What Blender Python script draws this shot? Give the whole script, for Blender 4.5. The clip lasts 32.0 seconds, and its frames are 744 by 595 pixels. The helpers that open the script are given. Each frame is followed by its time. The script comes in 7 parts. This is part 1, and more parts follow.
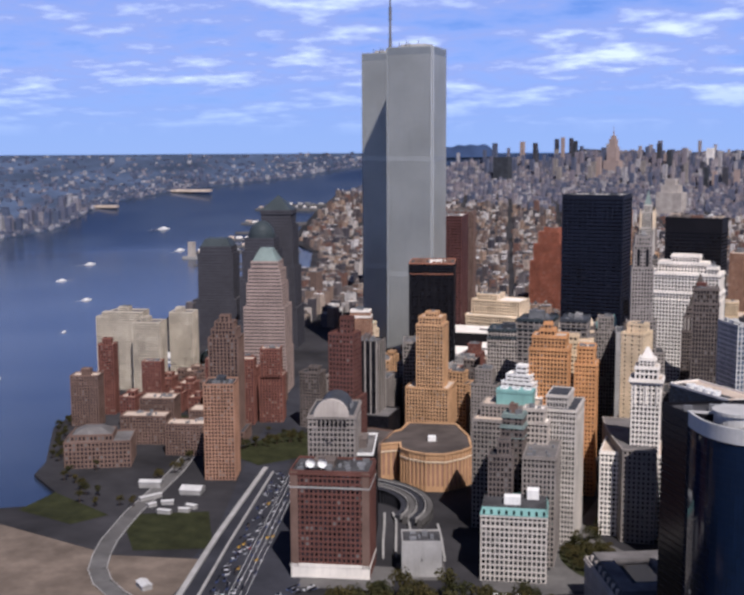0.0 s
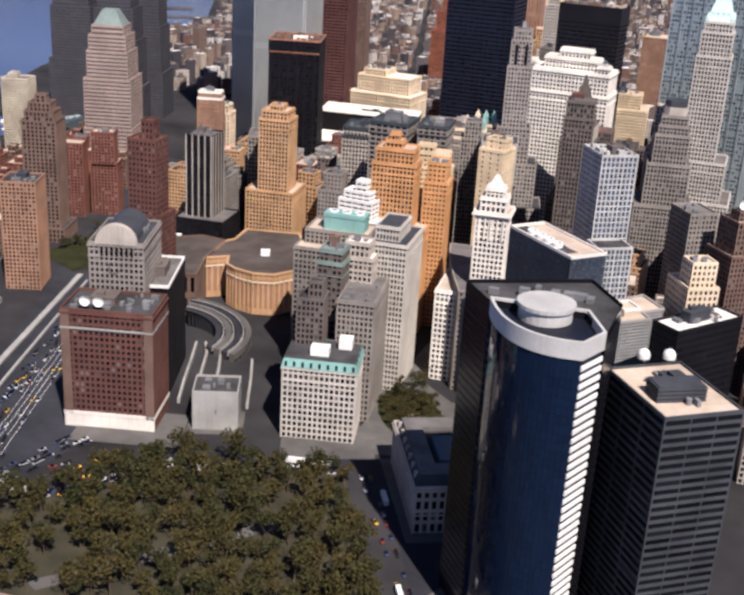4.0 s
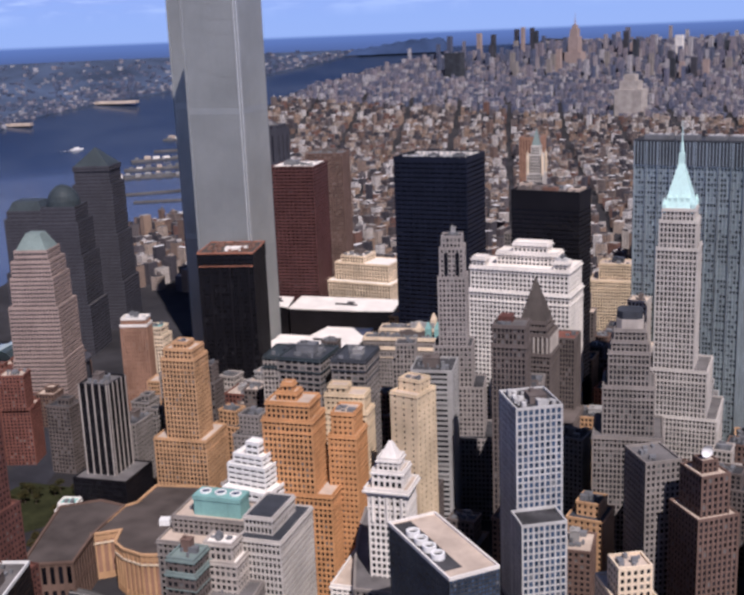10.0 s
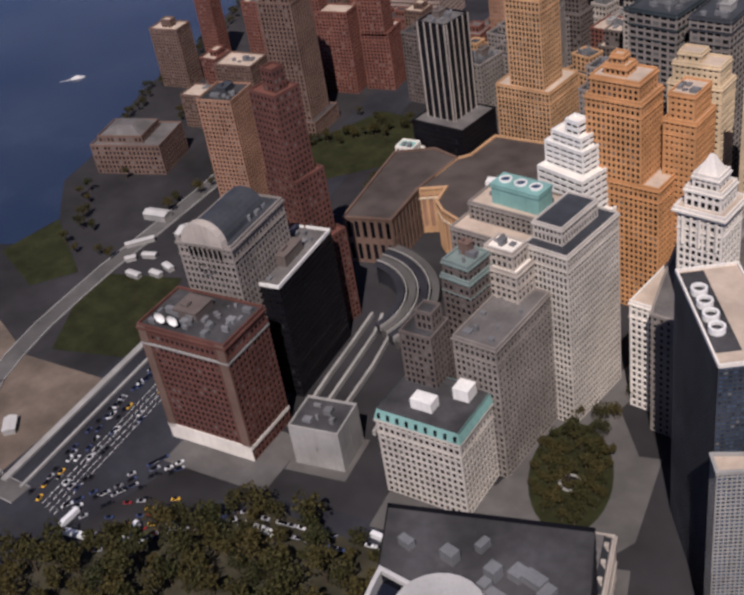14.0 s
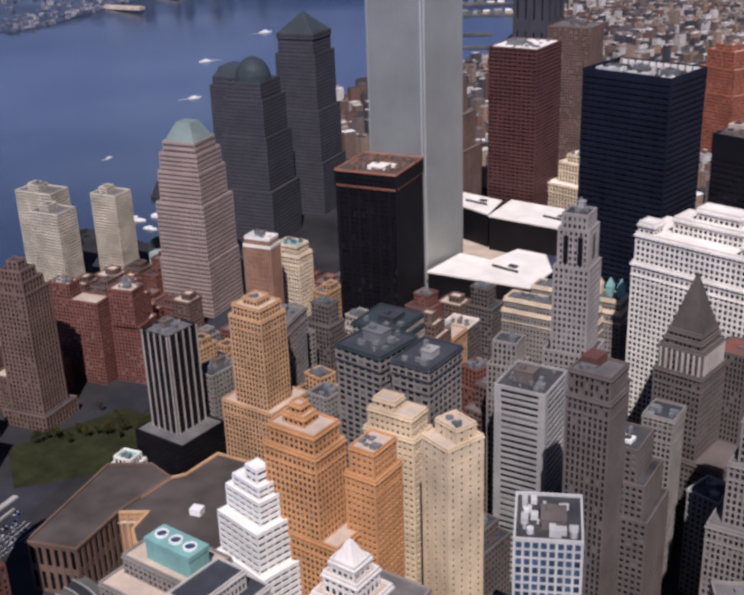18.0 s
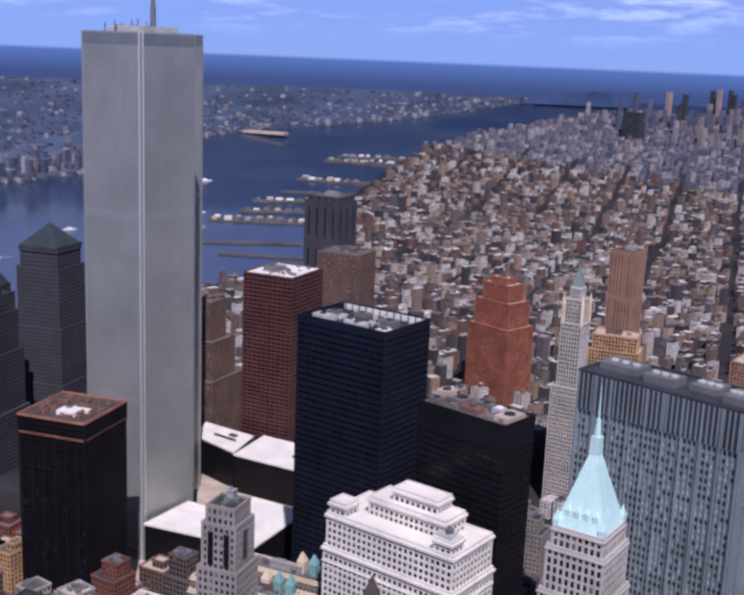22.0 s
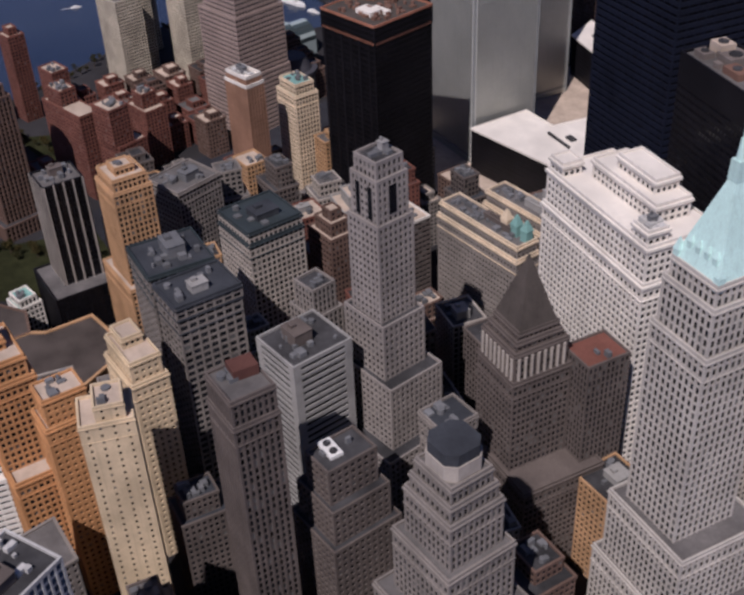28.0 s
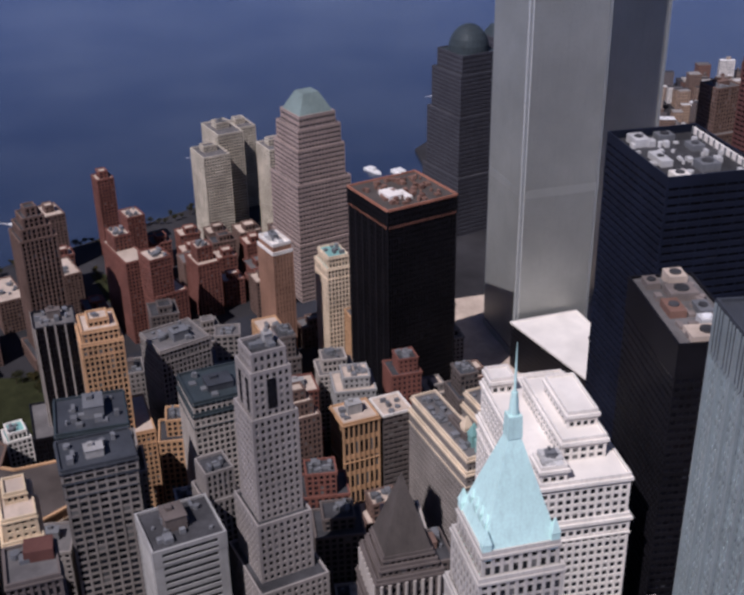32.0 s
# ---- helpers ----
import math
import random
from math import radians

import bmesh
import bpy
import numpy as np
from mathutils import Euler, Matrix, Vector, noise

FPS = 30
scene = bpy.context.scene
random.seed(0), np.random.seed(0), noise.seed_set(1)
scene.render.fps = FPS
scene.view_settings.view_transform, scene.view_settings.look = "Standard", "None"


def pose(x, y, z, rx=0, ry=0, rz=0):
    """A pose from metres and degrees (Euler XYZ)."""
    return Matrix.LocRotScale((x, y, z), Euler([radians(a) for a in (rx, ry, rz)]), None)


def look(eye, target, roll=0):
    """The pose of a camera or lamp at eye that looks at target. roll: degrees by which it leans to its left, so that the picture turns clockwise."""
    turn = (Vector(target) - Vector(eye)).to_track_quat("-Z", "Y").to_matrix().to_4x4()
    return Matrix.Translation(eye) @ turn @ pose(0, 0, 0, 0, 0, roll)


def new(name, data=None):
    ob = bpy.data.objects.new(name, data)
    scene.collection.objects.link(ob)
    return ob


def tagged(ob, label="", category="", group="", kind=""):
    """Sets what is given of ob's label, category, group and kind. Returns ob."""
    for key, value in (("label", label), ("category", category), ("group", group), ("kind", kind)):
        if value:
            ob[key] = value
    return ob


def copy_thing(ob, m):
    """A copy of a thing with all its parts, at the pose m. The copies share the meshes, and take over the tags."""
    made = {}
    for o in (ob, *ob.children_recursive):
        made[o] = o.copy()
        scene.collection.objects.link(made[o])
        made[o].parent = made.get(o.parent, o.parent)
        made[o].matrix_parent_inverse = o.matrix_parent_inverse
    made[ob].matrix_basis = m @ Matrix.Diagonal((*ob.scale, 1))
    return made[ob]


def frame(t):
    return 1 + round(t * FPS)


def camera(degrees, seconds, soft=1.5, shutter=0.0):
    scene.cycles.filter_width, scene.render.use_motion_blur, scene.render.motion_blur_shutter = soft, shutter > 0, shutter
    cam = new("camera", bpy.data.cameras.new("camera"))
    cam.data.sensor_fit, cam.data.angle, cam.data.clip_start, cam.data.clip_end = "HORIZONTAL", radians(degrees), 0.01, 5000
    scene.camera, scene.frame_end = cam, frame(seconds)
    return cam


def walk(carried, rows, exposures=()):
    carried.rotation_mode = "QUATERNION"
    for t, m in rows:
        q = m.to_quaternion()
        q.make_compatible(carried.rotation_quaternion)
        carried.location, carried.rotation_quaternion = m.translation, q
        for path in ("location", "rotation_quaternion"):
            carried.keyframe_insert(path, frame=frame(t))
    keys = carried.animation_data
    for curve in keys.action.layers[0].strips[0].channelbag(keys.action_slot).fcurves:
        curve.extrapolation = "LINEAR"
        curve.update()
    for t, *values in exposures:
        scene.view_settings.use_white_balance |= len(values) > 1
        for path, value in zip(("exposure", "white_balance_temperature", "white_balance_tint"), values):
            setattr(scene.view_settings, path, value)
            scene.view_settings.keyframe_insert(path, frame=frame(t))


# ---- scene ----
cam = camera(37.85, 32.0, soft=3.0)
# seconds, eye x, y, z, yaw, pitch, roll
ROWS = [
    (0, 451.3, -1259.1, 290.5, 23.67, -7.79, 0.31),
    (0.5, 454.2, -1240.7, 293.7, 22.32, -8.65, 0.13),
    (1, 457.1, -1222.2, 296.9, 21.73, -10.13, 0.06),
    (1.5, 460.1, -1203.8, 300.1, 22.25, -12.58, 0.31),
    (2, 463.1, -1185.4, 303.4, 23.58, -16.49, 0.39),
    (2.5, 466.2, -1167.0, 306.6, 24.53, -20.14, -0.12),
    (3, 469.6, -1148.7, 309.8, 23.28, -21.42, -1.23),
    (3.5, 473.1, -1130.6, 313.0, 21.11, -20.44, -2.86),
    (5.5, 489.8, -1062.3, 324.9, 21.20, -24.69, -3.02),
    (6, 494.6, -1047.2, 327.8, 20.29, -18.67, -0.79),
    (6.5, 499.7, -1032.9, 330.7, 20.49, -13.59, -0.51),
    (7, 504.8, -1019.2, 333.5, 20.90, -9.73, 0.23),
    (7.5, 509.8, -1005.8, 336.4, 20.89, -9.55, 0.11),
    (8, 514.5, -992.5, 339.2, 20.68, -10.82, -0.88),
    (8.5, 518.8, -978.8, 342.2, 21.44, -12.30, -0.55),
    (9, 522.7, -964.6, 345.1, 22.45, -13.83, 0.58),
    (9.5, 525.9, -949.7, 348.1, 22.99, -14.78, 1.34),
    (10, 528.5, -934.4, 351.2, 23.43, -13.89, 2.23),
    (10.5, 530.6, -919.0, 354.2, 24.84, -12.86, 3.32),
    (11, 532.2, -903.7, 357.2, 27.09, -12.95, 4.65),
    (11.5, 533.8, -888.2, 360.1, 29.86, -14.13, 5.51),
    (12, 535.0, -872.9, 363.0, 33.55, -16.74, 5.76),
    (12.5, 536.1, -857.8, 365.9, 37.96, -20.83, 5.66),
    (13, 537.3, -842.9, 368.6, 42.77, -26.05, 6.05),
    (13.5, 538.6, -828.3, 371.3, 46.67, -30.86, 6.86),
    (15.5, 547.5, -772.2, 381.2, 43.73, -40.80, 8.35),
    (16, 551.4, -757.8, 383.5, 43.21, -36.76, 7.02),
    (16.5, 555.9, -743.2, 385.8, 43.59, -32.27, 5.75),
    (17, 560.7, -728.3, 388.0, 43.65, -27.86, 4.50),
    (17.5, 565.2, -712.9, 390.0, 43.14, -25.32, 2.91),
    (18, 569.1, -696.8, 391.9, 42.39, -22.70, 1.93),
    (18.5, 572.2, -679.8, 393.7, 41.97, -20.95, 1.39),
    (19, 574.4, -662.1, 395.5, 40.95, -19.51, 0.81),
    (19.5, 575.8, -643.8, 397.1, 40.56, -18.71, 1.10),
    (20, 576.8, -625.3, 398.7, 39.18, -17.41, 1.01),
    (20.5, 577.8, -607.1, 400.1, 37.85, -14.25, 0.77),
    (21, 579.2, -589.2, 401.6, 37.90, -10.31, -0.22),
    (21.5, 581.0, -571.9, 403.1, 37.38, -9.85, -1.72),
    (22, 583.4, -555.3, 404.9, 35.49, -12.60, -2.32),
    (22.5, 586.4, -539.8, 406.9, 34.87, -16.01, -2.58),
    (23, 590.2, -525.2, 409.0, 35.96, -18.58, -1.88),
    (23.5, 594.5, -511.6, 411.2, 38.02, -19.34, -1.81),
    (24, 599.6, -498.7, 413.3, 41.43, -20.80, -1.27),
    (24.5, 605.2, -486.4, 415.4, 46.13, -24.50, -0.37),
    (25, 611.3, -474.1, 417.4, 49.60, -28.04, 0.68),
    (25.5, 617.5, -461.7, 419.2, 52.06, -30.63, 1.74),
    (26, 623.4, -448.8, 420.8, 54.56, -33.26, 2.80),
    (26.5, 628.7, -435.5, 422.0, 57.66, -34.96, 3.83),
    (28.5, 642.8, -375.9, 424.2, 66.07, -35.56, 1.11),
    (29, 645.1, -359.9, 424.4, 67.87, -34.33, -1.24),
    (29.5, 646.9, -343.4, 424.5, 69.05, -33.83, -3.07),
    (30, 648.6, -326.6, 424.5, 70.13, -33.23, -3.59),
    (30.5, 650.3, -309.6, 424.4, 71.17, -32.25, -2.91),
    (31, 652.1, -292.4, 424.1, 72.73, -30.79, -2.03),
    (31.5, 654.1, -275.3, 423.7, 74.72, -29.44, -0.95),
    (32, 656.1, -258.2, 423.3, 76.94, -27.17, 0.84),
]
EXPOSURES = [(0, -1.42, 5170, 14), (3, -0.87, 5470, 12), (7, -1.48, 5100, 18), (9, -1.47, 5120, 19), (13, -1.6, 5370, 16), (16, -1.83, 5330, 16), (17.8, -1.62, 5130, 17), (19, -1.22, 4980, 18), (21.3, -1.67, 4830, 24), (24, -1.64, 5230, 20), (26, -2.11, 5210, 19), (28.5, -1.94, 5180, 19), (32, -1.8, 4990, 19)]
walk(cam, [(t, pose(x, y, z, 90 + pitch, roll, yaw)) for t, x, y, z, yaw, pitch, roll in ROWS], EXPOSURES)

# ---- world, sun ----
SUN_DIR = Vector((0.67, -0.743, 1.26)).normalized()
world = bpy.data.worlds.new("sky")
scene.world = world
world.use_nodes = True
wn, wl = world.node_tree.nodes, world.node_tree.links
wn.clear()
w_out = wn.new("ShaderNodeOutputWorld")
w_bg = wn.new("ShaderNodeBackground")
w_sky = wn.new("ShaderNodeTexSky")
w_sky.sky_type = "NISHITA"
w_sky.sun_disc = False
w_sky.sun_elevation = math.asin(SUN_DIR.z)
w_sky.sun_rotation = math.atan2(SUN_DIR.x, SUN_DIR.y)
w_sky.altitude = 300
w_sky.air_density, w_sky.dust_density, w_sky.ozone_density = 1.0, 0.6, 2.0
w_tc = wn.new("ShaderNodeTexCoord")
w_sep = wn.new("ShaderNodeSeparateXYZ")
wl.new(w_tc.outputs["Generated"], w_sep.inputs[0])


def w_math(op, a, b=0.0, clamp=False):
    n = wn.new("ShaderNodeMath")
    n.operation, n.use_clamp = op, clamp
    for i, v in enumerate((a, b)):
        if isinstance(v, (int, float)):
            n.inputs[i].default_value = v
        else:
            wl.new(v, n.inputs[i])
    return n.outputs[0]


def w_ramp(fac, stops):
    n = wn.new("ShaderNodeValToRGB")
    while len(n.color_ramp.elements) < len(stops):
        n.color_ramp.elements.new(0.5)
    for e, (p, c) in zip(n.color_ramp.elements, stops):
        e.position, e.color = p, (*c, 1) if len(c) == 3 else (c[0],) * 3 + (1,)
    wl.new(fac, n.inputs[0])
    return n.outputs[0]


def w_mix(fac, a, b):
    n = wn.new("ShaderNodeMix")
    n.data_type = "RGBA"
    for sock, v in ((n.inputs[0], fac), (n.inputs[6], a), (n.inputs[7], b)):
        if isinstance(v, (int, float)):
            sock.default_value = v
        elif isinstance(v, tuple):
            sock.default_value = (*v, 1)
        else:
            wl.new(v, sock)
    return n.outputs[2]


# a flat cloud deck seen in perspective: direction over height
w_up = w_math("MAXIMUM", w_sep.outputs[2], 0.02)
w_cmb = wn.new("ShaderNodeCombineXYZ")
wl.new(w_math("DIVIDE", w_sep.outputs[0], w_math("ADD", w_up, 0.13)), w_cmb.inputs[0])
wl.new(w_math("DIVIDE", w_sep.outputs[1], w_math("ADD", w_up, 0.13)), w_cmb.inputs[1])


def w_noise(scale, detail, rough):
    n = wn.new("ShaderNodeTexNoise")
    n.inputs["Scale"].default_value, n.inputs["Detail"].default_value, n.inputs["Roughness"].default_value = scale, detail, rough
    wl.new(w_cmb.outputs[0], n.inputs["Vector"])
    return n.outputs[0]


w_big = w_noise(1.2, 4.0, 0.55)
w_fine = w_noise(4.2, 6.0, 0.6)
w_cover = w_math("ADD", w_math("MULTIPLY", w_big, 0.62), w_math("MULTIPLY", w_fine, 0.38))
w_cloud = w_ramp(w_cover, [(0.36, (0, 0, 0)), (0.51, (1, 1, 1))])
w_tone = w_ramp(w_cover, [(0.42, (15.0, 17.0, 26.0)), (0.50, (13.5, 14.6, 22.5)), (0.55, (22.0, 22.8, 28.0)), (0.60, (34.0, 34.0, 36.0))])
w_thin = w_ramp(w_sep.outputs[2], [(0.012, (0, 0, 0)), (0.07, (1, 1, 1))])
w_high = w_ramp(w_sep.outputs[2], [(0.2, (1, 1, 1)), (0.34, (0.08, 0.08, 0.08))])
w_amount = w_math("MULTIPLY", w_math("MULTIPLY", w_cloud, w_thin), w_high)
w_base = w_mix(0.8, w_sky.outputs[0], w_ramp(w_sep.outputs[2], [(0.0, (14.5, 18.5, 28.0)), (0.07, (11.0, 15.6, 28.0)), (0.15, (6.5, 11.0, 24.5)), (0.30, (0.9, 1.9, 5.5)), (0.8, (0.4, 1.0, 3.2))]))
w_all = w_mix(w_math("MULTIPLY", w_amount, 0.85), w_base, w_tone)
# hazy land below the horizon, far beyond the built ground
w_land = w_ramp(w_math("ADD", w_sep.outputs[2], 0.06), [(0.0, (2.2, 2.7, 4.7)), (0.036, (2.7, 3.5, 6.6)), (0.054, (5.0, 7.0, 13.5))])
w_far = w_ramp(w_math("ADD", w_math("MULTIPLY", w_sep.outputs[2], 10.0), 0.5), [(0.440, (0, 0, 0)), (0.470, (1, 1, 1))])
wl.new(w_mix(w_far, w_land, w_all), w_bg.inputs[0])
w_bg.inputs[1].default_value = 0.083
wl.new(w_bg.outputs[0], w_out.inputs[0])

sun = new("sun", bpy.data.lights.new("sun", "SUN"))
sun.data.energy, sun.data.angle, sun.data.color = 16.5, radians(0.6), (1.0, 0.83, 0.64)
sun.matrix_world = look(SUN_DIR * 3000, (0, 0, 0))

# ---- materials ----
def material(name):
    m = bpy.data.materials.new(name)
    m.use_nodes = True
    nt = m.node_tree
    return m, nt.nodes, nt.links, nt.nodes["Principled BSDF"]


def tex(nodes, links, scale, detail=4.0, rough=0.6, stretch=(1, 1, 1)):
    """World-size noise."""
    geo = nodes.new("ShaderNodeNewGeometry")
    mp = nodes.new("ShaderNodeMapping")
    mp.inputs["Scale"].default_value = stretch
    n = nodes.new("ShaderNodeTexNoise")
    n.inputs["Scale"].default_value, n.inputs["Detail"].default_value, n.inputs["Roughness"].default_value = scale, detail, rough
    links.new(geo.outputs["Position"], mp.inputs[0])
    links.new(mp.outputs[0], n.inputs["Vector"])
    return n.outputs[0]


def mix(nodes, links, fac, a, b, mode="MIX"):
    n = nodes.new("ShaderNodeMix")
    n.data_type, n.blend_type = "RGBA", mode
    for sock, v in ((n.inputs[0], fac), (n.inputs[6], a), (n.inputs[7], b)):
        if isinstance(v, (int, float)):
            sock.default_value = v
        elif isinstance(v, tuple):
            sock.default_value = (*v, 1)
        else:
            links.new(v, sock)
    return n.outputs[2]


def ramp(nodes, links, fac, lo, hi, a=0.0, b=1.0):
    n = nodes.new("ShaderNodeMapRange")
    n.inputs[1].default_value, n.inputs[2].default_value, n.inputs[3].default_value, n.inputs[4].default_value = lo, hi, a, b
    links.new(fac, n.inputs[0])
    return n.outputs[0]


def surface(name, col, rough=0.8, metal=0.0, vary=0.22, grain=1.2, patch=0.05, streak=0.25, bump=0.15, island=0.0, spec=0.10):
    """Stone, brick, metal or paint: two scales of variation, vertical weather streaks and fine relief."""
    m, n, l, p = material(name)
    dark = tuple(c * (1 - vary) for c in col)
    lite = tuple(min(1, c * (1 + vary * 0.7)) for c in col)
    c1 = mix(n, l, ramp(n, l, tex(n, l, patch), 0.35, 0.65), dark, lite)
    c2 = mix(n, l, ramp(n, l, tex(n, l, grain, 3.0), 0.3, 0.7, 0.0, 0.35), c1, tuple(c * 0.6 for c in col))
    if streak:
        s = tex(n, l, 0.8, 3.0, 0.5, (1, 1, 0.04))
        c2 = mix(n, l, ramp(n, l, s, 0.52, 0.72, 0.0, streak), c2, tuple(c * 0.45 for c in col))
    if island:
        geo = n.new("ShaderNodeNewGeometry")
        c2 = mix(n, l, ramp(n, l, geo.outputs["Random Per Island"], 0, 1, 0.0, island), c2, tuple(c * 0.35 for c in col))
    l.new(c2, p.inputs["Base Color"])
    p.inputs["Roughness"].default_value, p.inputs["Metallic"].default_value = rough, metal
    p.inputs["Specular IOR Level"].default_value = spec
    if bump:
        b = n.new("ShaderNodeBump")
        b.inputs["Strength"].default_value, b.inputs["Distance"].default_value = bump, 0.3
        l.new(tex(n, l, grain * 2, 2.0), b.inputs["Height"])
        l.new(b.outputs[0], p.inputs["Normal"])
    return m


def glass(name, col, rough=0.12, single=False, blinds=0.25, blind=(0.20, 0.19, 0.175), spread=0.55):
    """Window panes: dark, glossy, each with its own depth of tone, some with blinds."""
    m, n, l, p = material(name)
    if single:
        rnd = n.new("ShaderNodeObjectInfo").outputs["Random"]
    else:
        rnd = n.new("ShaderNodeNewGeometry").outputs["Random Per Island"]
    c = mix(n, l, rnd, tuple(v * (1 - spread) for v in col), tuple(v * (1 + spread) for v in col))
    if blinds:
        c = mix(n, l, ramp(n, l, rnd, 1 - blinds, 1 - blinds + 0.02, 0.0, 0.65), c, blind)
    l.new(c, p.inputs["Base Color"])
    l.new(ramp(n, l, rnd, 0, 1, rough * 0.6, rough * 1.8), p.inputs["Roughness"])
    p.inputs["Specular IOR Level"].default_value = 0.3
    return m


M = {}
for key, col, kw in (
    # the aluminium's broad tone patches are mottled reflections put into its colour
    ("aluminium", (0.47, 0.47, 0.43), dict(rough=0.46, metal=0.55, vary=0.15, patch=0.014, streak=0.12, bump=0.0)),
    ("aluminium_dark", (0.36, 0.37, 0.35), dict(rough=0.5, metal=0.7, vary=0.12, streak=0.15, bump=0.0)),
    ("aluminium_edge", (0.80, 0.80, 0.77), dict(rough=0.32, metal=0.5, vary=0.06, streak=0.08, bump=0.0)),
    ("black_metal", (0.010, 0.009, 0.011), dict(rough=0.5, spec=0.2, metal=0.0, vary=0.3, streak=0.3, bump=0.0)),
    ("navy_metal", (0.010, 0.012, 0.023), dict(rough=0.5, spec=0.2, metal=0.0, vary=0.3, streak=0.3, bump=0.0)),
    ("steel_grey", (0.40, 0.45, 0.46), dict(rough=0.35, metal=0.5, spec=0.4, vary=0.15, streak=0.15, bump=0.0)),
    ("red_granite", (0.100, 0.046, 0.042), dict(rough=0.5, vary=0.2)),
    ("grey_granite", (0.066, 0.064, 0.074), dict(rough=0.6, vary=0.15)),
    ("rose_granite", (0.36, 0.275, 0.235), dict(rough=0.6, vary=0.15)),
    ("limestone", (0.43, 0.38, 0.33), dict()),
    ("grey_stone", (0.255, 0.225, 0.20), dict()),
    ("dark_stone", (0.14, 0.115, 0.102), dict()),
    ("cream_stone", (0.72, 0.58, 0.41), dict()),
    ("white_stone", (0.80, 0.74, 0.66), dict(vary=0.14)),
    ("yellow_brick", (0.66, 0.52, 0.34), dict()),
    ("tan_brick", (0.50, 0.305, 0.16), dict()),
    ("orange_brick", (0.54, 0.285, 0.125), dict()),
    ("red_brick", (0.125, 0.058, 0.046), dict()),
    ("rust_brick", (0.185, 0.080, 0.060), dict()),
    ("orange_exchange", (0.34, 0.125, 0.075), dict()),
    ("brown_brick", (0.165, 0.108, 0.085), dict()),
    ("brown_panel", (0.33, 0.19, 0.125), dict(rough=0.6)),
    ("bpc_brick", (0.56, 0.49, 0.38), dict(vary=0.3, grain=0.6)),
    ("concrete", (0.34, 0.325, 0.305), dict()),
    ("white_paint", (0.80, 0.78, 0.74), dict(vary=0.1)),
    ("roof_tar", (0.060, 0.058, 0.060), dict(rough=0.9, vary=0.5, grain=0.3, streak=0)),
    ("roof_gravel", (0.15, 0.138, 0.132), dict(rough=0.95, vary=0.35, grain=0.5, streak=0)),
    ("roof_white", (0.80, 0.74, 0.66), dict(rough=0.9, vary=0.12, grain=0.2, streak=0)),
    ("roof_tan", (0.52, 0.42, 0.33), dict(rough=0.9, vary=0.2, grain=0.3, streak=0)),
    ("copper_green", (0.23, 0.40, 0.365), dict(rough=0.6, vary=0.2, streak=0.3)),
    ("mint_copper", (0.58, 0.78, 0.72), dict(rough=0.55, vary=0.15, streak=0.2)),
    ("verdigris", (0.20, 0.245, 0.225), dict(rough=0.6, vary=0.2)),
    ("worn_cream", (0.52, 0.475, 0.42), dict(vary=0.18)),
    ("dull_copper", (0.045, 0.055, 0.060), dict(rough=0.5, vary=0.2)),
    ("rust_steel", (0.36, 0.16, 0.10), dict(rough=0.7, vary=0.3)),
    ("machine", (0.21, 0.21, 0.215), dict(rough=0.6, vary=0.3, island=0.6)),
    ("machine_light", (0.62, 0.60, 0.57), dict(rough=0.6, vary=0.2, island=0.5)),
    ("rust_plant", (0.26, 0.15, 0.11), dict(rough=0.7, vary=0.4, island=0.7)),
    ("brown_plant", (0.30, 0.25, 0.22), dict(rough=0.7, vary=0.4, island=0.7)),
    ("garage_wall", (0.15, 0.098, 0.074), dict(rough=0.8)),
    ("garage_roof", (0.085, 0.070, 0.062), dict(rough=0.9, vary=0.35, grain=0.2, streak=0)),
    ("pale_grey_stone", (0.31, 0.275, 0.25), dict(vary=0.18)),
    ("fort_stone", (0.27, 0.20, 0.165), dict(vary=0.3)),
    ("pyramid_stone", (0.090, 0.076, 0.066), dict(rough=0.8, vary=0.25)),
    ("slate", (0.055, 0.058, 0.066), dict(rough=0.6, vary=0.3)),
    ("asphalt", (0.036, 0.036, 0.043), dict(rough=0.9, vary=0.35, grain=0.2, patch=0.02, streak=0)),
    ("pavement", (0.115, 0.108, 0.102), dict(rough=0.9, vary=0.35, grain=0.12, patch=0.02, streak=0)),
    ("sand", (0.15, 0.118, 0.092), dict(rough=0.95, vary=0.35, grain=0.1, patch=0.03, streak=0)),
    ("grass", (0.028, 0.030, 0.012), dict(rough=0.95, vary=0.4, grain=0.3, patch=0.06, streak=0)),
    ("park_soil", (0.050, 0.045, 0.030), dict(rough=0.95, vary=0.4, grain=0.2, streak=0)),
    ("quay", (0.22, 0.20, 0.18), dict()),
    ("bark", (0.09, 0.065, 0.045), dict()),
):
    M[key] = surface(key, col, **kw)
M["glass"] = glass("window_glass", (0.014, 0.015, 0.019), blinds=0.12)
M["glass_one"] = glass("window_glass_single", (0.014, 0.015, 0.019), single=True, blinds=0.12)
M["glass_blue"] = glass("blue_glass", (0.006, 0.012, 0.030), rough=0.06, blinds=0.0, spread=0.12)
M["glass_sky"] = glass("pale_blue_glass", (0.040, 0.060, 0.100), rough=0.10, blinds=0.05)
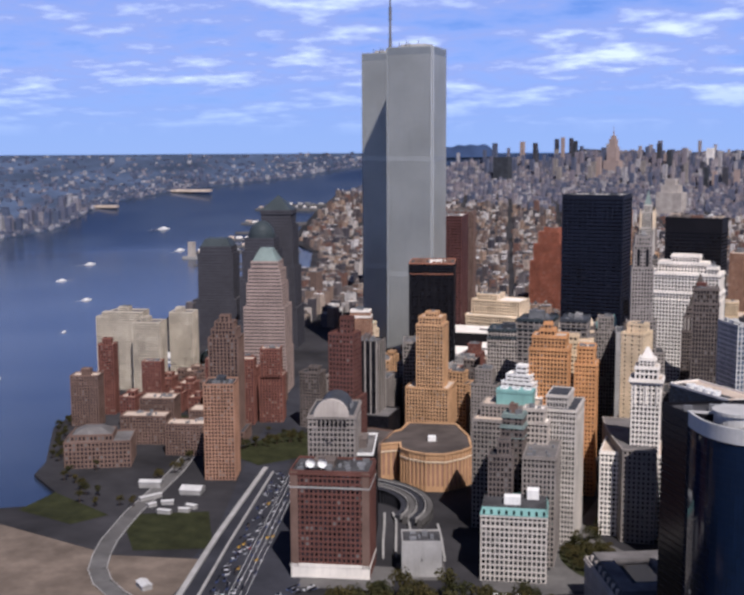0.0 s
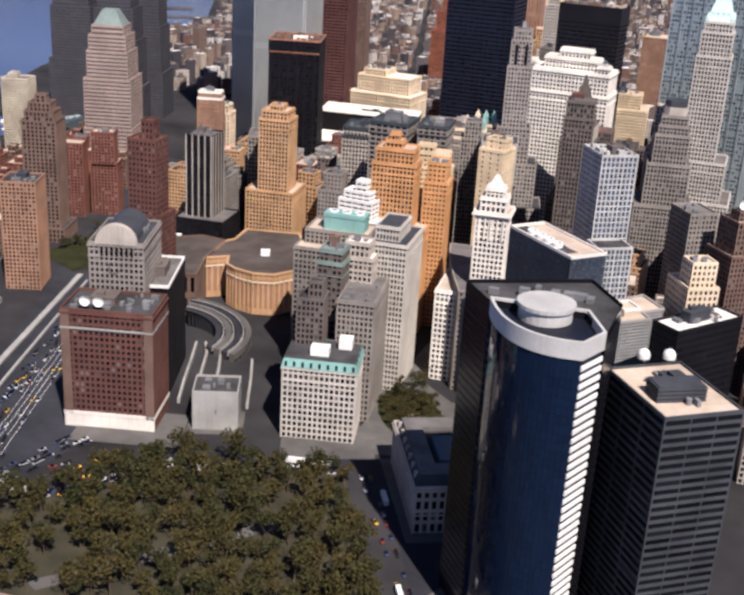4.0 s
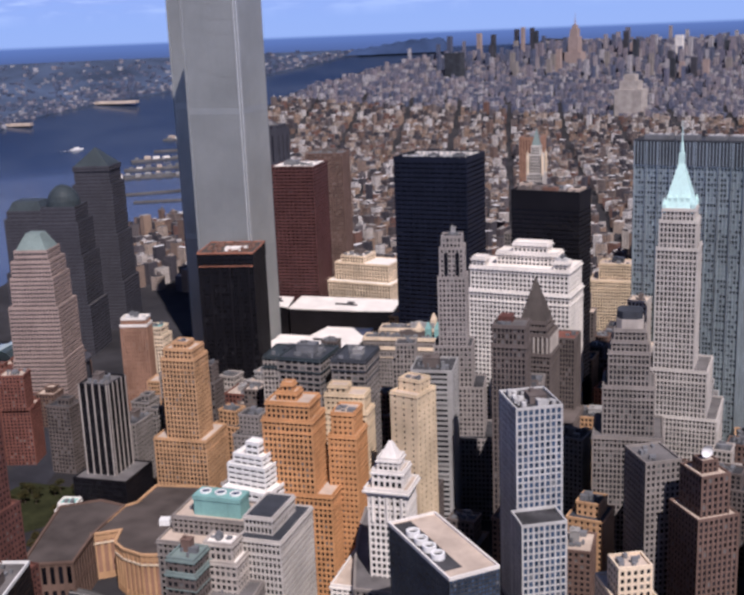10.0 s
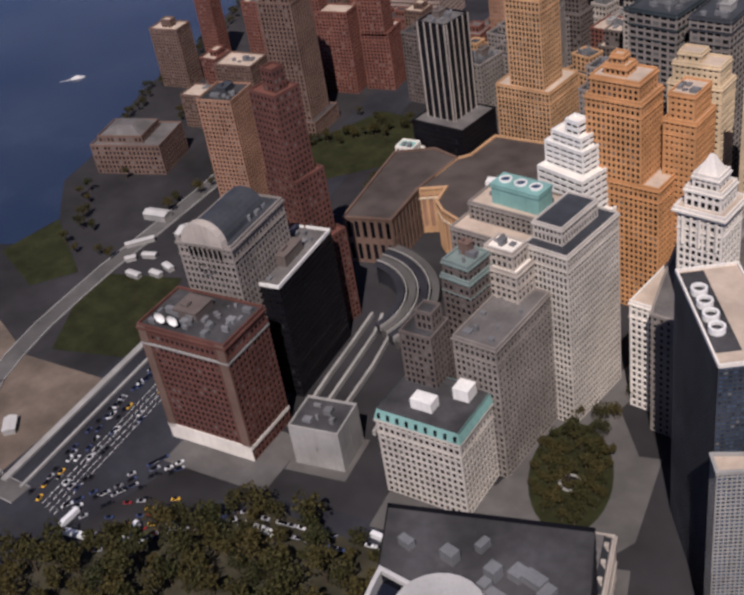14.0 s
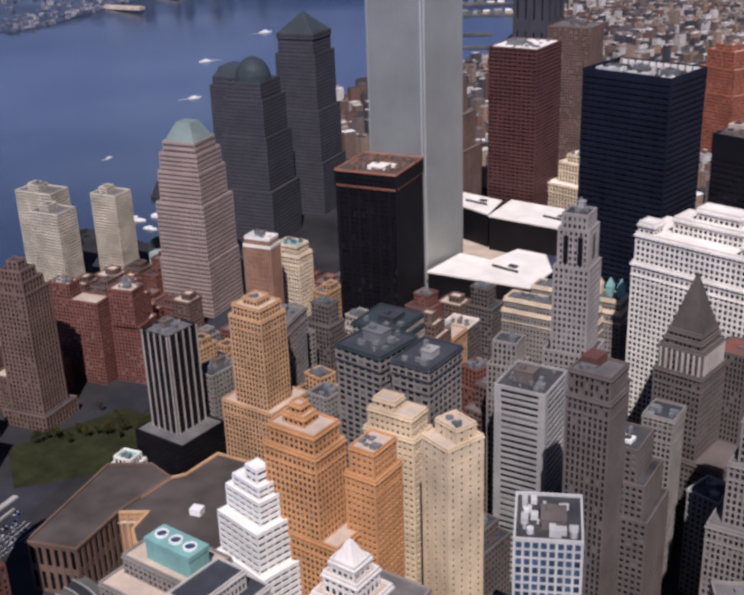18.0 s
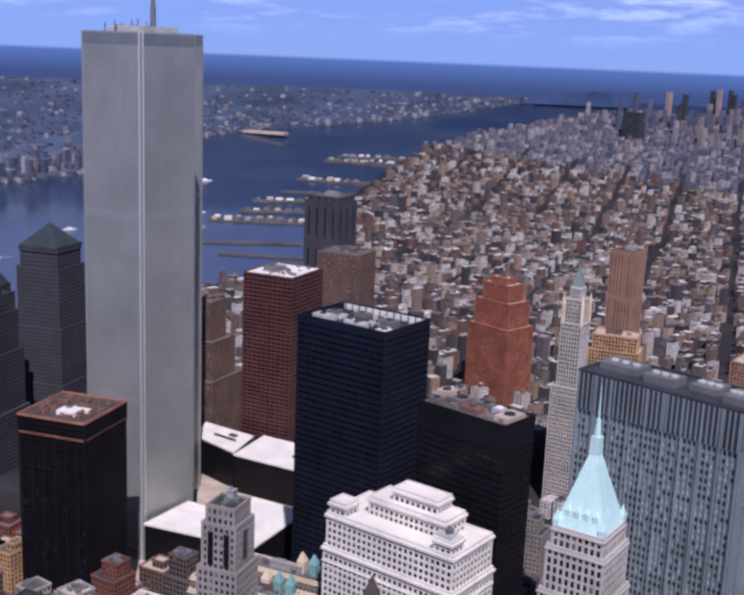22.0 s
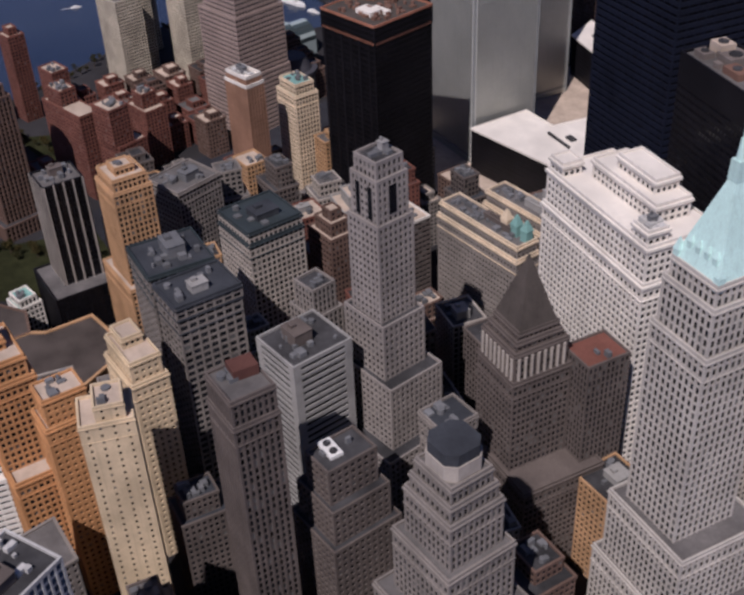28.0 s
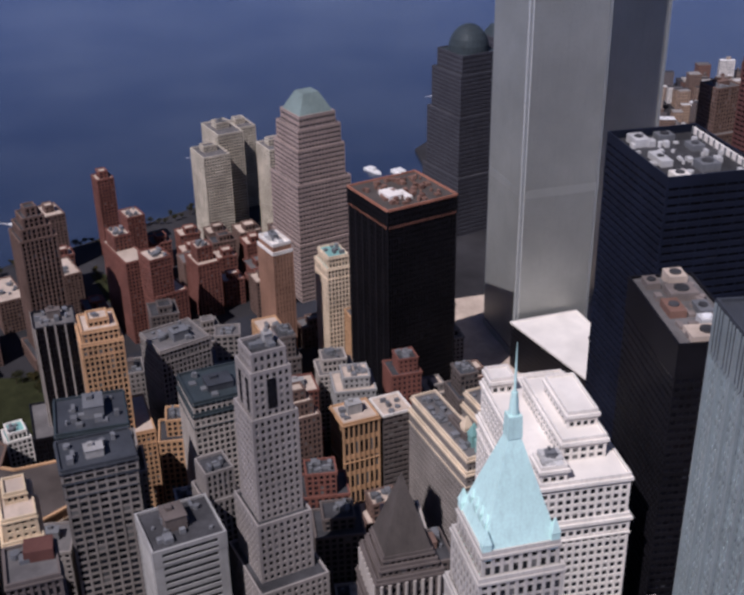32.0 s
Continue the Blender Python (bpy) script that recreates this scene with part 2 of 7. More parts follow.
M["glass_black"] = glass("black_glass", (0.007, 0.007, 0.010), rough=0.14, blinds=0.03, blind=(0.05, 0.05, 0.055))
M["glass_silver"] = glass("silver_glass", (0.055, 0.072, 0.078), rough=0.10, blinds=0.4, blind=(0.46, 0.53, 0.52))
M["glass_grey"] = glass("smoky_glass", (0.045, 0.043, 0.048), rough=0.15, blinds=0.0, spread=0.2)
M["glass_wtc"] = glass("narrow_glass", (0.24, 0.245, 0.235), rough=0.2, blinds=0.0)


def leaf_material(name, a, b):
    m, n, l, p = material(name)
    geo = n.new("ShaderNodeNewGeometry")
    info = n.new("ShaderNodeObjectInfo")
    c = mix(n, l, geo.outputs["Random Per Island"], a, b)
    c = mix(n, l, ramp(n, l, info.outputs["Random"], 0, 1, 0.0, 0.5), c, (0.085, 0.060, 0.018))
    l.new(c, p.inputs["Base Color"])
    p.inputs["Roughness"].default_value = 0.8
    p.inputs["Specular IOR Level"].default_value = 0.12
    return m


M["leaves"] = leaf_material("autumn_leaves", (0.012, 0.015, 0.006), (0.042, 0.042, 0.015))


def water_material():
    m, n, l, p = material("river_water")
    c = mix(n, l, ramp(n, l, tex(n, l, 0.0035, 5.0), 0.38, 0.62), (0.019, 0.029, 0.058), (0.038, 0.050, 0.080))
    l.new(c, p.inputs["Base Color"])
    p.inputs["Roughness"].default_value = 0.22
    p.inputs["IOR"].default_value = 1.46
    b = n.new("ShaderNodeBump")
    b.inputs["Strength"].default_value, b.inputs["Distance"].default_value = 0.12, 0.8
    l.new(tex(n, l, 0.06, 6.0, 0.7), b.inputs["Height"])
    l.new(b.outputs[0], p.inputs["Normal"])
    return m


M["water"] = water_material()


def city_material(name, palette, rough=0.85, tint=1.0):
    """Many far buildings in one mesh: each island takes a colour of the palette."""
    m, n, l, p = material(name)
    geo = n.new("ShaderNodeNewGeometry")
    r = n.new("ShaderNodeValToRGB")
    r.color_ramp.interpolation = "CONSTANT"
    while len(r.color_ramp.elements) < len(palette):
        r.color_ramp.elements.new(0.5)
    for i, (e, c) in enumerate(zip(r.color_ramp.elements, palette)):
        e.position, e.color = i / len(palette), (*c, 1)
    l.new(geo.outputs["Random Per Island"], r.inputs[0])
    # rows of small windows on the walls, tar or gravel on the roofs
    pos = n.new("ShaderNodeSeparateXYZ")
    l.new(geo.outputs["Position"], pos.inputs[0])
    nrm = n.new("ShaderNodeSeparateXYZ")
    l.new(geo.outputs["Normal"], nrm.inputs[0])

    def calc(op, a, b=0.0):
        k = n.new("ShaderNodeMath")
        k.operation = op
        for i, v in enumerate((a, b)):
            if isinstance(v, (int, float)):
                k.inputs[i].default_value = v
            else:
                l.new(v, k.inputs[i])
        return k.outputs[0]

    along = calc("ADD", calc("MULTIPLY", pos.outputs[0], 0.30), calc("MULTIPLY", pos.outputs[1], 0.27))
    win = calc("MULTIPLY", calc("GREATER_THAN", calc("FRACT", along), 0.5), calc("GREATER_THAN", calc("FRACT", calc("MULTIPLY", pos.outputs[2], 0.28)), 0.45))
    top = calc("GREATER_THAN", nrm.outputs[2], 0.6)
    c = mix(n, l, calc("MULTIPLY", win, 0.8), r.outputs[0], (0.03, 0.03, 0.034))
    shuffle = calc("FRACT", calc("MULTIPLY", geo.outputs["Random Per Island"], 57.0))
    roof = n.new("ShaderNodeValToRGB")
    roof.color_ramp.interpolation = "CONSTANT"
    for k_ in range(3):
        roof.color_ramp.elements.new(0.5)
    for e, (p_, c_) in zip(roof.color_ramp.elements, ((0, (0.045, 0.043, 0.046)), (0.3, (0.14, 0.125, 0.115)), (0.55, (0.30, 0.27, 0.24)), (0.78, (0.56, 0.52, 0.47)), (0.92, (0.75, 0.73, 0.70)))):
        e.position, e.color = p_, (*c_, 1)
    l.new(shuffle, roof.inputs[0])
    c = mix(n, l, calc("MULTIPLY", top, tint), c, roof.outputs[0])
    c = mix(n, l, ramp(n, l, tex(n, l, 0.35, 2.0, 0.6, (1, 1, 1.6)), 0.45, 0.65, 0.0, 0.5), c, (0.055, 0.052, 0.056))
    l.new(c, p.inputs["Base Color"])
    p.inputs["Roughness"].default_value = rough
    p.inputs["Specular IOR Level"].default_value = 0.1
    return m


M["city"] = city_material("city_walls", [(0.197, 0.131, 0.098), (0.302, 0.217, 0.164), (0.098, 0.079, 0.079), (0.492, 0.394, 0.312), (0.059, 0.054, 0.064), (0.206, 0.161, 0.138), (0.207, 0.111, 0.081), (0.603, 0.533, 0.465), (0.083, 0.074, 0.083), (0.383, 0.266, 0.184), (0.167, 0.143, 0.143), (0.706, 0.654, 0.603)])
# blue distance haze is mixed into the colours of these two far palettes
M["city_hazed"] = city_material("hazed_city_walls", [(0.208, 0.200, 0.248), (0.288, 0.248, 0.272), (0.144, 0.152, 0.216), (0.368, 0.320, 0.320), (0.112, 0.128, 0.192), (0.192, 0.184, 0.240), (0.480, 0.448, 0.448)], tint=0.45)
M["shore_hazed"] = city_material("far_shore_houses", [(0.10, 0.125, 0.20), (0.14, 0.15, 0.215), (0.08, 0.10, 0.165), (0.30, 0.28, 0.31), (0.095, 0.115, 0.18), (0.16, 0.165, 0.23), (0.42, 0.41, 0.43)], tint=0.25)
# haze over the bluff and far shore is put into their blue base colour
M["hazed_hill"] = surface("hazed_hill", (0.040, 0.062, 0.130), rough=0.95, vary=0.4, grain=0.02, patch=0.01, streak=0, bump=0)
M["hazed_land"] = surface("hazed_land", (0.060, 0.080, 0.130), rough=0.95, vary=0.5, grain=0.02, patch=0.004, streak=0, bump=0)
M["city_ground"] = surface("city_ground", (0.036, 0.034, 0.036), rough=0.95, vary=0.5, grain=0.06, patch=0.01, streak=0, bump=0)

# ---- tools ----
class Shape:
    """Collects boxes and quads into one mesh."""

    def __init__(self):
        self.v, self.f = [], []

    def quad(self, *pts):
        i = len(self.v)
        self.v += pts
        self.f.append(tuple(range(i, i + len(pts))))

    def box(self, x0, x1, y0, y1, z0, z1, top=True, bottom=False):
        i = len(self.v)
        self.v += [(x0, y0, z0), (x1, y0, z0), (x1, y1, z0), (x0, y1, z0), (x0, y0, z1), (x1, y0, z1), (x1, y1, z1), (x0, y1, z1)]
        self.f += [(i, i + 1, i + 5, i + 4), (i + 1, i + 2, i + 6, i + 5), (i + 2, i + 3, i + 7, i + 6), (i + 3, i, i + 4, i + 7)]
        if top:
            self.f.append((i + 4, i + 5, i + 6, i + 7))
        if bottom:
            self.f.append((i, i + 3, i + 2, i + 1))

    def turned(self, cx, cy, ang, w, d, z0, z1):
        """A box about (cx, cy), turned by ang radians."""
        c, s = math.cos(ang), math.sin(ang)
        i = len(self.v)
        for z in (z0, z1):
            for x, y in ((-w / 2, -d / 2), (w / 2, -d / 2), (w / 2, d / 2), (-w / 2, d / 2)):
                self.v.append((cx + c * x - s * y, cy + s * x + c * y, z))
        self.f += [(i, i + 1, i + 5, i + 4), (i + 1, i + 2, i + 6, i + 5), (i + 2, i + 3, i + 7, i + 6), (i + 3, i, i + 4, i + 7), (i + 4, i + 5, i + 6, i + 7)]

    def slab(self, p, q, nrm, z0, z1, back, front):
        """A bar on a wall from p to q (plan), between two heights, from back to front along the outward normal."""
        i = len(self.v)
        for z in (z0, z1):
            for (x, y), o in ((p, front), (q, front), (q, back), (p, back)):
                self.v.append((x + nrm[0] * o, y + nrm[1] * o, z))
        self.f += [(i, i + 1, i + 5, i + 4), (i + 1, i + 2, i + 6, i + 5), (i + 3, i, i + 4, i + 7), (i + 4, i + 5, i + 6, i + 7), (i, i + 3, i + 2, i + 1)]

    def prism(self, ring, z0, z1, top=True, scale=1.0):
        """A wall round a plan outline, drawn in towards its middle by scale at the top."""
        n, i = len(ring), len(self.v)
        mx, my = sum(p[0] for p in ring) / n, sum(p[1] for p in ring) / n
        self.v += [(x, y, z0) for x, y in ring]
        self.v += [(mx + (x - mx) * scale, my + (y - my) * scale, z1) for x, y in ring]
        for k in range(n):
            m = (k + 1) % n
            self.f.append((i + k, i + m, i + n + m, i + n + k))
        if top:
            self.f.append(tuple(range(i + n, i + 2 * n)))

    def mesh(self, name, mat):
        me = bpy.data.meshes.new(name)
        me.from_pydata(self.v, [], self.f)
        me.materials.append(mat)
        return me


def part(name, shape, mat, parent, label="", kind=""):
    ob = new(name, shape.mesh(name, mat))
    ob.parent = parent
    return tagged(ob, label=label, kind=kind)


def circle(r, n, cx=0.0, cy=0.0, a0=0.0, a1=360.0):
    m = n if a1 - a0 >= 360 else n - 1
    return [(cx + r * math.cos(radians(a0 + (a1 - a0) * k / m)), cy + r * math.sin(radians(a0 + (a1 - a0) * k / m))) for k in range(n)]


def rect(w, d, ox=0.0, oy=0.0):
    return [(ox - w / 2, oy - d / 2), (ox + w / 2, oy - d / 2), (ox + w / 2, oy + d / 2), (ox - w / 2, oy + d / 2)]


# ---- ground, river, far shores ----
MID, RIM = (540.0, -950.0), 4600.0


def rise(x, y):
    """The far land lifts towards the horizon."""
    return 240.0 * max(0.0, (math.hypot(x - MID[0], y - MID[1]) - 3000) / 1450) ** 1.3


def lerp_table(table, y):
    for (x0, y0), (x1, y1) in zip(table, table[1:]):
        if y0 <= y <= y1:
            return x0 + (x1 - x0) * (y - y0) / (y1 - y0)
    return table[0][0] if y < table[0][1] else table[-1][0]


WEST_SHORE = [(662.3, -938.2), (345.5, -951.4), (225.3, -916.7), (153.4, -868.4), (126.6, -824.2), (101.8, -780.9), (98.0, -760.5), (-3.1, -767.9), (-18.2, -763.0), (-171.4, -711.6), (-191.4, -606.4), (-137.5, -568.8), (-136.5, -559.8), (-212.9, -510.1), (-229.6, -475.1), (-308.6, -369.9), (-324.9, -323.8), (-432.9, -137.5), (-468.0, -62.0), (-356.0, -48.0), (-348.0, 44.0), (-505.0, 56.0), (-556.7, 105.7), (-587.9, 204.5), (-656.5, 378.7), (-707.8, 739.3), (-729.8, 1059.3), (-818.3, 1237.6), (-959.0, 1526.3), (-1131.4, 1726.6), (-1204.5, 1945.4), (-1270.2, 2187.1), (-1316.6, 2446.9), (-1274.3, 2696.2), (-1164.4, 2972.0), (-1029.6, 3190.3), (-653.6, 3245.7)]
JERSEY_SHORE = [(-2395.8, -690.1), (-2389.2, 35.1), (-2099.9, 543.3), (-1902.6, 704.9), (-1929.8, 879.5), (-1970.4, 1072.0), (-1917.9, 1235.0), (-1861.1, 1347.9), (-1853.3, 1520.7), (-1909.4, 1695.6), (-1956.3, 1854.4), (-1925.0, 2022.8), (-1852.9, 2234.8), (-1746.0, 2425.3), (-1584.2, 2659.8), (-1434.7, 2952.4), (-1288.4, 3324.7), (-1052.2, 3541.2)]


def rim_x(y, side):
    return MID[0] + side * math.sqrt(max(0.0, RIM ** 2 - (y - MID[1]) ** 2))


def strip(ys, x_from, x_to, columns, drop):
    """A sheet of land between two edges, one row for each y, draped on the rise, with a quay wall at its shore side (x_from)."""
    s = Shape()
    for y in ys:
        a, b = x_from(y), x_to(y)
        row = [a + (b - a) * (k / (columns - 1)) ** 1.5 for k in range(columns)]
        s.v += [(x, y, rise(x, y)) for x in row] + [(a, y, rise(a, y) - drop)]
    n = columns + 1
    for j in range(len(ys) - 1):
        for k in range(columns - 1):
            s.f.append((j * n + k, j * n + k + 1, (j + 1) * n + k + 1, (j + 1) * n + k))
        s.f.append((j * n, (j + 1) * n, (j + 1) * n + columns, j * n + columns))
    return s


def rows_of(table, step, end):
    ys = sorted({y for _, y in table} | set(np.arange(table[0][1], end, step).tolist()))
    return [y for y in ys if y <= end]


ground = new("ground", strip(rows_of(WEST_SHORE, 60, 3600), lambda y: lerp_table(WEST_SHORE, y), lambda y: min(3400.0, rim_x(y, 1)), 34, 4.0).mesh("ground", M["city_ground"]))
tagged(ground, "grey city ground of streets and lots edged by a quay", "ground", kind="structure")
far_rows = [y for y in rows_of(JERSEY_SHORE, 30, 3600) if rim_x(y, -1) < lerp_table(JERSEY_SHORE, y) - 60]
far_shore = new("far_shore_ground", strip(far_rows, lambda y: lerp_table(JERSEY_SHORE, y), lambda y: min(rim_x(y, -1), lerp_table(JERSEY_SHORE, y) - 10), 24, 4.0).mesh("far_shore_ground", M["hazed_land"]))
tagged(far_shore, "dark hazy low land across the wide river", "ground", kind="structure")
s = Shape()
rings = [0, 250, 500, 750, 1000, 1250, 1500, 1750, 2000, 2250, 2500, 2750, 3000] + [3000 + 80 * k for k in range(1, 21)]
for r in rings:
    for k in range(120):
        x, y = MID[0] + r * math.cos(k * math.tau / 120), MID[1] + r * math.sin(k * math.tau / 120)
        s.v.append((x, y, rise(x, y) - 3.0))
for j in range(len(rings) - 1):
    for k in range(120):
        s.f.append((j * 120 + k, (j + 1) * 120 + k, (j + 1) * 120 + (k + 1) % 120, j * 120 + (k + 1) % 120))
ridge = Shape()
for k in range(25):
    f = k / 24
    x, y = -1330 + f * 360, 3170 + f * 150
    top = 20 + 34 * min(1.0, f * 1.6) + 3 * math.sin(k * 1.9)
    top = top if k < 23 else top * (0.7 if k == 23 else 0.1)
    z = rise(x, y) - 4
    ridge.v += [(x - 20, y - 48, z), (x - 8, y - 20, z + top * 0.8), (x, y, z + top), (x + 20, y + 48, z)]
for k in range(24):
    for j in range(3):
        ridge.f.append((k * 4 + j, k * 4 + 4 + j, k * 4 + 5 + j, k * 4 + 1 + j))
tagged(new("far_ridge", ridge.mesh("far_ridge", M["hazed_hill"])), "dark wooded bluff coloured haze-blue above the far river bend", "hill", kind="structure")
water = new("water", s.mesh("water", M["water"]))
for poly in water.data.polygons:
    poly.use_smooth = True
tagged(water, "wide blue river with wind ripples and faint current marks", "river", kind="structure")


def sheet(name, pts, z, mat, label, category):
    s = Shape()
    s.quad(*[(x, y, z) for x, y in pts])
    return tagged(new(name, s.mesh(name, mat)), label, category, kind="structure")


# ---- buildings ----
VIEWS = [(465, -1300), (535, -930), (590, -600), (670, -260)]
FOOT = []      # plan discs that other buildings keep clear of
SINGLES = [0]


def wall_face(walls, panes, p, q, z0, z1, bay, floor, wf, hf, dep, mode):
    """Piers and spandrels stand proud of the panes. p to q runs with the outside on its right. Returns the pane places."""
    dx, dy = q[0] - p[0], q[1] - p[1]
    ln = math.hypot(dx, dy)
    if ln < 1.5:
        return []
    ux, uy = dx / ln, dy / ln
    nrm = (uy, -ux)
    if 0.3 < wf < 0.6 and mode != "band":
        wf, hf = wf + 0.16, min(0.72, hf + 0.10)
    nx, nz = max(1, round(ln / bay)), max(1, round((z1 - z0) / floor))
    bw, fh = ln / nx, (z1 - z0) / nz
    pw, sh = bw * (1 - wf), fh * (1 - hf)
    at = lambda t: (p[0] + ux * t, p[1] + uy * t)
    pier_out, band_out = (dep - 0.07, dep) if mode == "band" else (dep, dep - (0.07 if mode == "grid" else dep * 0.55))
    if wf < 0.99:
        for k in range(nx + 1):
            a, b = max(0.0, k * bw - pw / 2), min(ln, k * bw + pw / 2)
            walls.slab(at(a), at(b), nrm, z0, z1, 0.0, pier_out)
    if hf < 0.99:
        for k in range(nz + 1):
            a, b = max(z0, z0 + k * fh - sh * 0.5), min(z1, z0 + k * fh + sh * 0.5)
            walls.slab(at(0), at(ln), nrm, a, b, 0.0, band_out)
    out = []
    for j in range(nz):
        za, zb = z0 + j * fh + sh * 0.5, z0 + (j + 1) * fh - sh * 0.5
        for k in range(nx):
            a, b = at(k * bw + pw / 2), at((k + 1) * bw - pw / 2)
            out.append((a, b, za, zb, nrm))
    return out


def facing(cx, cy, nrm):
    return any((vx - cx) * nrm[0] + (vy - cy) * nrm[1] > 0 for vx, vy in VIEWS)


def cornice(shape, ring, z, h, out, inn=0.5):
    """A moulding all round a plan outline, in one piece."""
    n = len(ring)
    offs = []
    for k in range(n):
        p0, p1, p2 = ring[k - 1], ring[k], ring[(k + 1) % n]
        d1, d2 = Vector((p1[0] - p0[0], p1[1] - p0[1])).normalized(), Vector((p2[0] - p1[0], p2[1] - p1[1])).normalized()
        n1, n2 = Vector((d1.y, -d1.x)), Vector((d2.y, -d2.x))
        m = n1 + n2
        offs.append(m / max(0.4, m.dot(n1)))
    i = len(shape.v)
    for o, zz in ((out, z), (out, z + h), (-inn, z + h), (-inn, z)):
        shape.v += [(p[0] + v.x * o, p[1] + v.y * o, zz) for p, v in zip(ring, offs)]
    for k in range(n):
        m = (k + 1) % n
        for r in range(4):
            q = (r + 1) % 4
            shape.f.append((i + r * n + k, i + r * n + m, i + q * n + m, i + q * n + k))


def clutter(parent, rng, w, d, z, ox, oy, amount, big=True, mat="machine"):
    """Roof plant: a lift house, ducts, fans and tanks."""
    if w < 8 or d < 8:
        return
    if big:
        s = Shape()
        bw, bd, bh = w * rng.uniform(0.25, 0.45), d * rng.uniform(0.25, 0.45), rng.uniform(3.5, 6.5)
        bx, by = ox + rng.uniform(-0.15, 0.15) * w, oy + rng.uniform(-0.1, 0.2) * d
        s.box(bx - bw / 2, bx + bw / 2, by - bd / 2, by + bd / 2, z, z + bh)
        s.box(bx - bw / 2 - 0.3, bx + bw / 2 + 0.3, by - bd / 2 - 0.3, by + bd / 2 + 0.3, z + bh, z + bh + 0.5, bottom=True)
        s.box(bx - bw * 0.3, bx, by - bd * 0.3, by, z + bh + 0.5, z + bh + 2.2)
        part("lift_house", s, M[rng.choice(("concrete", "dark_stone", "machine", "brown_brick", "slate"))], parent)
    s = Shape()
    for _ in range(amount):
        uw, ud, uh = rng.uniform(1.2, 5.0), rng.uniform(1.2, 4.0), rng.uniform(0.9, 3.2)
        ux, uy = ox + rng.uniform(-0.42, 0.42) * w, oy + rng.uniform(-0.42, 0.42) * d
        if rng.random() < 0.3:
            s.prism(circle(min(uw, ud) / 2, 10, ux, uy), z, z + uh)
        else:
            s.box(ux - uw / 2, ux + uw / 2, uy - ud / 2, uy + ud / 2, z, z + uh)
    part("roof_plant", s, M[mat], parent, kind="stuff")


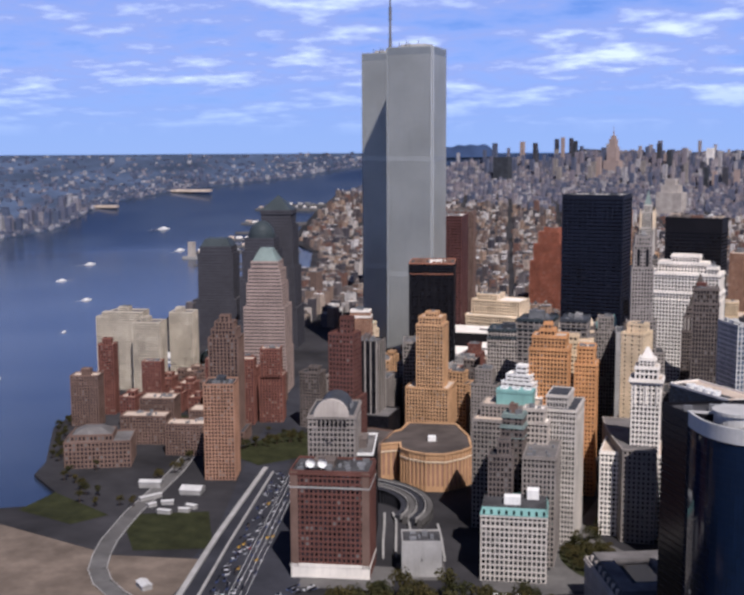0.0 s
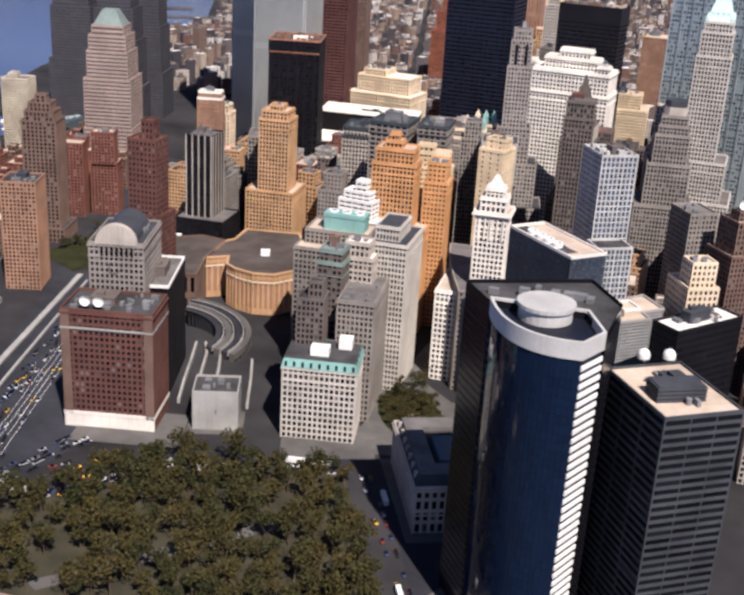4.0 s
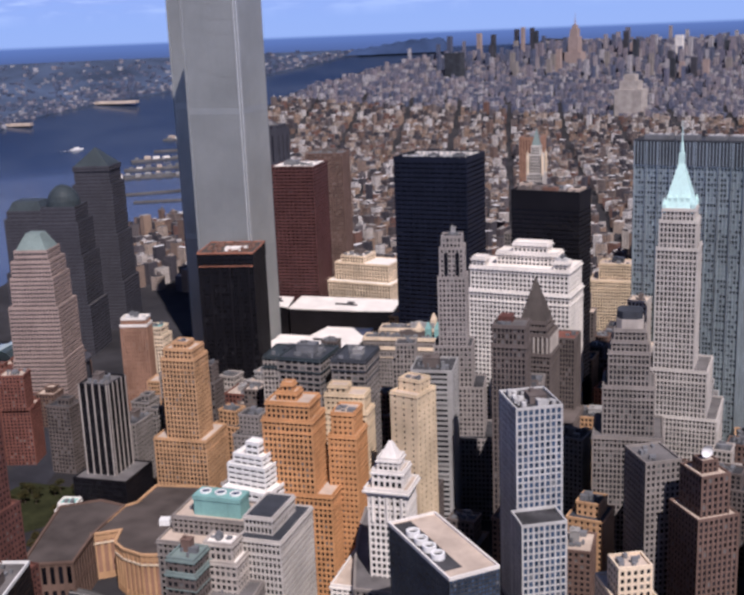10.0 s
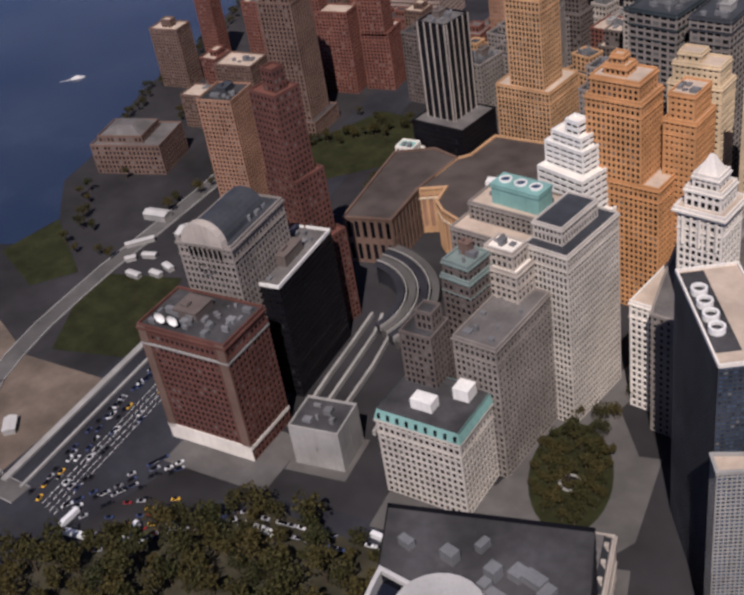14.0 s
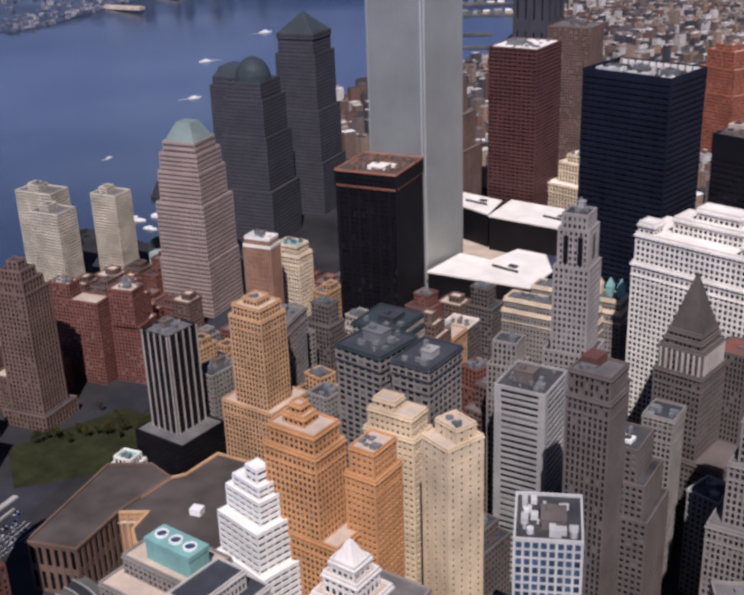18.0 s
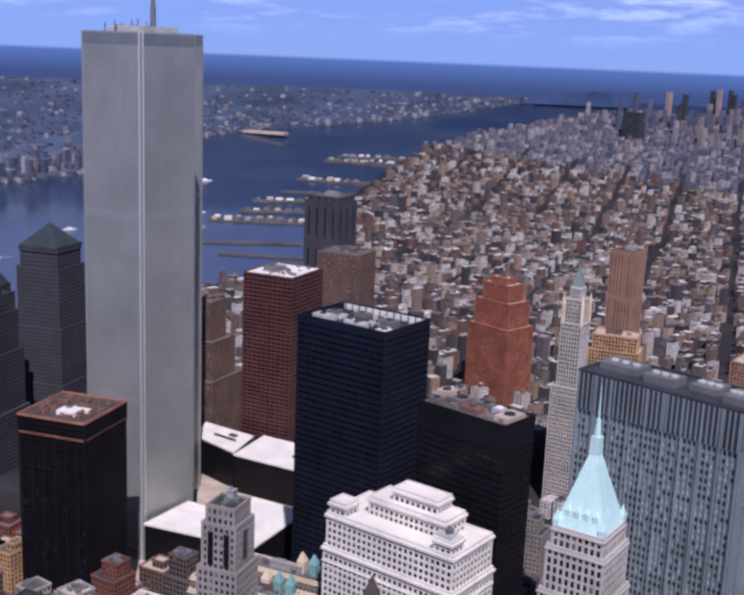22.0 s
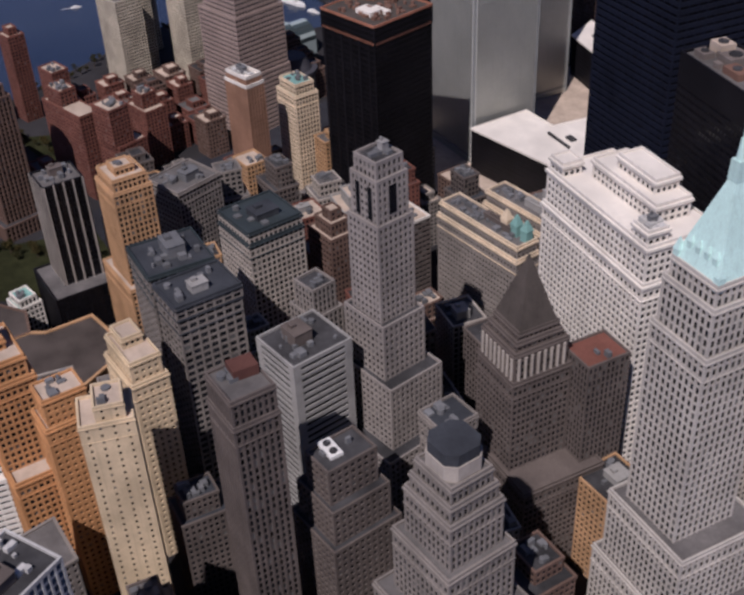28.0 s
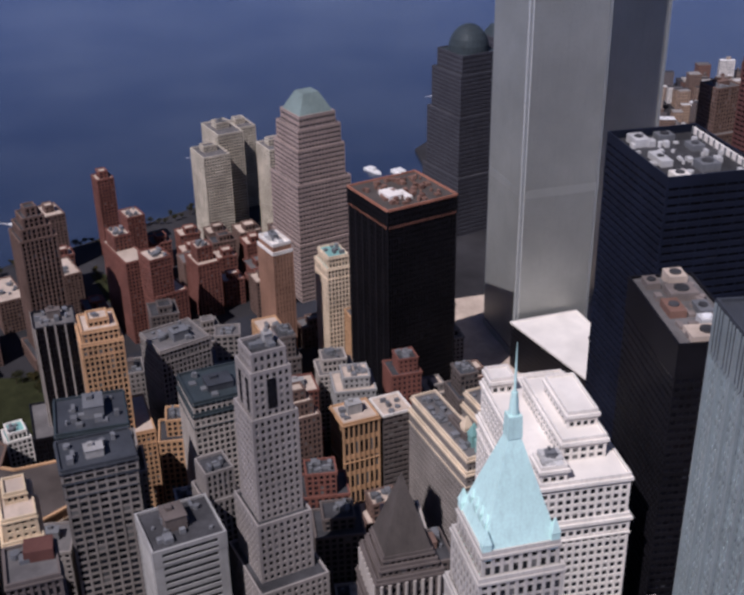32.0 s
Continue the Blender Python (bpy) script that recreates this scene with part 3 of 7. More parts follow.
def tower(name, label, category, cx, cy, rot, tiers, wall, bay=3.4, floor=3.7, wf=0.5, hf=0.55, dep=0.5, mode="grid", pane="glass", roof="roof_tar", singles=0, crown=0.0, crown_mat=None, plant=14, big=True, base_z=0.0, parapet=1.2, group="", plant_mat="machine", corner=0.0):
    """A building of stacked blocks. tiers: (width, depth, bottom, top, shift x, shift y). Local x runs along rot."""
    FOOT.append((cx, cy, max(t[0] for t in tiers) / 2, max(t[1] for t in tiers) / 2, radians(rot)))
    rng = random.Random(name + str(round(cx)) + str(round(cy)))
    thing = new(name, None)
    thing.empty_display_size = 5
    thing.matrix_world = pose(cx, cy, base_z, 0, 0, rot)
    tagged(thing, label, category, group)
    ca, sa = math.cos(radians(rot)), math.sin(radians(rot))
    places = []
    grid = Shape()
    for tier, (w, d, z0, z1, ox, oy) in enumerate(tiers):
        walls = Shape()
        iw, idp = w - 2 * dep, d - 2 * dep
        ring = rect(iw, idp, ox, oy)
        walls.prism(ring, z0, z1 + 0.02, top=False)
        for k in range(4):
            p, q = ring[k], ring[(k + 1) % 4]
            nx_, ny_ = (q[1] - p[1]), -(q[0] - p[0])
            ln = math.hypot(nx_, ny_)
            n_w = ((nx_ * ca - ny_ * sa) / ln, (nx_ * sa + ny_ * ca) / ln)
            mx, my = (p[0] + q[0]) / 2, (p[1] + q[1]) / 2
            if facing(cx + ca * mx - sa * my, cy + sa * mx + ca * my, n_w):
                places += wall_face(grid, None, p, q, z0, z1, bay, floor, wf, hf, dep, mode)
            else:
                grid.slab(p, q, (nx_ / ln, ny_ / ln), z0, z1, 0.0, dep * 0.9)
        for sx, sy in ((-1, -1), (1, -1), (1, 1), (-1, 1)):      # corner piers
            e = dep + corner
            x, y = ox + sx * (w / 2 - e / 2), oy + sy * (d / 2 - e / 2)
            grid.box(x - e / 2 - 0.04, x + e / 2 + 0.04, y - e / 2 - 0.04, y + e / 2 + 0.04, z0, z1)
        core = part("wall", walls, M[wall], thing)
        low = tier < len(tiers) - 2
        trim = wall if low else crown_mat or wall
        top = Shape()
        top.quad(*[(x, y, z1 + 0.05) for x, y in rect(w - 0.4, d - 0.4, ox, oy)])
        deck = part("roof", top, M["roof_gravel" if low and "copper" in roof else roof], thing)
        if parapet:
            rim = Shape()
            cornice(rim, rect(w - 0.6, d - 0.6, ox, oy), z1 - 0.35, parapet + 0.35, 0.32)
            part("parapet", rim, M[trim], deck)
        if crown:
            rim = Shape()
            cornice(rim, rect(w, d, ox, oy), z1 - crown * 1.4, crown, crown * 0.6)
            part("cornice", rim, M[trim], core)
            if tier == 0 or z1 - z0 > 20:
                rim = Shape()
                cornice(rim, rect(w, d, ox, oy), z1 - floor * 2.3, crown * 0.5, crown * 0.35)
                part("string_course", rim, M[trim], core)
    part("facade", grid, M[wall], thing, kind="stuff")
    # the topmost panes that look to the south and east are parts of their own
    places.sort(key=lambda e: -e[2])
    single, rest = places[:singles * 4 // 5], places[singles * 4 // 5:]
    SINGLES[0] += len(single)
    meshes = {}
    for a, b, za, zb, nrm in single:
        key = (round(math.hypot(b[0] - a[0], b[1] - a[1]), 2), round(zb - za, 2))
        if key not in meshes:
            s = Shape()
            s.box(-key[0] / 2, key[0] / 2, 0.0, 0.10, -key[1] / 2, key[1] / 2, bottom=True)
            s.box(-key[0] / 2, key[0] / 2, -0.06, 0.0, -0.08, 0.08, bottom=True)
            meshes[key] = s.mesh("window", M[pane + "_one" if pane == "glass" else pane])
        ob = new("window", meshes[key])
        ob.parent = thing
        ob.matrix_basis = Matrix.Translation(((a[0] + b[0]) / 2 + nrm[0] * 0.1, (a[1] + b[1]) / 2 + nrm[1] * 0.1, (za + zb) / 2)) @ Matrix.Rotation(math.atan2(nrm[0], -nrm[1]), 4, "Z")
    if rest:
        s = Shape()
        for a, b, za, zb, nrm in rest:
            o = (nrm[0] * 0.05, nrm[1] * 0.05)
            s.quad((a[0] + o[0], a[1] + o[1], za), (b[0] + o[0], b[1] + o[1], za), (b[0] + o[0], b[1] + o[1], zb), (a[0] + o[0], a[1] + o[1], zb))
        part("glazing", s, M[pane], thing, kind="stuff")
    w, d, z0, z1, ox, oy = tiers[-1]
    if plant:
        clutter(thing, rng, w - 3, d - 3, z1 + 0.05, ox, oy, plant, big, plant_mat)
    return thing


def ring_block(name, label, category, ring, h, wall, bay, floor, wf, hf, dep, mode, pane, roof, crown=0.8, singles=0, z0=0.0):
    """A building on a free plan: ring runs counter-clockwise in world places."""
    cx, cy = sum(p[0] for p in ring) / len(ring), sum(p[1] for p in ring) / len(ring)
    loc = [(x - cx, y - cy) for x, y in ring]
    FOOT.append((cx, cy, max(abs(p[0]) for p in loc), max(abs(p[1]) for p in loc), 0.0))
    thing = new(name, None)
    thing.matrix_world = pose(cx, cy, 0)
    tagged(thing, label, category)
    s = Shape()
    s.prism(loc, z0, h, top=False)
    part("wall", s, M[wall], thing)
    grid, places = Shape(), []
    for p, q in zip(loc, loc[1:] + loc[:1]):
        places += wall_face(grid, None, p, q, z0, h, bay, floor, wf, hf, dep, mode)
    part("facade", grid, M[wall], thing, kind="stuff")
    s = Shape()
    for a, b, za, zb, nrm in places:
        o = (nrm[0] * 0.05, nrm[1] * 0.05)
        s.quad((a[0] + o[0], a[1] + o[1], za), (b[0] + o[0], b[1] + o[1], za), (b[0] + o[0], b[1] + o[1], zb), (a[0] + o[0], a[1] + o[1], zb))
    part("glazing", s, M[pane], thing, kind="stuff")
    s = Shape()
    s.quad(*[(x, y, h + 0.04) for x, y in loc])
    deck = part("roof", s, M[roof], thing)
    s = Shape()
    cornice(s, loc, h - 0.4, 1.5, dep + crown * 0.5)
    part("parapet", s, M[wall], deck)
    return thing


def infill(label, cx, cy, rot, tiers, wall, bay, floor, wf, hf, mode, roof, plant):
    """A plainer building of the back streets: wall, facade, glazing, roof, roof plant."""
    FOOT.append((cx, cy, max(t[0] for t in tiers) / 2, max(t[1] for t in tiers) / 2, radians(rot)))
    rg = random.Random(str(round(cx)) + str(round(cy)))
    thing = new("office_building", None)
    thing.matrix_world = pose(cx, cy, 0, 0, 0, rot)
    tagged(thing, label, "building", "back street blocks")
    grid, panes, dep = Shape(), Shape(), 0.45
    for k, (w, d, z0, z1, ox, oy) in enumerate(tiers):
        core, ring = Shape(), rect(w - 2 * dep, d - 2 * dep, ox, oy)
        core.prism(ring, z0, z1)
        part("wall", core, M[wall], thing)
        for e in range(4):
            for a, b, za, zb, nrm in wall_face(grid, None, ring[e], ring[(e + 1) % 4], z0, z1, bay, floor, wf, hf, dep, mode) if e in (0, 1) else ():
                o = (nrm[0] * 0.05, nrm[1] * 0.05)
                panes.quad((a[0] + o[0], a[1] + o[1], za), (b[0] + o[0], b[1] + o[1], za), (b[0] + o[0], b[1] + o[1], zb), (a[0] + o[0], a[1] + o[1], zb))
        top = Shape()
        top.quad(*[(x, y, z1 + 0.06) for x, y in rect(w - 0.5, d - 0.5, ox, oy)])
        deck = part("roof", top, M[roof], thing)
        rim = Shape()
        cornice(rim, rect(w - 0.6, d - 0.6, ox, oy), z1 - 0.5, 1.6, 0.5)
        part("parapet", rim, M[wall], deck)
    part("facade", grid, M[wall], thing, kind="stuff")
    part("glazing", panes, M["glass"], thing, kind="stuff")
    w, d, z0, z1, ox, oy = tiers[-1]
    clutter(thing, rg, w - 3, d - 3, z1 + 0.06, ox, oy, plant, len(tiers) == 1)


def pyramid(parent, w, d, z0, z1, mat, name="spire_roof", ox=0.0, oy=0.0, tip=0.02, label=""):
    s = Shape()
    s.prism(rect(w, d, ox, oy), z0, z1, scale=tip)
    return part(name, s, M[mat], parent, label)

# ---- the twin towers ----
def twin(cx, cy, rot, top, mast):
    """A square tower of close-set metal piers with chamfered corners, three plant-floor bands and a flat roof."""
    w, ch = 61.0, 2.6
    FOOT.append((cx, cy, 34, 34, 0))
    thing = new("twin_tower", None)
    thing.matrix_world = pose(cx, cy, 0, 0, 0, rot)
    tagged(thing, "tall square grey aluminium tower with close vertical piers", "skyscraper", "twin towers")
    h = w / 2
    core = Shape()
    core.prism(rect(w - 0.9, w - 0.9), 0, top - 0.5)
    part("glazing", core, M["glass_wtc"], thing)
    for p, q in (((-h, -h), (h, -h)), ((h, -h), (h, h)), ((h, h), (-h, h)), ((-h, h), (-h, -h))):
        s = Shape()
        ux, uy = (q[0] - p[0]) / w, (q[1] - p[1]) / w
        nrm = (uy, -ux)
        n = 52
        for k in range(n):
            a = ch + (w - 2 * ch) * (k + 0.12) / n
            b = ch + (w - 2 * ch) * (k + 0.88) / n
            s.slab((p[0] + ux * a, p[1] + uy * a), (p[0] + ux * b, p[1] + uy * b), nrm, 8, top - 9.5, -0.6, 0.0)
        for z0, z1 in ((0, 5), (131, 137.5), (275, 281.5), (top - 1.2, top)):
            s.slab((p[0] + ux * ch, p[1] + uy * ch), (q[0] - ux * ch, q[1] - uy * ch), nrm, z0, z1, -0.6, 0.03)
        zf = 8.0
        while zf < top - 8:
            s.slab((p[0] + ux * ch, p[1] + uy * ch), (q[0] - ux * ch, q[1] - uy * ch), nrm, zf, zf + 1.1, -0.6, -0.44)
            zf += 3.66
        part("facade", s, M["aluminium"], thing)
        e = Shape()
        e.slab((p[0] + ux * ch, p[1] + uy * ch), (q[0] - ux * ch, q[1] - uy * ch), nrm, top - 9.5, top - 1.2, -0.6, 0.05)
        part("top_band", e, M["aluminium_dark"], thing, "darker louvred plant-floor band")
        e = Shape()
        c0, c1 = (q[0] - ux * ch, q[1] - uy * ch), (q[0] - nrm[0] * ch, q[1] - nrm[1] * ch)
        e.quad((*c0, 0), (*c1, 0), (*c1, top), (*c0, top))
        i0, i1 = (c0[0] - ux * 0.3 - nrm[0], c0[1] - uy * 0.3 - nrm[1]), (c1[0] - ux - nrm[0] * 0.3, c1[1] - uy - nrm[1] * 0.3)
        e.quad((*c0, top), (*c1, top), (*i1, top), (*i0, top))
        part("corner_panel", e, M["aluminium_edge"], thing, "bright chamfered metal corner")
    s = Shape()
    s.box(-h + 3, h - 3, -h + 3, h - 3, top - 1.5, top - 0.4)
    part("roof", s, M["roof_gravel"], thing)
    s = Shape()
    s.box(-16, 16, -14, 14, top - 0.4, top + 4.5)
    s.box(-22, -17, -10, 8, top - 0.4, top + 2.5)
    s.box(18, 24, -20, -8, top - 0.4, top + 3)
    part("roof_plant", s, M["machine_light"], thing)
    rng = random.Random(7)
    for _ in range(9):
        s = Shape()
        x, y = rng.uniform(-24, 24), rng.uniform(-24, 24)
        s.prism(circle(0.45, 6, x, y), top - 0.4, top + rng.uniform(5, 10))
        part("aerial", s, M["machine"], thing)
    if mast:
        s = Shape()
        for r, z0, z1 in ((2.6, 0, 22), (1.9, 22, 45), (2.3, 45, 62), (1.2, 62, 84), (0.7, 84, 108)):
            s.prism(circle(r, 10), top - 0.4 + z0, top + z1, scale=0.85)
        part("antenna_mast", s, M["machine"], thing, "tall tapered grey broadcast antenna")


twin(-52.6, 31.4, 4.0, 414.5, False)
twin(-122.0, 111.5, 4.0, 416.0, True)

# ---- the plaza blocks at their feet ----
for cx, cy, rings_ in (
    (32, 45, [[(-45, -47), (48, -24), (36, 53), (-14, 47), (-17, 9), (-50, 6)]]),
    (-10, 188, [[(-53, -32), (30, -22), (70, -13), (60, 37), (-65, 24)]]),
    (-106, 184, [[(-19, -15), (38, -24), (23, 20), (-38, 19)]]),
):
    thing = new("plaza_building", None)
    thing.matrix_world = pose(cx, cy, 0)
    tagged(thing, "low black office block with a wide pale flat roof", "building", "plaza blocks")
    FOOT.append((cx, cy, 62, 44, 0))
    ring = rings_[0]
    s = Shape()
    s.prism(ring, 0, 36)
    part("wall", s, M["black_metal"], thing)
    for k in range(1, 9):
        s = Shape()
        cornice(s, ring, k * 4.0, 0.9, 0.3)
        part("spandrel", s, M["black_metal"], thing)
    s = Shape()
    cornice(s, ring, 35.8, 1.4, 0.9)
    part("fascia", s, M["roof_white"], thing)
    s = Shape()
    s.quad(*[(x, y, 36.6) for x, y in ring])
    part("roof", s, M["roof_white"], thing, "sunlit pale flat roof")
    s = Shape()
    s.box(-8, 20, -2, -0.4, 36.6, 38.6)
    s.box(4, 12, 6, 11, 36.6, 38.2)
    part("roof_plant", s, M["roof_tar"], thing)
sheet("plaza", [(-125.7, -56.1), (112.0, -29.2), (101.5, 234.5), (-139.5, 220.6)], 0.35, M["roof_tan"], "pale stone plaza between the towers", "plaza")

# ---- dark office slabs ----
t = tower("office_tower", "black steel office tower with vertical ribs and a rust-red roof rim", "skyscraper", 16.0, -93.7, 17.3, [(51, 52.5, 0, 150, 0, 0), (51.8, 53.3, 150, 162, 0, 0)], "black_metal", 1.9, 3.9, 0.55, 0.72, 0.9, "pier", "glass_black", "pyramid_stone", 0, plant=60, big=False, crown_mat="rust_steel", plant_mat="rust_plant")
for k in range(6):
    s = Shape()
    s.box(-24 + k * 8.6, -22.4 + k * 8.6, -26.7, -26.0, 0, 150)
    part("pilaster", s, M["black_metal"], t)
t = tower("office_tower", "navy-black steel slab tower with horizontal window bands", "skyscraper", 182.0, 10.5, -0.6, [(70.8, 51, 0, 233, 0, 0)], "navy_metal", 6.0, 4.2, 0.93, 0.42, 0.9, "band", "glass_black", "roof_tar", 48, plant=34, plant_mat="machine_light", big=False, parapet=4.5)
s = Shape()
s.box(-33.5, 33.5, 22.4, 23.6, 233.1, 236.6)
wall_in = part("inner_roof_wall", s, M["roof_white"], t, "sunlit cream inner wall of the roof well")
for k in range(12):
    s = Shape()
    s.box(-32.4 + k * 5.8, -31.6 + k * 5.8, 21.7, 22.4, 233.1, 236.9)
    part("rib", s, M["machine"], wall_in)
for k, (x, y, w, d, h, mat) in enumerate(((-24, -13, 12, 8, 4.2, "machine_light"), (-27, 3, 8, 9, 3.4, "machine"), (-10, 12, 9, 7, 3.0, "machine"), (4, -14, 16, 6, 3.2, "machine_light"), (18, 4, 10, 10, 4.0, "machine"), (27, -15, 8, 8, 3.0, "roof_white"))):
    s = Shape()
    s.box(x - w / 2, x + w / 2, y - d / 2, y + d / 2, 233.08, 233.08 + h)
    unit = part("plant_room", s, M[mat], t)
    s = Shape()
    s.prism(circle(min(w, d) * 0.3, 14, x, y), 233.08 + h, 233.7 + h)
    part("vent_cap", s, M["roof_tar"], unit)
t = tower("office_tower", "black metal slab tower with a flush dark curtain wall", "skyscraper", 302.0, -47.7, -6.8, [(60, 28, 0, 201, 0, 0)], "black_metal", 2.6, 3.9, 0.8, 0.5, 0.4, "band", "glass_black", "roof_gravel", 48, plant=0)
s = Shape()
s.prism(rect(59.4, 27.4), 200.9, 202.2)
part("pale_recess", s, M["machine_light"], t, "thin pale line under the blank top band")
s = Shape()
s.prism(rect(60.4, 28.4), 202.2, 215)
band = part("top_band", s, M["black_metal"], t, "blank black top band")
s = Shape()
cornice(s, rect(60.4, 28.4), 214.8, 1.4, 0.1, 0.8)
part("parapet", s, M["black_metal"], band)
s = Shape()
s.quad(*[(x, y, 215.06) for x, y in rect(58, 26)])
part("roof", s, M["roof_gravel"], t)
for k, (x, y, w, d, h, mat) in enumerate(((-24, 4, 9, 8, 4.6, "roof_tan"), (-22, -7, 8, 6, 2.8, "brown_plant"), (-11, 2, 10, 12, 3.6, "brown_plant"), (2, -6, 12, 7, 3.2, "rust_plant"), (3, 6, 10, 6, 2.6, "machine"), (14, 3, 6, 6, 3.4, "machine_light"), (23, 0, 10, 16, 2.6, "roof_tan"))):
    s = Shape()
    s.box(x - w / 2, x + w / 2, y - d / 2, y + d / 2, 215.08, 215.08 + h)
    unit = part("plant_room", s, M[mat], t)
    s = Shape()
    s.prism(circle(min(w, d) * 0.32, 14, x, y), 215.08 + h, 215.8 + h)
    part("vent_cap", s, M["roof_tar" if k != 5 else "white_paint"], unit)
clutter(t, random.Random(77), 56, 24, 215.08, 0, 0, 26, False, "brown_plant")
tower("office_tower", "dark red granite office tower with banded windows", "skyscraper", -93.5, 258, 10, [(55, 62, 0, 193, 0, 0)], "red_granite", 5.2, 4.0, 0.85, 0.42, 0.6, "band", "glass_black", "roof_white", 0, plant=20)
t = tower("office_tower", "glass and steel bank tower with a bright lattice of panes", "skyscraper", 420.0, -69.5, -8, [(84, 34, 0, 241, 0, 0)], "steel_grey", 2.4, 3.9, 0.72, 0.60, 0.8, "pier", "glass_silver", "roof_tar", 48, plant=0)
s = Shape()
s.prism(rect(84.4, 34.4), 241.1, 259.5)
band = part("top_band", s, M["slate"], t, "ribbed slate-blue top band")
for k in range(10):
    s = Shape()
    s.box(-42.1 + k * 9.3, -41.4 + k * 9.3, -17.8, -16.6, 0, 259.3)
    part("pilaster", s, M["steel_grey"], t, "flush metal pilaster")
for k in range(4):
    s = Shape()
    s.box(41.6, 42.8, -15.4 + k * 9.9, -14.7 + k * 9.9, 0, 259.3)
    part("pilaster", s, M["steel_grey"], t, "flush metal pilaster")
for k in range(34):
    s = Shape()
    x = -41.4 + k * 2.5
    s.box(x - 0.35, x + 0.35, -17.7, -17.2, 241.1, 259.2)
    part("rib", s, M["steel_grey"], band)
s = Shape()
cornice(s, rect(84.4, 34.4), 259.2, 1.5, 0.2, 0.8)
part("parapet", s, M["slate"], band)
for k, (x, y, w, d, h) in enumerate(((-28, 2, 20, 14, 3.4), (-4, -3, 16, 12, 4.0), (16, 3, 14, 14, 3.0), (33, -2, 10, 16, 3.6))):
    s = Shape()
    s.box(x - w / 2, x + w / 2, y - d / 2, y + d / 2, 259.55, 259.55 + h)
    unit = part("plant_room", s, M["machine"], t)
    for q in range(3):
        s = Shape()
        s.prism(circle(1.9, 12, x - w * 0.3 + q * w * 0.3, y), 259.55 + h, 260.3 + h)
        part("vent_cap", s, M["machine_light"], unit)

s = Shape()
s.box(-8, 6, -6, 4, 162.1, 165.1)
s.box(-4, 10, 4, 9, 162.1, 164.1)
d = new("roof_unit", s.mesh("roof_unit", M["roof_white"]))
d.matrix_world = pose(24.2, -101.8, 0, 0, 0, 16.2)
tagged(d, "pale plant room on the rust-red roof", "roof plant")

# ---- financial centre towers across the highway ----
t = tower("office_tower", "rose granite office tower stepping up to a copper mastaba roof", "skyscraper", -186.2, -120.5, 18, [(52, 52, 0, 52, 0, 0), (49.5, 49.5, 52, 104, 0, 0), (43, 43, 104, 132, 0, 0), (39, 39, 132, 148, 0, 0), (33, 33, 148, 158, 0, 0)], "rose_granite", 3.0, 4.0, 0.84, 0.46, 0.4, "band", "glass_grey", "dull_copper", 0, plant=0)
pyramid(t, 31, 31, 158, 174, "verdigris", "mastaba_roof", tip=0.45)
t = tower("office_tower", "grey granite office tower under a ribbed copper dome", "skyscraper", -288.0, 48.0, 18, [(60, 60, 0, 58, 0, 0), (53, 55, 58, 115, 0, 0), (47, 49, 115, 153, 0, 0), (40, 42, 153, 170, 0, 0)], "grey_granite", 3.0, 4.0, 0.84, 0.46, 0.4, "band", "glass_grey", "dull_copper", 0, plant=0)
s = Shape()
for k in range(6):
    a0, a1 = radians(15 * k), radians(15 * (k + 1))
    ring = circle(19 * math.cos(a0), 28)
    s.prism(ring, 170 + 24 * math.sin(a0), 170 + 24 * math.sin(a1), top=k == 5, scale=math.cos(a1) / math.cos(a0) if k < 5 else 0.05)
part("dome", s, M["dull_copper"], t, "rounded dull copper dome")
t = tower("office_tower", "tall grey granite office tower with a pyramid copper roof", "skyscraper", -319.3, 154.4, 17, [(62, 58, 0, 60, 0, 0), (56, 52, 60, 119, 0, 0), (50, 47, 119, 180, 0, 0), (44, 42, 180, 197, 0, 0), (46, 44, 197, 202, 0, 0)], "grey_granite", 3.0, 4.0, 0.84, 0.46, 0.4, "band", "glass_grey", "dull_copper", 0, plant=0)
pyramid(t, 46, 44, 202, 224, "dull_copper", "pyramid_roof")
t = tower("office_tower", "grey granite office tower with a clipped copper roof", "skyscraper", -411.1, 133.1, 18.4, [(61.1, 51.3, 0.0, 70.0, 0.0, 0.0), (53.2, 47.3, 70.0, 138.0, 0.0, 0.0), (47.3, 41.4, 138.0, 148.0, 0.0, 0.0)], "grey_granite", 3.0, 4.0, 0.84, 0.46, 0.4, "band", "glass_grey", "dull_copper", 0, plant=0)
pyramid(t, 46, 40, 148, 160, "dull_copper", "clipped_roof", tip=0.7)
s = Shape()
s.prism(circle(20, 28), 0, 30)
s.prism(circle(22, 28), 30, 33)
s.prism(circle(17, 28), 33, 44, scale=0.7)
t = new("rotunda", s.mesh("rotunda", M["grey_granite"]))
t.matrix_world = pose(-200.5, -74.2, 0)
tagged(t, "round grey granite entrance pavilion with a shallow dome", "pavilion")
t = new("winter_garden", None)
t.matrix_world = pose(-297.2, -55.6, 0, 0, 0, 104)
tagged(t, "glass barrel-vaulted hall stepping down to the water", "hall")
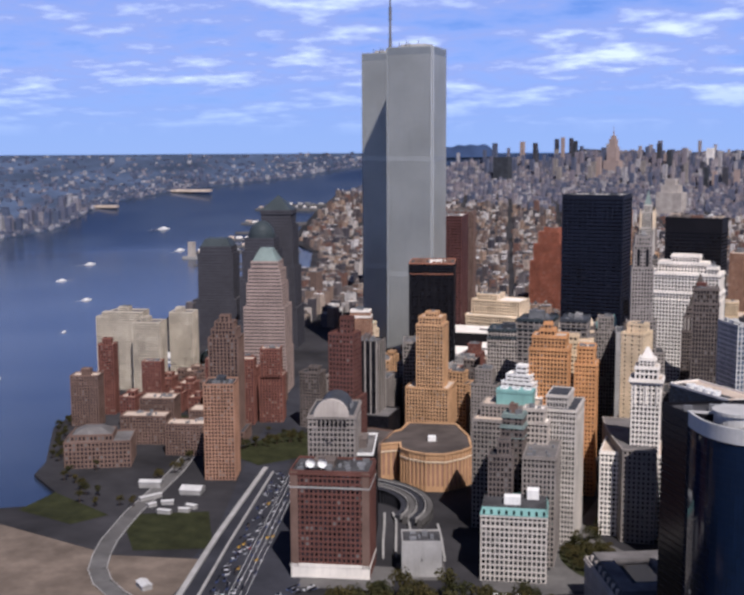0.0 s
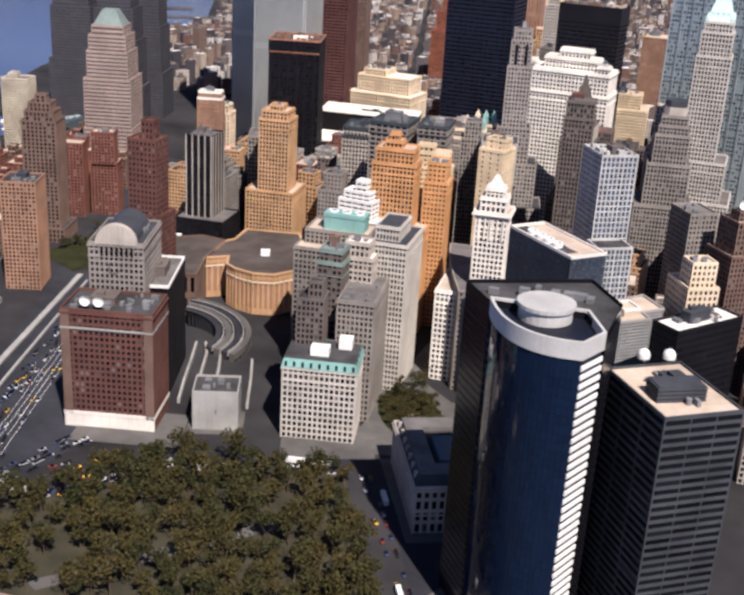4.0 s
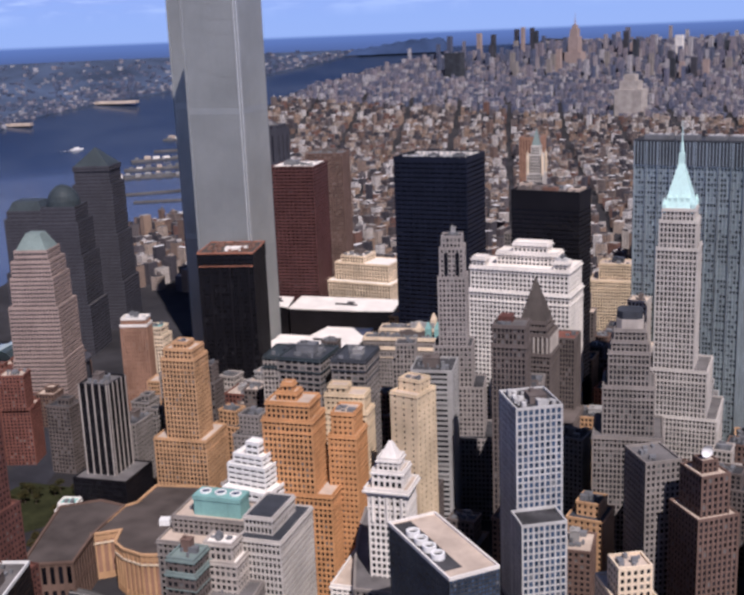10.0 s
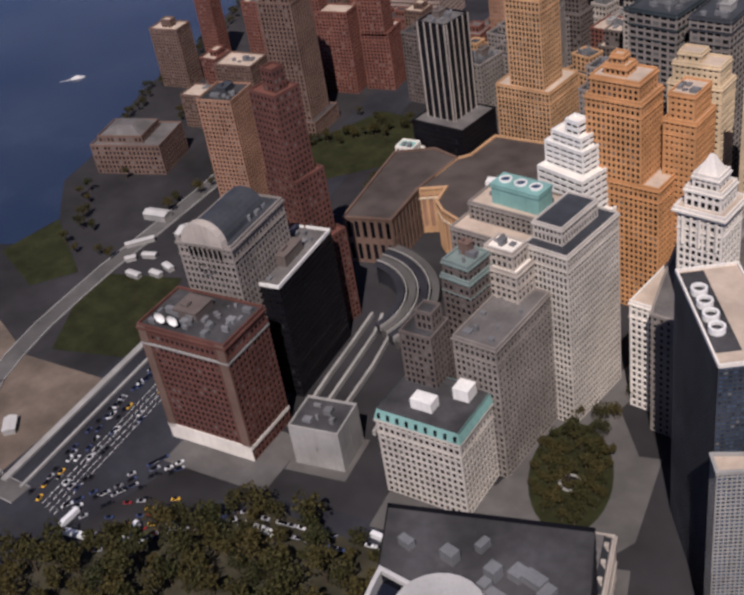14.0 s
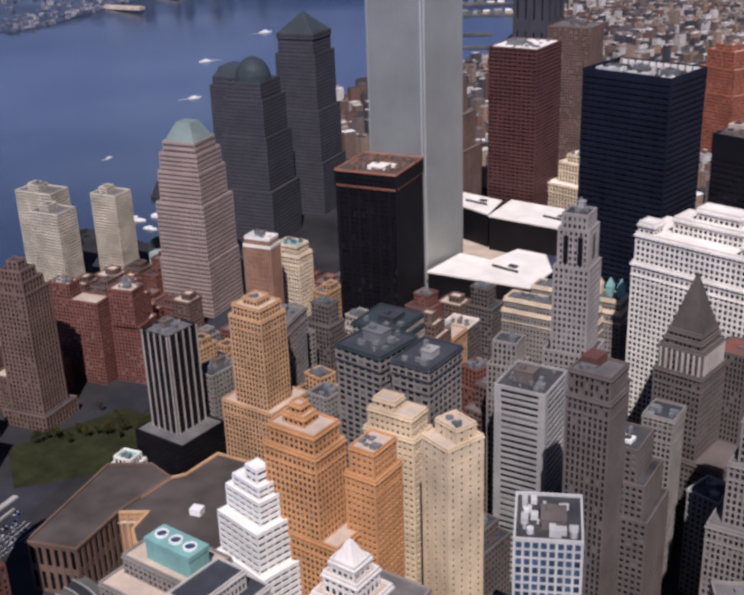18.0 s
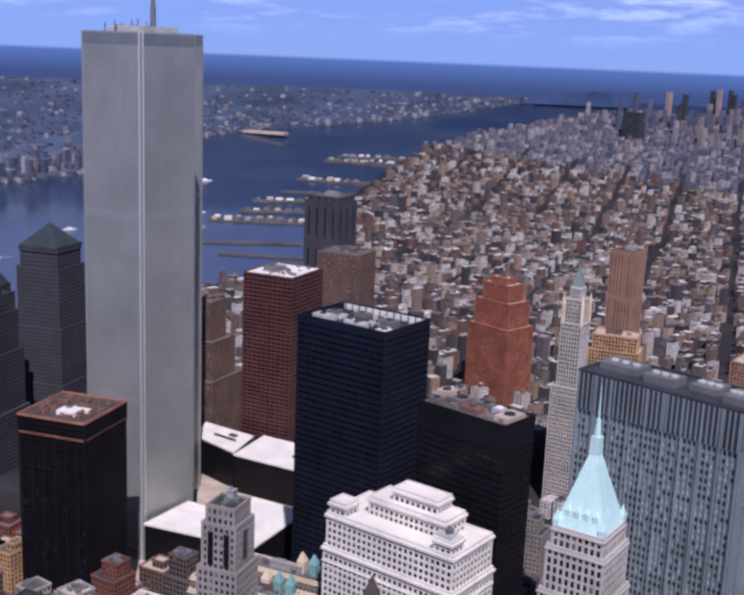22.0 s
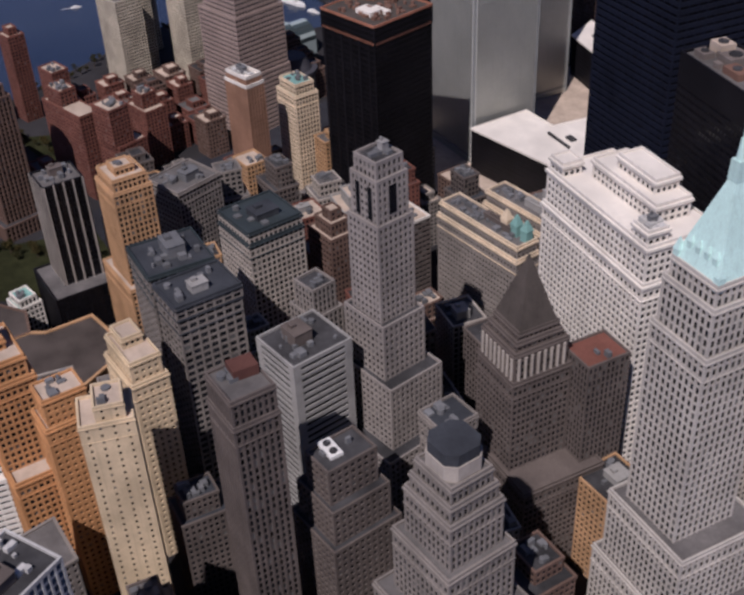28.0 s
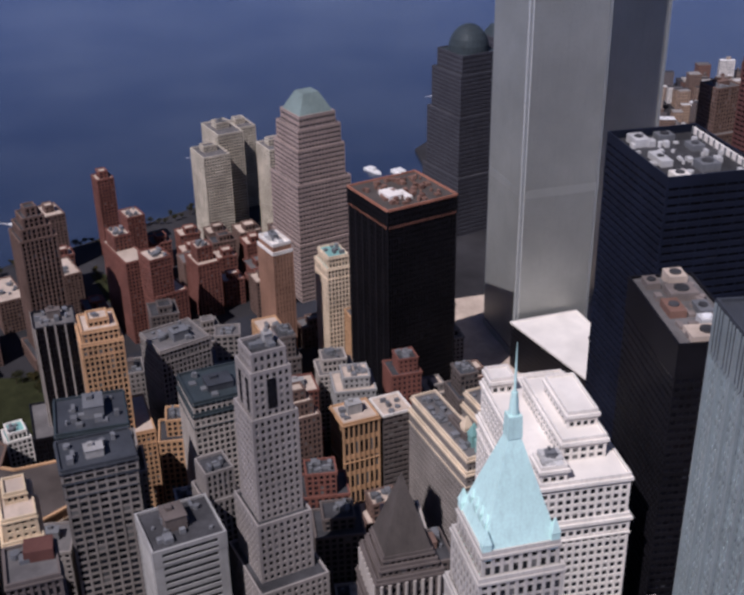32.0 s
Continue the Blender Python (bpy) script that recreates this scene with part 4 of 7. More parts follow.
for k, (r, x0, x1) in enumerate(((22, -30, -5), (19, -5, 18), (16, 18, 40))):
    s = Shape()
    ring = circle(r, 13, 0, 0, 0, 180)
    for (ya, za), (yb, zb) in zip(ring, ring[1:]):
        s.quad((x0, ya, 14 + za), (x1, ya, 14 + za), (x1, yb, 14 + zb), (x0, yb, 14 + zb))
    s.quad(*[(x1, y, 14 + z) for y, z in ring])
    s.box(x0, x1, -r, r, 0, 14)
    part("vault", s, M["glass_silver"], t)

# ---- limestone and brick towers of the old district ----
def skyline(name, label, *a, **k):
    return tower(name, label, "skyscraper", *a, **k)


t = skyline("office_tower", "massive white stone office block with a heavy cornice and roof pavilions", 294.5, -99.5, -2, [(84, 40, 0, 143, 0, 0), (82, 38, 143, 162, 0, 0), (50, 19, 162, 172, 2, 4), (29, 13, 172, 179, 4, 6), (11, 11, 162, 169, -34, -13), (11, 11, 162, 169, 34, -13)], "white_stone", 3.3, 3.9, 0.5, 0.55, 0.6, "grid", "glass", "roof_white", 126, crown=1.5, plant=24, plant_mat="machine_light")
t = skyline("office_tower", "slim fluted limestone bank tower with stepped shoulders", 274.3, -218.7, 14, [(50, 40, 0, 62, 4, -4), (40, 32, 62, 98, 2, 0), (28, 25, 98, 128, 0, 0), (20.5, 20.5, 128, 178, 0, 0), (17.5, 17.5, 178, 199, 0, 0), (14.6, 15, 199, 207, 0, 0)], "pale_grey_stone", 2.9, 3.6, 0.40, 0.5, 0.5, "grid", "glass", "roof_tar", 99, plant=5, corner=0.8)
for sx, sy in ((-1, -1), (1, -1), (1, 1)):
    s = Shape()
    s.box(sx * 4 - 1.4, sx * 4 + 1.4, -8.9 if sy < 0 else -2, -8.3 if sy < 0 else 2, 180, 196)
    if sy < 0:
        part("tall_window", s, M["glass_black"], t)
s = Shape()
s.box(8.3, 8.9, -2, 2, 182, 196)
part("tall_window", s, M["glass_black"], t)
tower("office_building", "slender stepped stone annexe of the bank tower", "building", 245.6, -241.0, 14.8, [(19.4, 17.4, 0.0, 118.0, 0.0, 0.0), (14.5, 13.6, 118.0, 132.0, 0.0, 0.0)], "grey_stone", 2.7, 3.6, 0.42, 0.6, 0.5, "pier", "glass", "roof_tar", 24, plant=4, big=False)
t = skyline("office_tower", "grey stone tower with a columned crown and a steep stone pyramid", 322.6, -172.9, 1.4, [(50, 44, 0, 62, 6, 4), (29, 31, 62, 114, 0, 0), (26, 28, 114, 128.5, 0, 0), (22, 24, 128.5, 133, 0, 0), (19.6, 20.6, 133, 137, 0, 0)], "dark_stone", 2.6, 3.7, 0.5, 0.55, 0.5, "grid", "glass", "dark_stone", 78, crown=1.0, plant=0)
pyramid(t, 20, 20, 137, 169.5, "pyramid_stone", "pyramid_roof", tip=0.03, label="steep dark stone pyramid")
for k in range(8):
    s = Shape()
    s.prism(circle(0.75, 8, -11.5 + k * 3.3, -14.6), 115, 127)
    part("column", s, M["limestone"], t)
    s = Shape()
    s.prism(circle(0.75, 8, 13.6, -12 + k * 3.4), 115, 127)
    part("column", s, M["limestone"], t)
tower("office_building", "plain stone slab with a rust-red flat roof", "building", 338.2, -144.9, 1.3, [(19.3, 23.1, 0.0, 118.0, 0.0, 0.0)], "dark_stone", 2.4, 3.7, 0.42, 0.6, 0.5, "pier", "glass", "rust_brick", 27, plant=2, big=False)
t = skyline("office_tower", "limestone tower with setbacks under a tall mint copper pyramid and spire", 424.0, -167.5, 1, [(54, 52, 0, 76, 4, 6), (43, 40, 76, 110, 2, 2), (28, 28, 110, 196, 0, 0), (25, 25.5, 196, 215, 0, 0), (22, 23, 215, 223, 0, 0)], "worn_cream", 2.7, 3.7, 0.45, 0.6, 0.5, "pier", "glass", "mint_copper", 126, plant=0, crown=0.8)
pyramid(t, 21.5, 22.5, 223, 255, "mint_copper", "copper_roof", tip=0.14, label="pale green copper pyramid roof")
s = Shape()
s.prism(rect(4.2, 4.2), 254, 261, scale=0.9)
s.prism(circle(1.5, 10), 261, 268, scale=0.6)
s.prism(circle(0.5, 8), 268, 283, scale=0.15)
part("spire", s, M["mint_copper"], t, "thin pale green spire")
for sx in (-1, 1):
    for sy in (-1, 1):
        s = Shape()
        s.prism(rect(2.6, 2.6, sx * 9.7, sy * 10.1), 221, 226.5)
        s.prism(rect(2.9, 2.9, sx * 9.7, sy * 10.1), 226.5, 231, scale=0.1)
        part("corner_turret", s, M["mint_copper"], t)
for k in range(4):
    s = Shape()
    s.prism(rect(2.2, 2.0, -6 + k * 4, -8.6), 226, 231)
    s.prism(rect(2.5, 2.3, -6 + k * 4, -8.6), 231, 233, scale=0.2)
    part("dormer", s, M["mint_copper"], t)
t = skyline("office_tower", "grey stone tower with chamfered stepped crown and dark slate cap", 407.1, -257.4, 9.6, [(44.3, 42.4, 0.0, 92.0, 0.0, 0.0), (32.7, 30.8, 92.0, 124.0, 0.0, 0.0), (26.0, 24.1, 124.0, 146.0, 0.0, 0.0), (22.6, 21.2, 146.0, 153.0, 0.0, 0.0), (19.7, 18.3, 153.0, 160.0, 0.0, 0.0)], "grey_stone", 2.6, 3.6, 0.45, 0.58, 0.5, "pier", "glass", "roof_gravel", 60, crown=0.9, plant=0)
s = Shape()
s.prism([(-8.5, -5), (-5, -8.5), (5, -8.5), (8.5, -5), (8.5, 5), (5, 8.5), (-5, 8.5), (-8.5, 5)], 160, 167)
part("crown", s, M["limestone"], t)
s = Shape()
s.prism([(-8, -4.6), (-4.6, -8), (4.6, -8), (8, -4.6), (8, 4.6), (4.6, 8), (-4.6, 8), (-8, 4.6)], 167, 172)
part("slate_cap", s, M["slate"], t)
tower("office_tower", "dark grey setback tower with twin roof fans", "building", 341.8, -272.5, 11.1, [(33.0, 35.0, 0.0, 82.0, 0.0, 0.0), (26.2, 29.1, 82.0, 100.0, 0.0, 0.0), (16.5, 24.3, 100.0, 117.9, 0.0, 0.0)], "dark_stone", 3.2, 3.8, 0.62, 0.55, 0.6, "grid", "glass", "roof_tar", 45, plant=4, big=False)
t = new("cooling_unit", None)
t.matrix_world = pose(339.9, -276.3, 118.1, 0, 0, 6.9)
tagged(t, "pale rooftop cooling box with two round fans", "roof plant")
s = Shape()
s.box(-5.5, 5.5, -3, 3, 0, 1.6)
part("casing", s, M["white_paint"], t)
for x in (-2.6, 2.6):
    s = Shape()
    s.prism(circle(1.7, 14, x, 0), 1.6, 2.3)
    part("fan", s, M["roof_tar"], t)
tower("office_tower", "brown stone shaft tower with a tall arched crown", "skyscraper", 344.2, -310.6, 6.8, [(21.6, 19.2, 0.0, 160.0, 0.0, 0.0), (20.7, 18.3, 160.0, 172.0, 0.0, 0.0)], "dark_stone", 2.5, 3.6, 0.42, 0.62, 0.6, "pier", "glass", "roof_gravel", 45, crown=0.8, plant=4, big=False)
s = Shape()
s.box(-6, 2, -5, 5, 0, 4.5)
t = new("lift_house", s.mesh("lift_house", M["red_brick"]))
t.matrix_world = pose(342.2, -307.9, 172.1, 0, 0, 1.7)
tagged(t, "dark red rooftop lift house on the stone tower", "roof plant")
tower("office_tower", "plain modern slab with blank white ends and ribbon windows", "building", 273.7, -259.2, 12.5, [(29.1, 32.0, 0.0, 116.0, 0.0, 0.0), (29.5, 32.4, 116.0, 123.3, 0.0, 0.0)], "concrete", 40, 3.7, 0.9, 0.5, 0.5, "band", "glass", "roof_tar", 18, plant=16, corner=3.5)
t = tower("office_tower", "grey stone office block with dark flat hip-edged roofs", "building", 228.9, -292.9, 7.4, [(23.4, 33.2, 0.0, 131.0, 0.0, 0.0), (24.4, 34.2, 131.0, 137.4, 0.0, 0.0)], "grey_stone", 4.9, 3.8, 0.76, 0.62, 0.5, "pier", "glass", "slate", 60, plant=6, crown_mat="slate", crown=0.9)
tower("office_tower", "grey stone wing with a dark flat roof and copper edge", "building", 194.4, -295.2, 3.0, [(31.3, 33.2, 0.0, 128.0, 0.0, 0.0), (32.2, 34.2, 128.0, 136.0, 0.0, 0.0)], "grey_stone", 4.9, 3.8, 0.76, 0.62, 0.5, "pier", "glass", "slate", 54, plant=12, crown_mat="dull_copper", crown=0.9)
tower("office_tower", "ornate tan and peach office slab with bracketed balconies", "building", 239.1, -329.3, 8.3, [(31.0, 18.0, 0.0, 112.0, 0.0, 0.0), (27.0, 15.0, 112.0, 123.0, 0.0, 0.0), (13.0, 10.0, 123.0, 128.0, -5.0, 0.0)], "yellow_brick", 3.2, 3.7, 0.5, 0.5, 0.9, "band", "glass", "roof_tan", 60, crown=0.9, plant=6, big=False)
t = tower("office_tower", "orange brick tower with terracotta crown and roof turret", "skyscraper", 230.0, -387.0, 7, [(44, 31, 0, 80, 4, 4), (32, 23.5, 80, 127, 0, 0), (28, 19.5, 127, 137, 0, 0), (13, 10, 137, 142, -2, 0), (7, 6, 142, 147, -2, 0)], "orange_brick", 2.9, 3.6, 0.45, 0.55, 0.6, "grid", "glass", "roof_tan", 96, crown=1.1, plant=5, big=False, plant_mat="machine_light")
tower("office_tower", "orange brick annexe tower with projecting window bays", "building", 255.9, -366.6, 7.8, [(18.3, 23.1, 0.0, 112.0, 0.0, 0.0), (14.5, 19.3, 112.0, 126.0, 0.0, 0.0)], "orange_brick", 3.0, 3.6, 0.5, 0.5, 0.8, "band", "glass", "roof_tan", 42, crown=0.9, plant=5, big=False)
t = tower("office_tower", "gold-lit tan brick tower with setbacks and a stepped crown", "skyscraper", 89.9, -291.9, 7.5, [(42.2, 37.3, 0.0, 63.0, -2.0, 3.9), (26.5, 23.6, 63.0, 124.0, 0.0, 0.0), (22.6, 20.6, 124.0, 131.0, 0.0, 0.0), (11.8, 11.8, 131.0, 135.0, 0.0, 0.0)], "tan_brick", 2.9, 3.6, 0.45, 0.58, 0.5, "pier", "glass", "roof_tan", 90, crown=0.7, plant=3, big=False)
tower("office_tower", "narrow cream brick tower with a blank sunlit flank", "building", 294.9, -353.8, -10.8, [(19, 22, 0, 138, 0, 0), (15, 12, 138, 145, 0, 2)], "yellow_brick", 6.0, 3.6, 0.2, 0.42, 0.4, "grid", "glass", "roof_tan", 30, crown=0.6, plant=3, big=False)
t = tower("office_tower", "white stone tower with colonnade, stepped crown and brazier", "skyscraper", 319.5, -448.7, 6, [(52, 44, 0, 64, -6, 8), (21, 19, 64, 118, 0, 0), (24, 22, 118, 120, 0, 0), (17, 15, 120, 129, 0, 0), (12, 11, 129, 135, 0, 0)], "white_stone", 3.0, 3.7, 0.5, 0.58, 0.6, "grid", "glass", "roof_tan", 66, crown=1.0, plant=0)
pyramid(t, 10, 9, 135, 143.5, "white_stone", "stepped_crown", tip=0.2)
for k in range(5):
    s = Shape()
    s.prism(circle(0.7, 8, -8 + k * 4, -9.9), 102, 116)
    part("column", s, M["white_stone"], t)
tower("office_tower", "white stepped ziggurat office building with ribbon windows", "building", 209.0, -402.2, -4, [(38, 38, 0, 63, 4, 2), (32, 30, 63, 86, 2, 0), (27, 18, 86, 99, 0, 0), (21, 13, 99, 105, 0, 0), (9, 8, 105, 112.5, 2, 0)], "white_paint", 5.0, 3.7, 0.86, 0.42, 0.5, "band", "glass", "roof_white", 54, plant=3, big=False, plant_mat="machine_light")
tower("office_building", "tall pale stone office block with a dark hipped roof strip", "building", 263.5, -475.0, 5, [(24, 44, 0, 101, 0, 0), (16, 30, 101, 110, -3, 0)], "worn_cream", 2.2, 3.7, 0.48, 0.56, 0.5, "grid", "glass", "slate", 96, crown=1.0, plant=0, parapet=0.8)
tower("office_building", "grey stone wing with terraced pale roofs", "building", 219.0, -464.0, 7, [(52, 42, 0, 85, 0, 0), (44, 26, 85, 94.5, 0, 4)], "grey_stone", 3.0, 3.7, 0.45, 0.56, 0.5, "grid", "glass", "roof_tan", 18, crown=0.8, plant=14, big=False)
tower("office_building", "pale stone pavilion block with a clipped flat roof", "building", 249.0, -505.0, 7, [(22, 17, 0, 94, 0, 0), (16, 12, 94, 103, 0, 0)], "limestone", 3.0, 3.7, 0.45, 0.56, 0.5, "grid", "glass", "roof_white", 18, crown=1.0, plant=5, big=False)
t = new("cooling_tower", None)
t.matrix_world = pose(222.2, -461.7, 94.6, 0, 0, 6)
tagged(t, "teal rooftop cooling tower with three round white-rimmed fans", "roof plant")
s = Shape()
s.box(-14, 14, -6, 6, 0, 9)
part("casing", s, M["copper_green"], t)
s = Shape()
s.box(-14.4, 14.4, -6.4, 6.4, 9, 11.5)
part("top_deck", s, M["copper_green"], t)
for x in (-9, 0, 9):
    s = Shape()
    cornice(s, circle(3.1, 16, x, 0), 11.5, 1.0, 0.2, 0.6)
    rim = part("fan_rim", s, M["white_paint"], t)
    s = Shape()
    s.quad(*[(a_, b_, 11.9) for a_, b_ in circle(2.6, 16, x, 0)])
    part("fan", s, M["glass_sky"], rim)
tower("office_building", "grey stone office block with a long pale flat roof", "building", 262.5, -522.1, 9.8, [(23.2, 48.3, 0.0, 78.0, -2.9, 0.0)], "grey_stone", 2.9, 3.7, 0.42, 0.56, 0.5, "grid", "glass", "roof_gravel", 54, crown=0.9, plant=8, big=False)
tower("office_building", "brown stone block with a green copper tiled crown", "building", 238.5, -521.0, 5, [(16.5, 18, 0, 94, 0, 0), (15, 16, 94, 101.5, 0, 0)], "dark_stone", 2.9, 3.7, 0.5, 0.56, 0.5, "grid", "glass", "verdigris", 24, plant=4, crown=1.0, crown_mat="verdigris")
tower("office_building", "small brown stone block with a brick lift house", "building", 238.0, -551.5, 14, [(17, 17, 0, 80, 0, 0), (9, 9, 80, 89, 2, 2)], "dark_stone", 2.9, 3.7, 0.45, 0.56, 0.5, "grid", "glass", "roof_tar", 15, plant=3, big=False)
t = tower("office_building", "cream stone office building under a green copper mansard", "building", 252.0, -564.0, 14.0, [(44.5, 34, 0, 46.5, 0, 0)], "worn_cream", 3.1, 3.8, 0.5, 0.6, 0.6, "grid", "glass", "roof_tar", 90, crown=1.0, plant=0, parapet=0)
s = Shape()
s.prism(rect(45.5, 35), 46.6, 52, top=False, scale=0.93)
part("mansard_roof", s, M["copper_green"], t, "bright green copper mansard")
s = Shape()
s.quad(*[(x, y, 51.6) for x, y in rect(43.4, 32.4)])
part("roof", s, M["roof_tar"], t)
for k in range(9):
    s = Shape()
    s.box(-20.6 + k * 5, -19.2 + k * 5, -17.6, -16.4, 47.4, 50.2)
    part("dormer", s, M["glass_black"], t)
s = Shape()
s.box(-7, 4, -9, -2, 51.6, 57)
part("penthouse", s, M["white_paint"], t, "white rooftop plant room")
s = Shape()
s.box(8, 16, 4, 12, 51.6, 58)
part("penthouse", s, M["white_paint"], t)

# ---- by the park and the highway ----
t = tower("office_building", "red brick office block with pale stone base and top storey", "building", 134.8, -606.3, 16.5, [(54.5, 34, 0, 74.3, 0, 0)], "red_brick", 3.2, 3.7, 0.46, 0.52, 0.5, "grid", "glass", "roof_tar", 90, crown=1.2, plant=26, parapet=1.6)
for x in (-24.5, 24.5):
    s = Shape()
    s.box(x - 2.6, x + 2.6, -17.5, -16.6, 8, 75)
    part("stone_quoin", s, M["brown_brick"], t, "brown brick edge strip")
s = Shape()
cornice(s, rect(54.4, 34.4), 63.5, 1.1, 0.4)
part("string_course", s, M["concrete"], t)
s = Shape()
cornice(s, rect(54, 34), 8, 2.2, 0.5)
s.box(-27.2, 27.2, -17.25, -16.8, 0, 8)
part("base_course", s, M["white_stone"], t, "white stone arcaded base")
for x in (-15, -7):
    d = new("satellite_dish", None)
    d.matrix_world = pose(139.8 + x * 0.96, -617.7 + x * 0.28, 76.0, 0, 0, 20)
    tagged(d, "large white satellite dish on the brick roof", "dish", "roof dishes")
    s = Shape()
    for k in range(4):
        r0, r1 = 3.2 * (1 - k / 4), 3.2 * (1 - (k + 1) / 4)
        ring0, ring1 = circle(r0, 16), circle(r1, 16)
        for a in range(16):
            b = (a + 1) % 16
            y0, y1 = -0.16 * r0 ** 2, -0.16 * r1 ** 2
            s.quad((ring0[a][0], y0, ring0[a][1] + 4), (ring0[b][0], y0, ring0[b][1] + 4), (ring1[b][0], y1, ring1[b][1] + 4), (ring1[a][0], y1, ring1[a][1] + 4))
    part("bowl", s, M["white_paint"], d)
    s = Shape()
    s.prism(circle(0.35, 8, 0, 0.6), 0, 3.6)
    part("stand", s, M["machine"], d)
t = tower("office_building", "grey stone office block with an arched pediment and dark vaulted roof", "building", 116.9, -565.6, 19.3, [(33.4, 49.1, 0.0, 104.0, 0.0, 0.0)], "grey_stone", 3.0, 3.7, 0.46, 0.54, 0.5, "grid", "glass", "slate", 60, crown=1.2, plant=8)
s = Shape()
ring = circle(12.5, 13, 0, 0, 0, 180)
s.v += [(x, -25.6, 104 + z) for x, z in ring] + [(x, -21, 104 + z) for x, z in ring]
n = len(ring)
s.f += [tuple(range(n)), tuple(range(2 * n - 1, n - 1, -1))] + [(k, k + n, k + n + 1, k + 1) for k in range(n - 1)]
part("pediment", s, M["limestone"], t, "round arched stone pediment")
s = Shape()
for (xa, za), (xb, zb) in zip(ring, ring[1:]):
    s.quad((xa * 0.9, -21, 104 + za * 0.85), (xa * 0.9, 16, 104 + za * 0.85), (xb * 0.9, 16, 104 + zb * 0.85), (xb * 0.9, -21, 104 + zb * 0.85))
s.quad(*[(x * 0.9, 16, 104 + z * 0.85) for x, z in reversed(ring)])
part("vaulted_roof", s, M["slate"], t, "dark vaulted roof")
s = Shape()
cornice(s, circle(4.2, 14, 0, -25.7), 92, 0.1, 0.05)
for k in range(7):
    s.box(-9 + k * 3, -7.6 + k * 3, -25.75, -25.6, 97, 102)
part("arch_window", s, M["glass_black"], t, kind="stuff")
tower("office_building", "black glass office block with a white roof rim", "building", 126.8, -542.8, 20.2, [(22.4, 56.6, 0.0, 72.4, 0.0, 0.0)], "black_metal", 2.0, 3.8, 0.75, 0.5, 0.3, "pier", "glass_black", "roof_gravel", 18, plant=14, crown_mat="white_paint", parapet=1.6)
tower("apartment_tower", "dark red brick slab tower with setback flanks", "skyscraper", 99.6, -510.9, 4.1, [(29.3, 25.4, 0.0, 60.0, 2.9, 3.9), (24.4, 21.5, 60.0, 100.0, 1.0, 2.0), (20.5, 17.6, 100.0, 150.0, 0.0, 0.0), (8.8, 8.8, 150.0, 162.0, 2.0, 0.0)], "red_brick", 3.0, 3.5, 0.34, 0.45, 0.35, "grid", "glass", "rust_brick", 48, plant=3, big=False)
tower("apartment_tower", "dark brown brick tower with deep vertical window slots", "skyscraper", -111.7, -340.2, 18.6, [(40.5, 36.5, 0.0, 12.0, 0.0, 0.0), (30.4, 27.4, 12.0, 106.0, 0.0, 0.0), (25.3, 22.3, 106.0, 114.0, 0.0, 0.0), (19.3, 16.2, 114.0, 121.0, 0.0, 0.0), (10.1, 9.1, 121.0, 127.0, 0.0, 0.0)], "brown_brick", 3.4, 3.5, 0.45, 0.6, 0.9, "pier", "glass", "roof_tar", 36, plant=4, big=False)
tower("apartment_tower", "orange-brown brick residential tower beside the highway", "building", -53.1, -446.2, 22.0, [(27.2, 29.1, 0.0, 86.0, 0.0, 0.0)], "brown_panel", 2.8, 3.2, 0.45, 0.5, 0.5, "pier", "glass", "roof_tar", 27, plant=10)
striped = tower("office_tower", "black tower with pale vertical pilasters", "skyscraper", 36.2, -320.9, 6.6, [(43.7, 39.7, 0.0, 40.0, 4.0, -4.0), (23.8, 25.8, 40.0, 109.0, 0.0, 0.0)], "black_metal", 1.6, 3.6, 0.6, 0.85, 0.5, "pier", "glass_black", "roof_gravel", 0, plant=8)
for k in range(5):
    for face in (0, 1):
        s = Shape()
        if face:
            s.box(12.0, 12.5, -12.6 + k * 6, -11.6 + k * 6, 40, 110)
        else:
            s.box(-12 + k * 5.6, -11 + k * 5.6, -13.5, -13.0, 40, 110)
        part("pilaster", s, M["limestone"], striped)
for cx, cy, w, d, h in ((-348.9, -177.4, 43.4, 25.7, 96.0), (-307.3, -193.5, 33.9, 25.9, 88.0), (-298.0, -134.5, 29.7, 23.8, 92.0), (-393.4, -155.7, 29.2, 21.4, 84.0)):
    tower("apartment_tower", "mottled tan brick apartment slab on the waterfront", "apartment block", cx, cy, 16, [(w, d, 0, h, 0, 0), (w * 0.3, d * 0.5, h, h + 5, -4, 0)], "bpc_brick", 2.6, 2.9, 0.5, 0.5, 0.5, "grid", "glass", "roof_gravel", 0, plant=8, big=False, group="waterfront slabs")
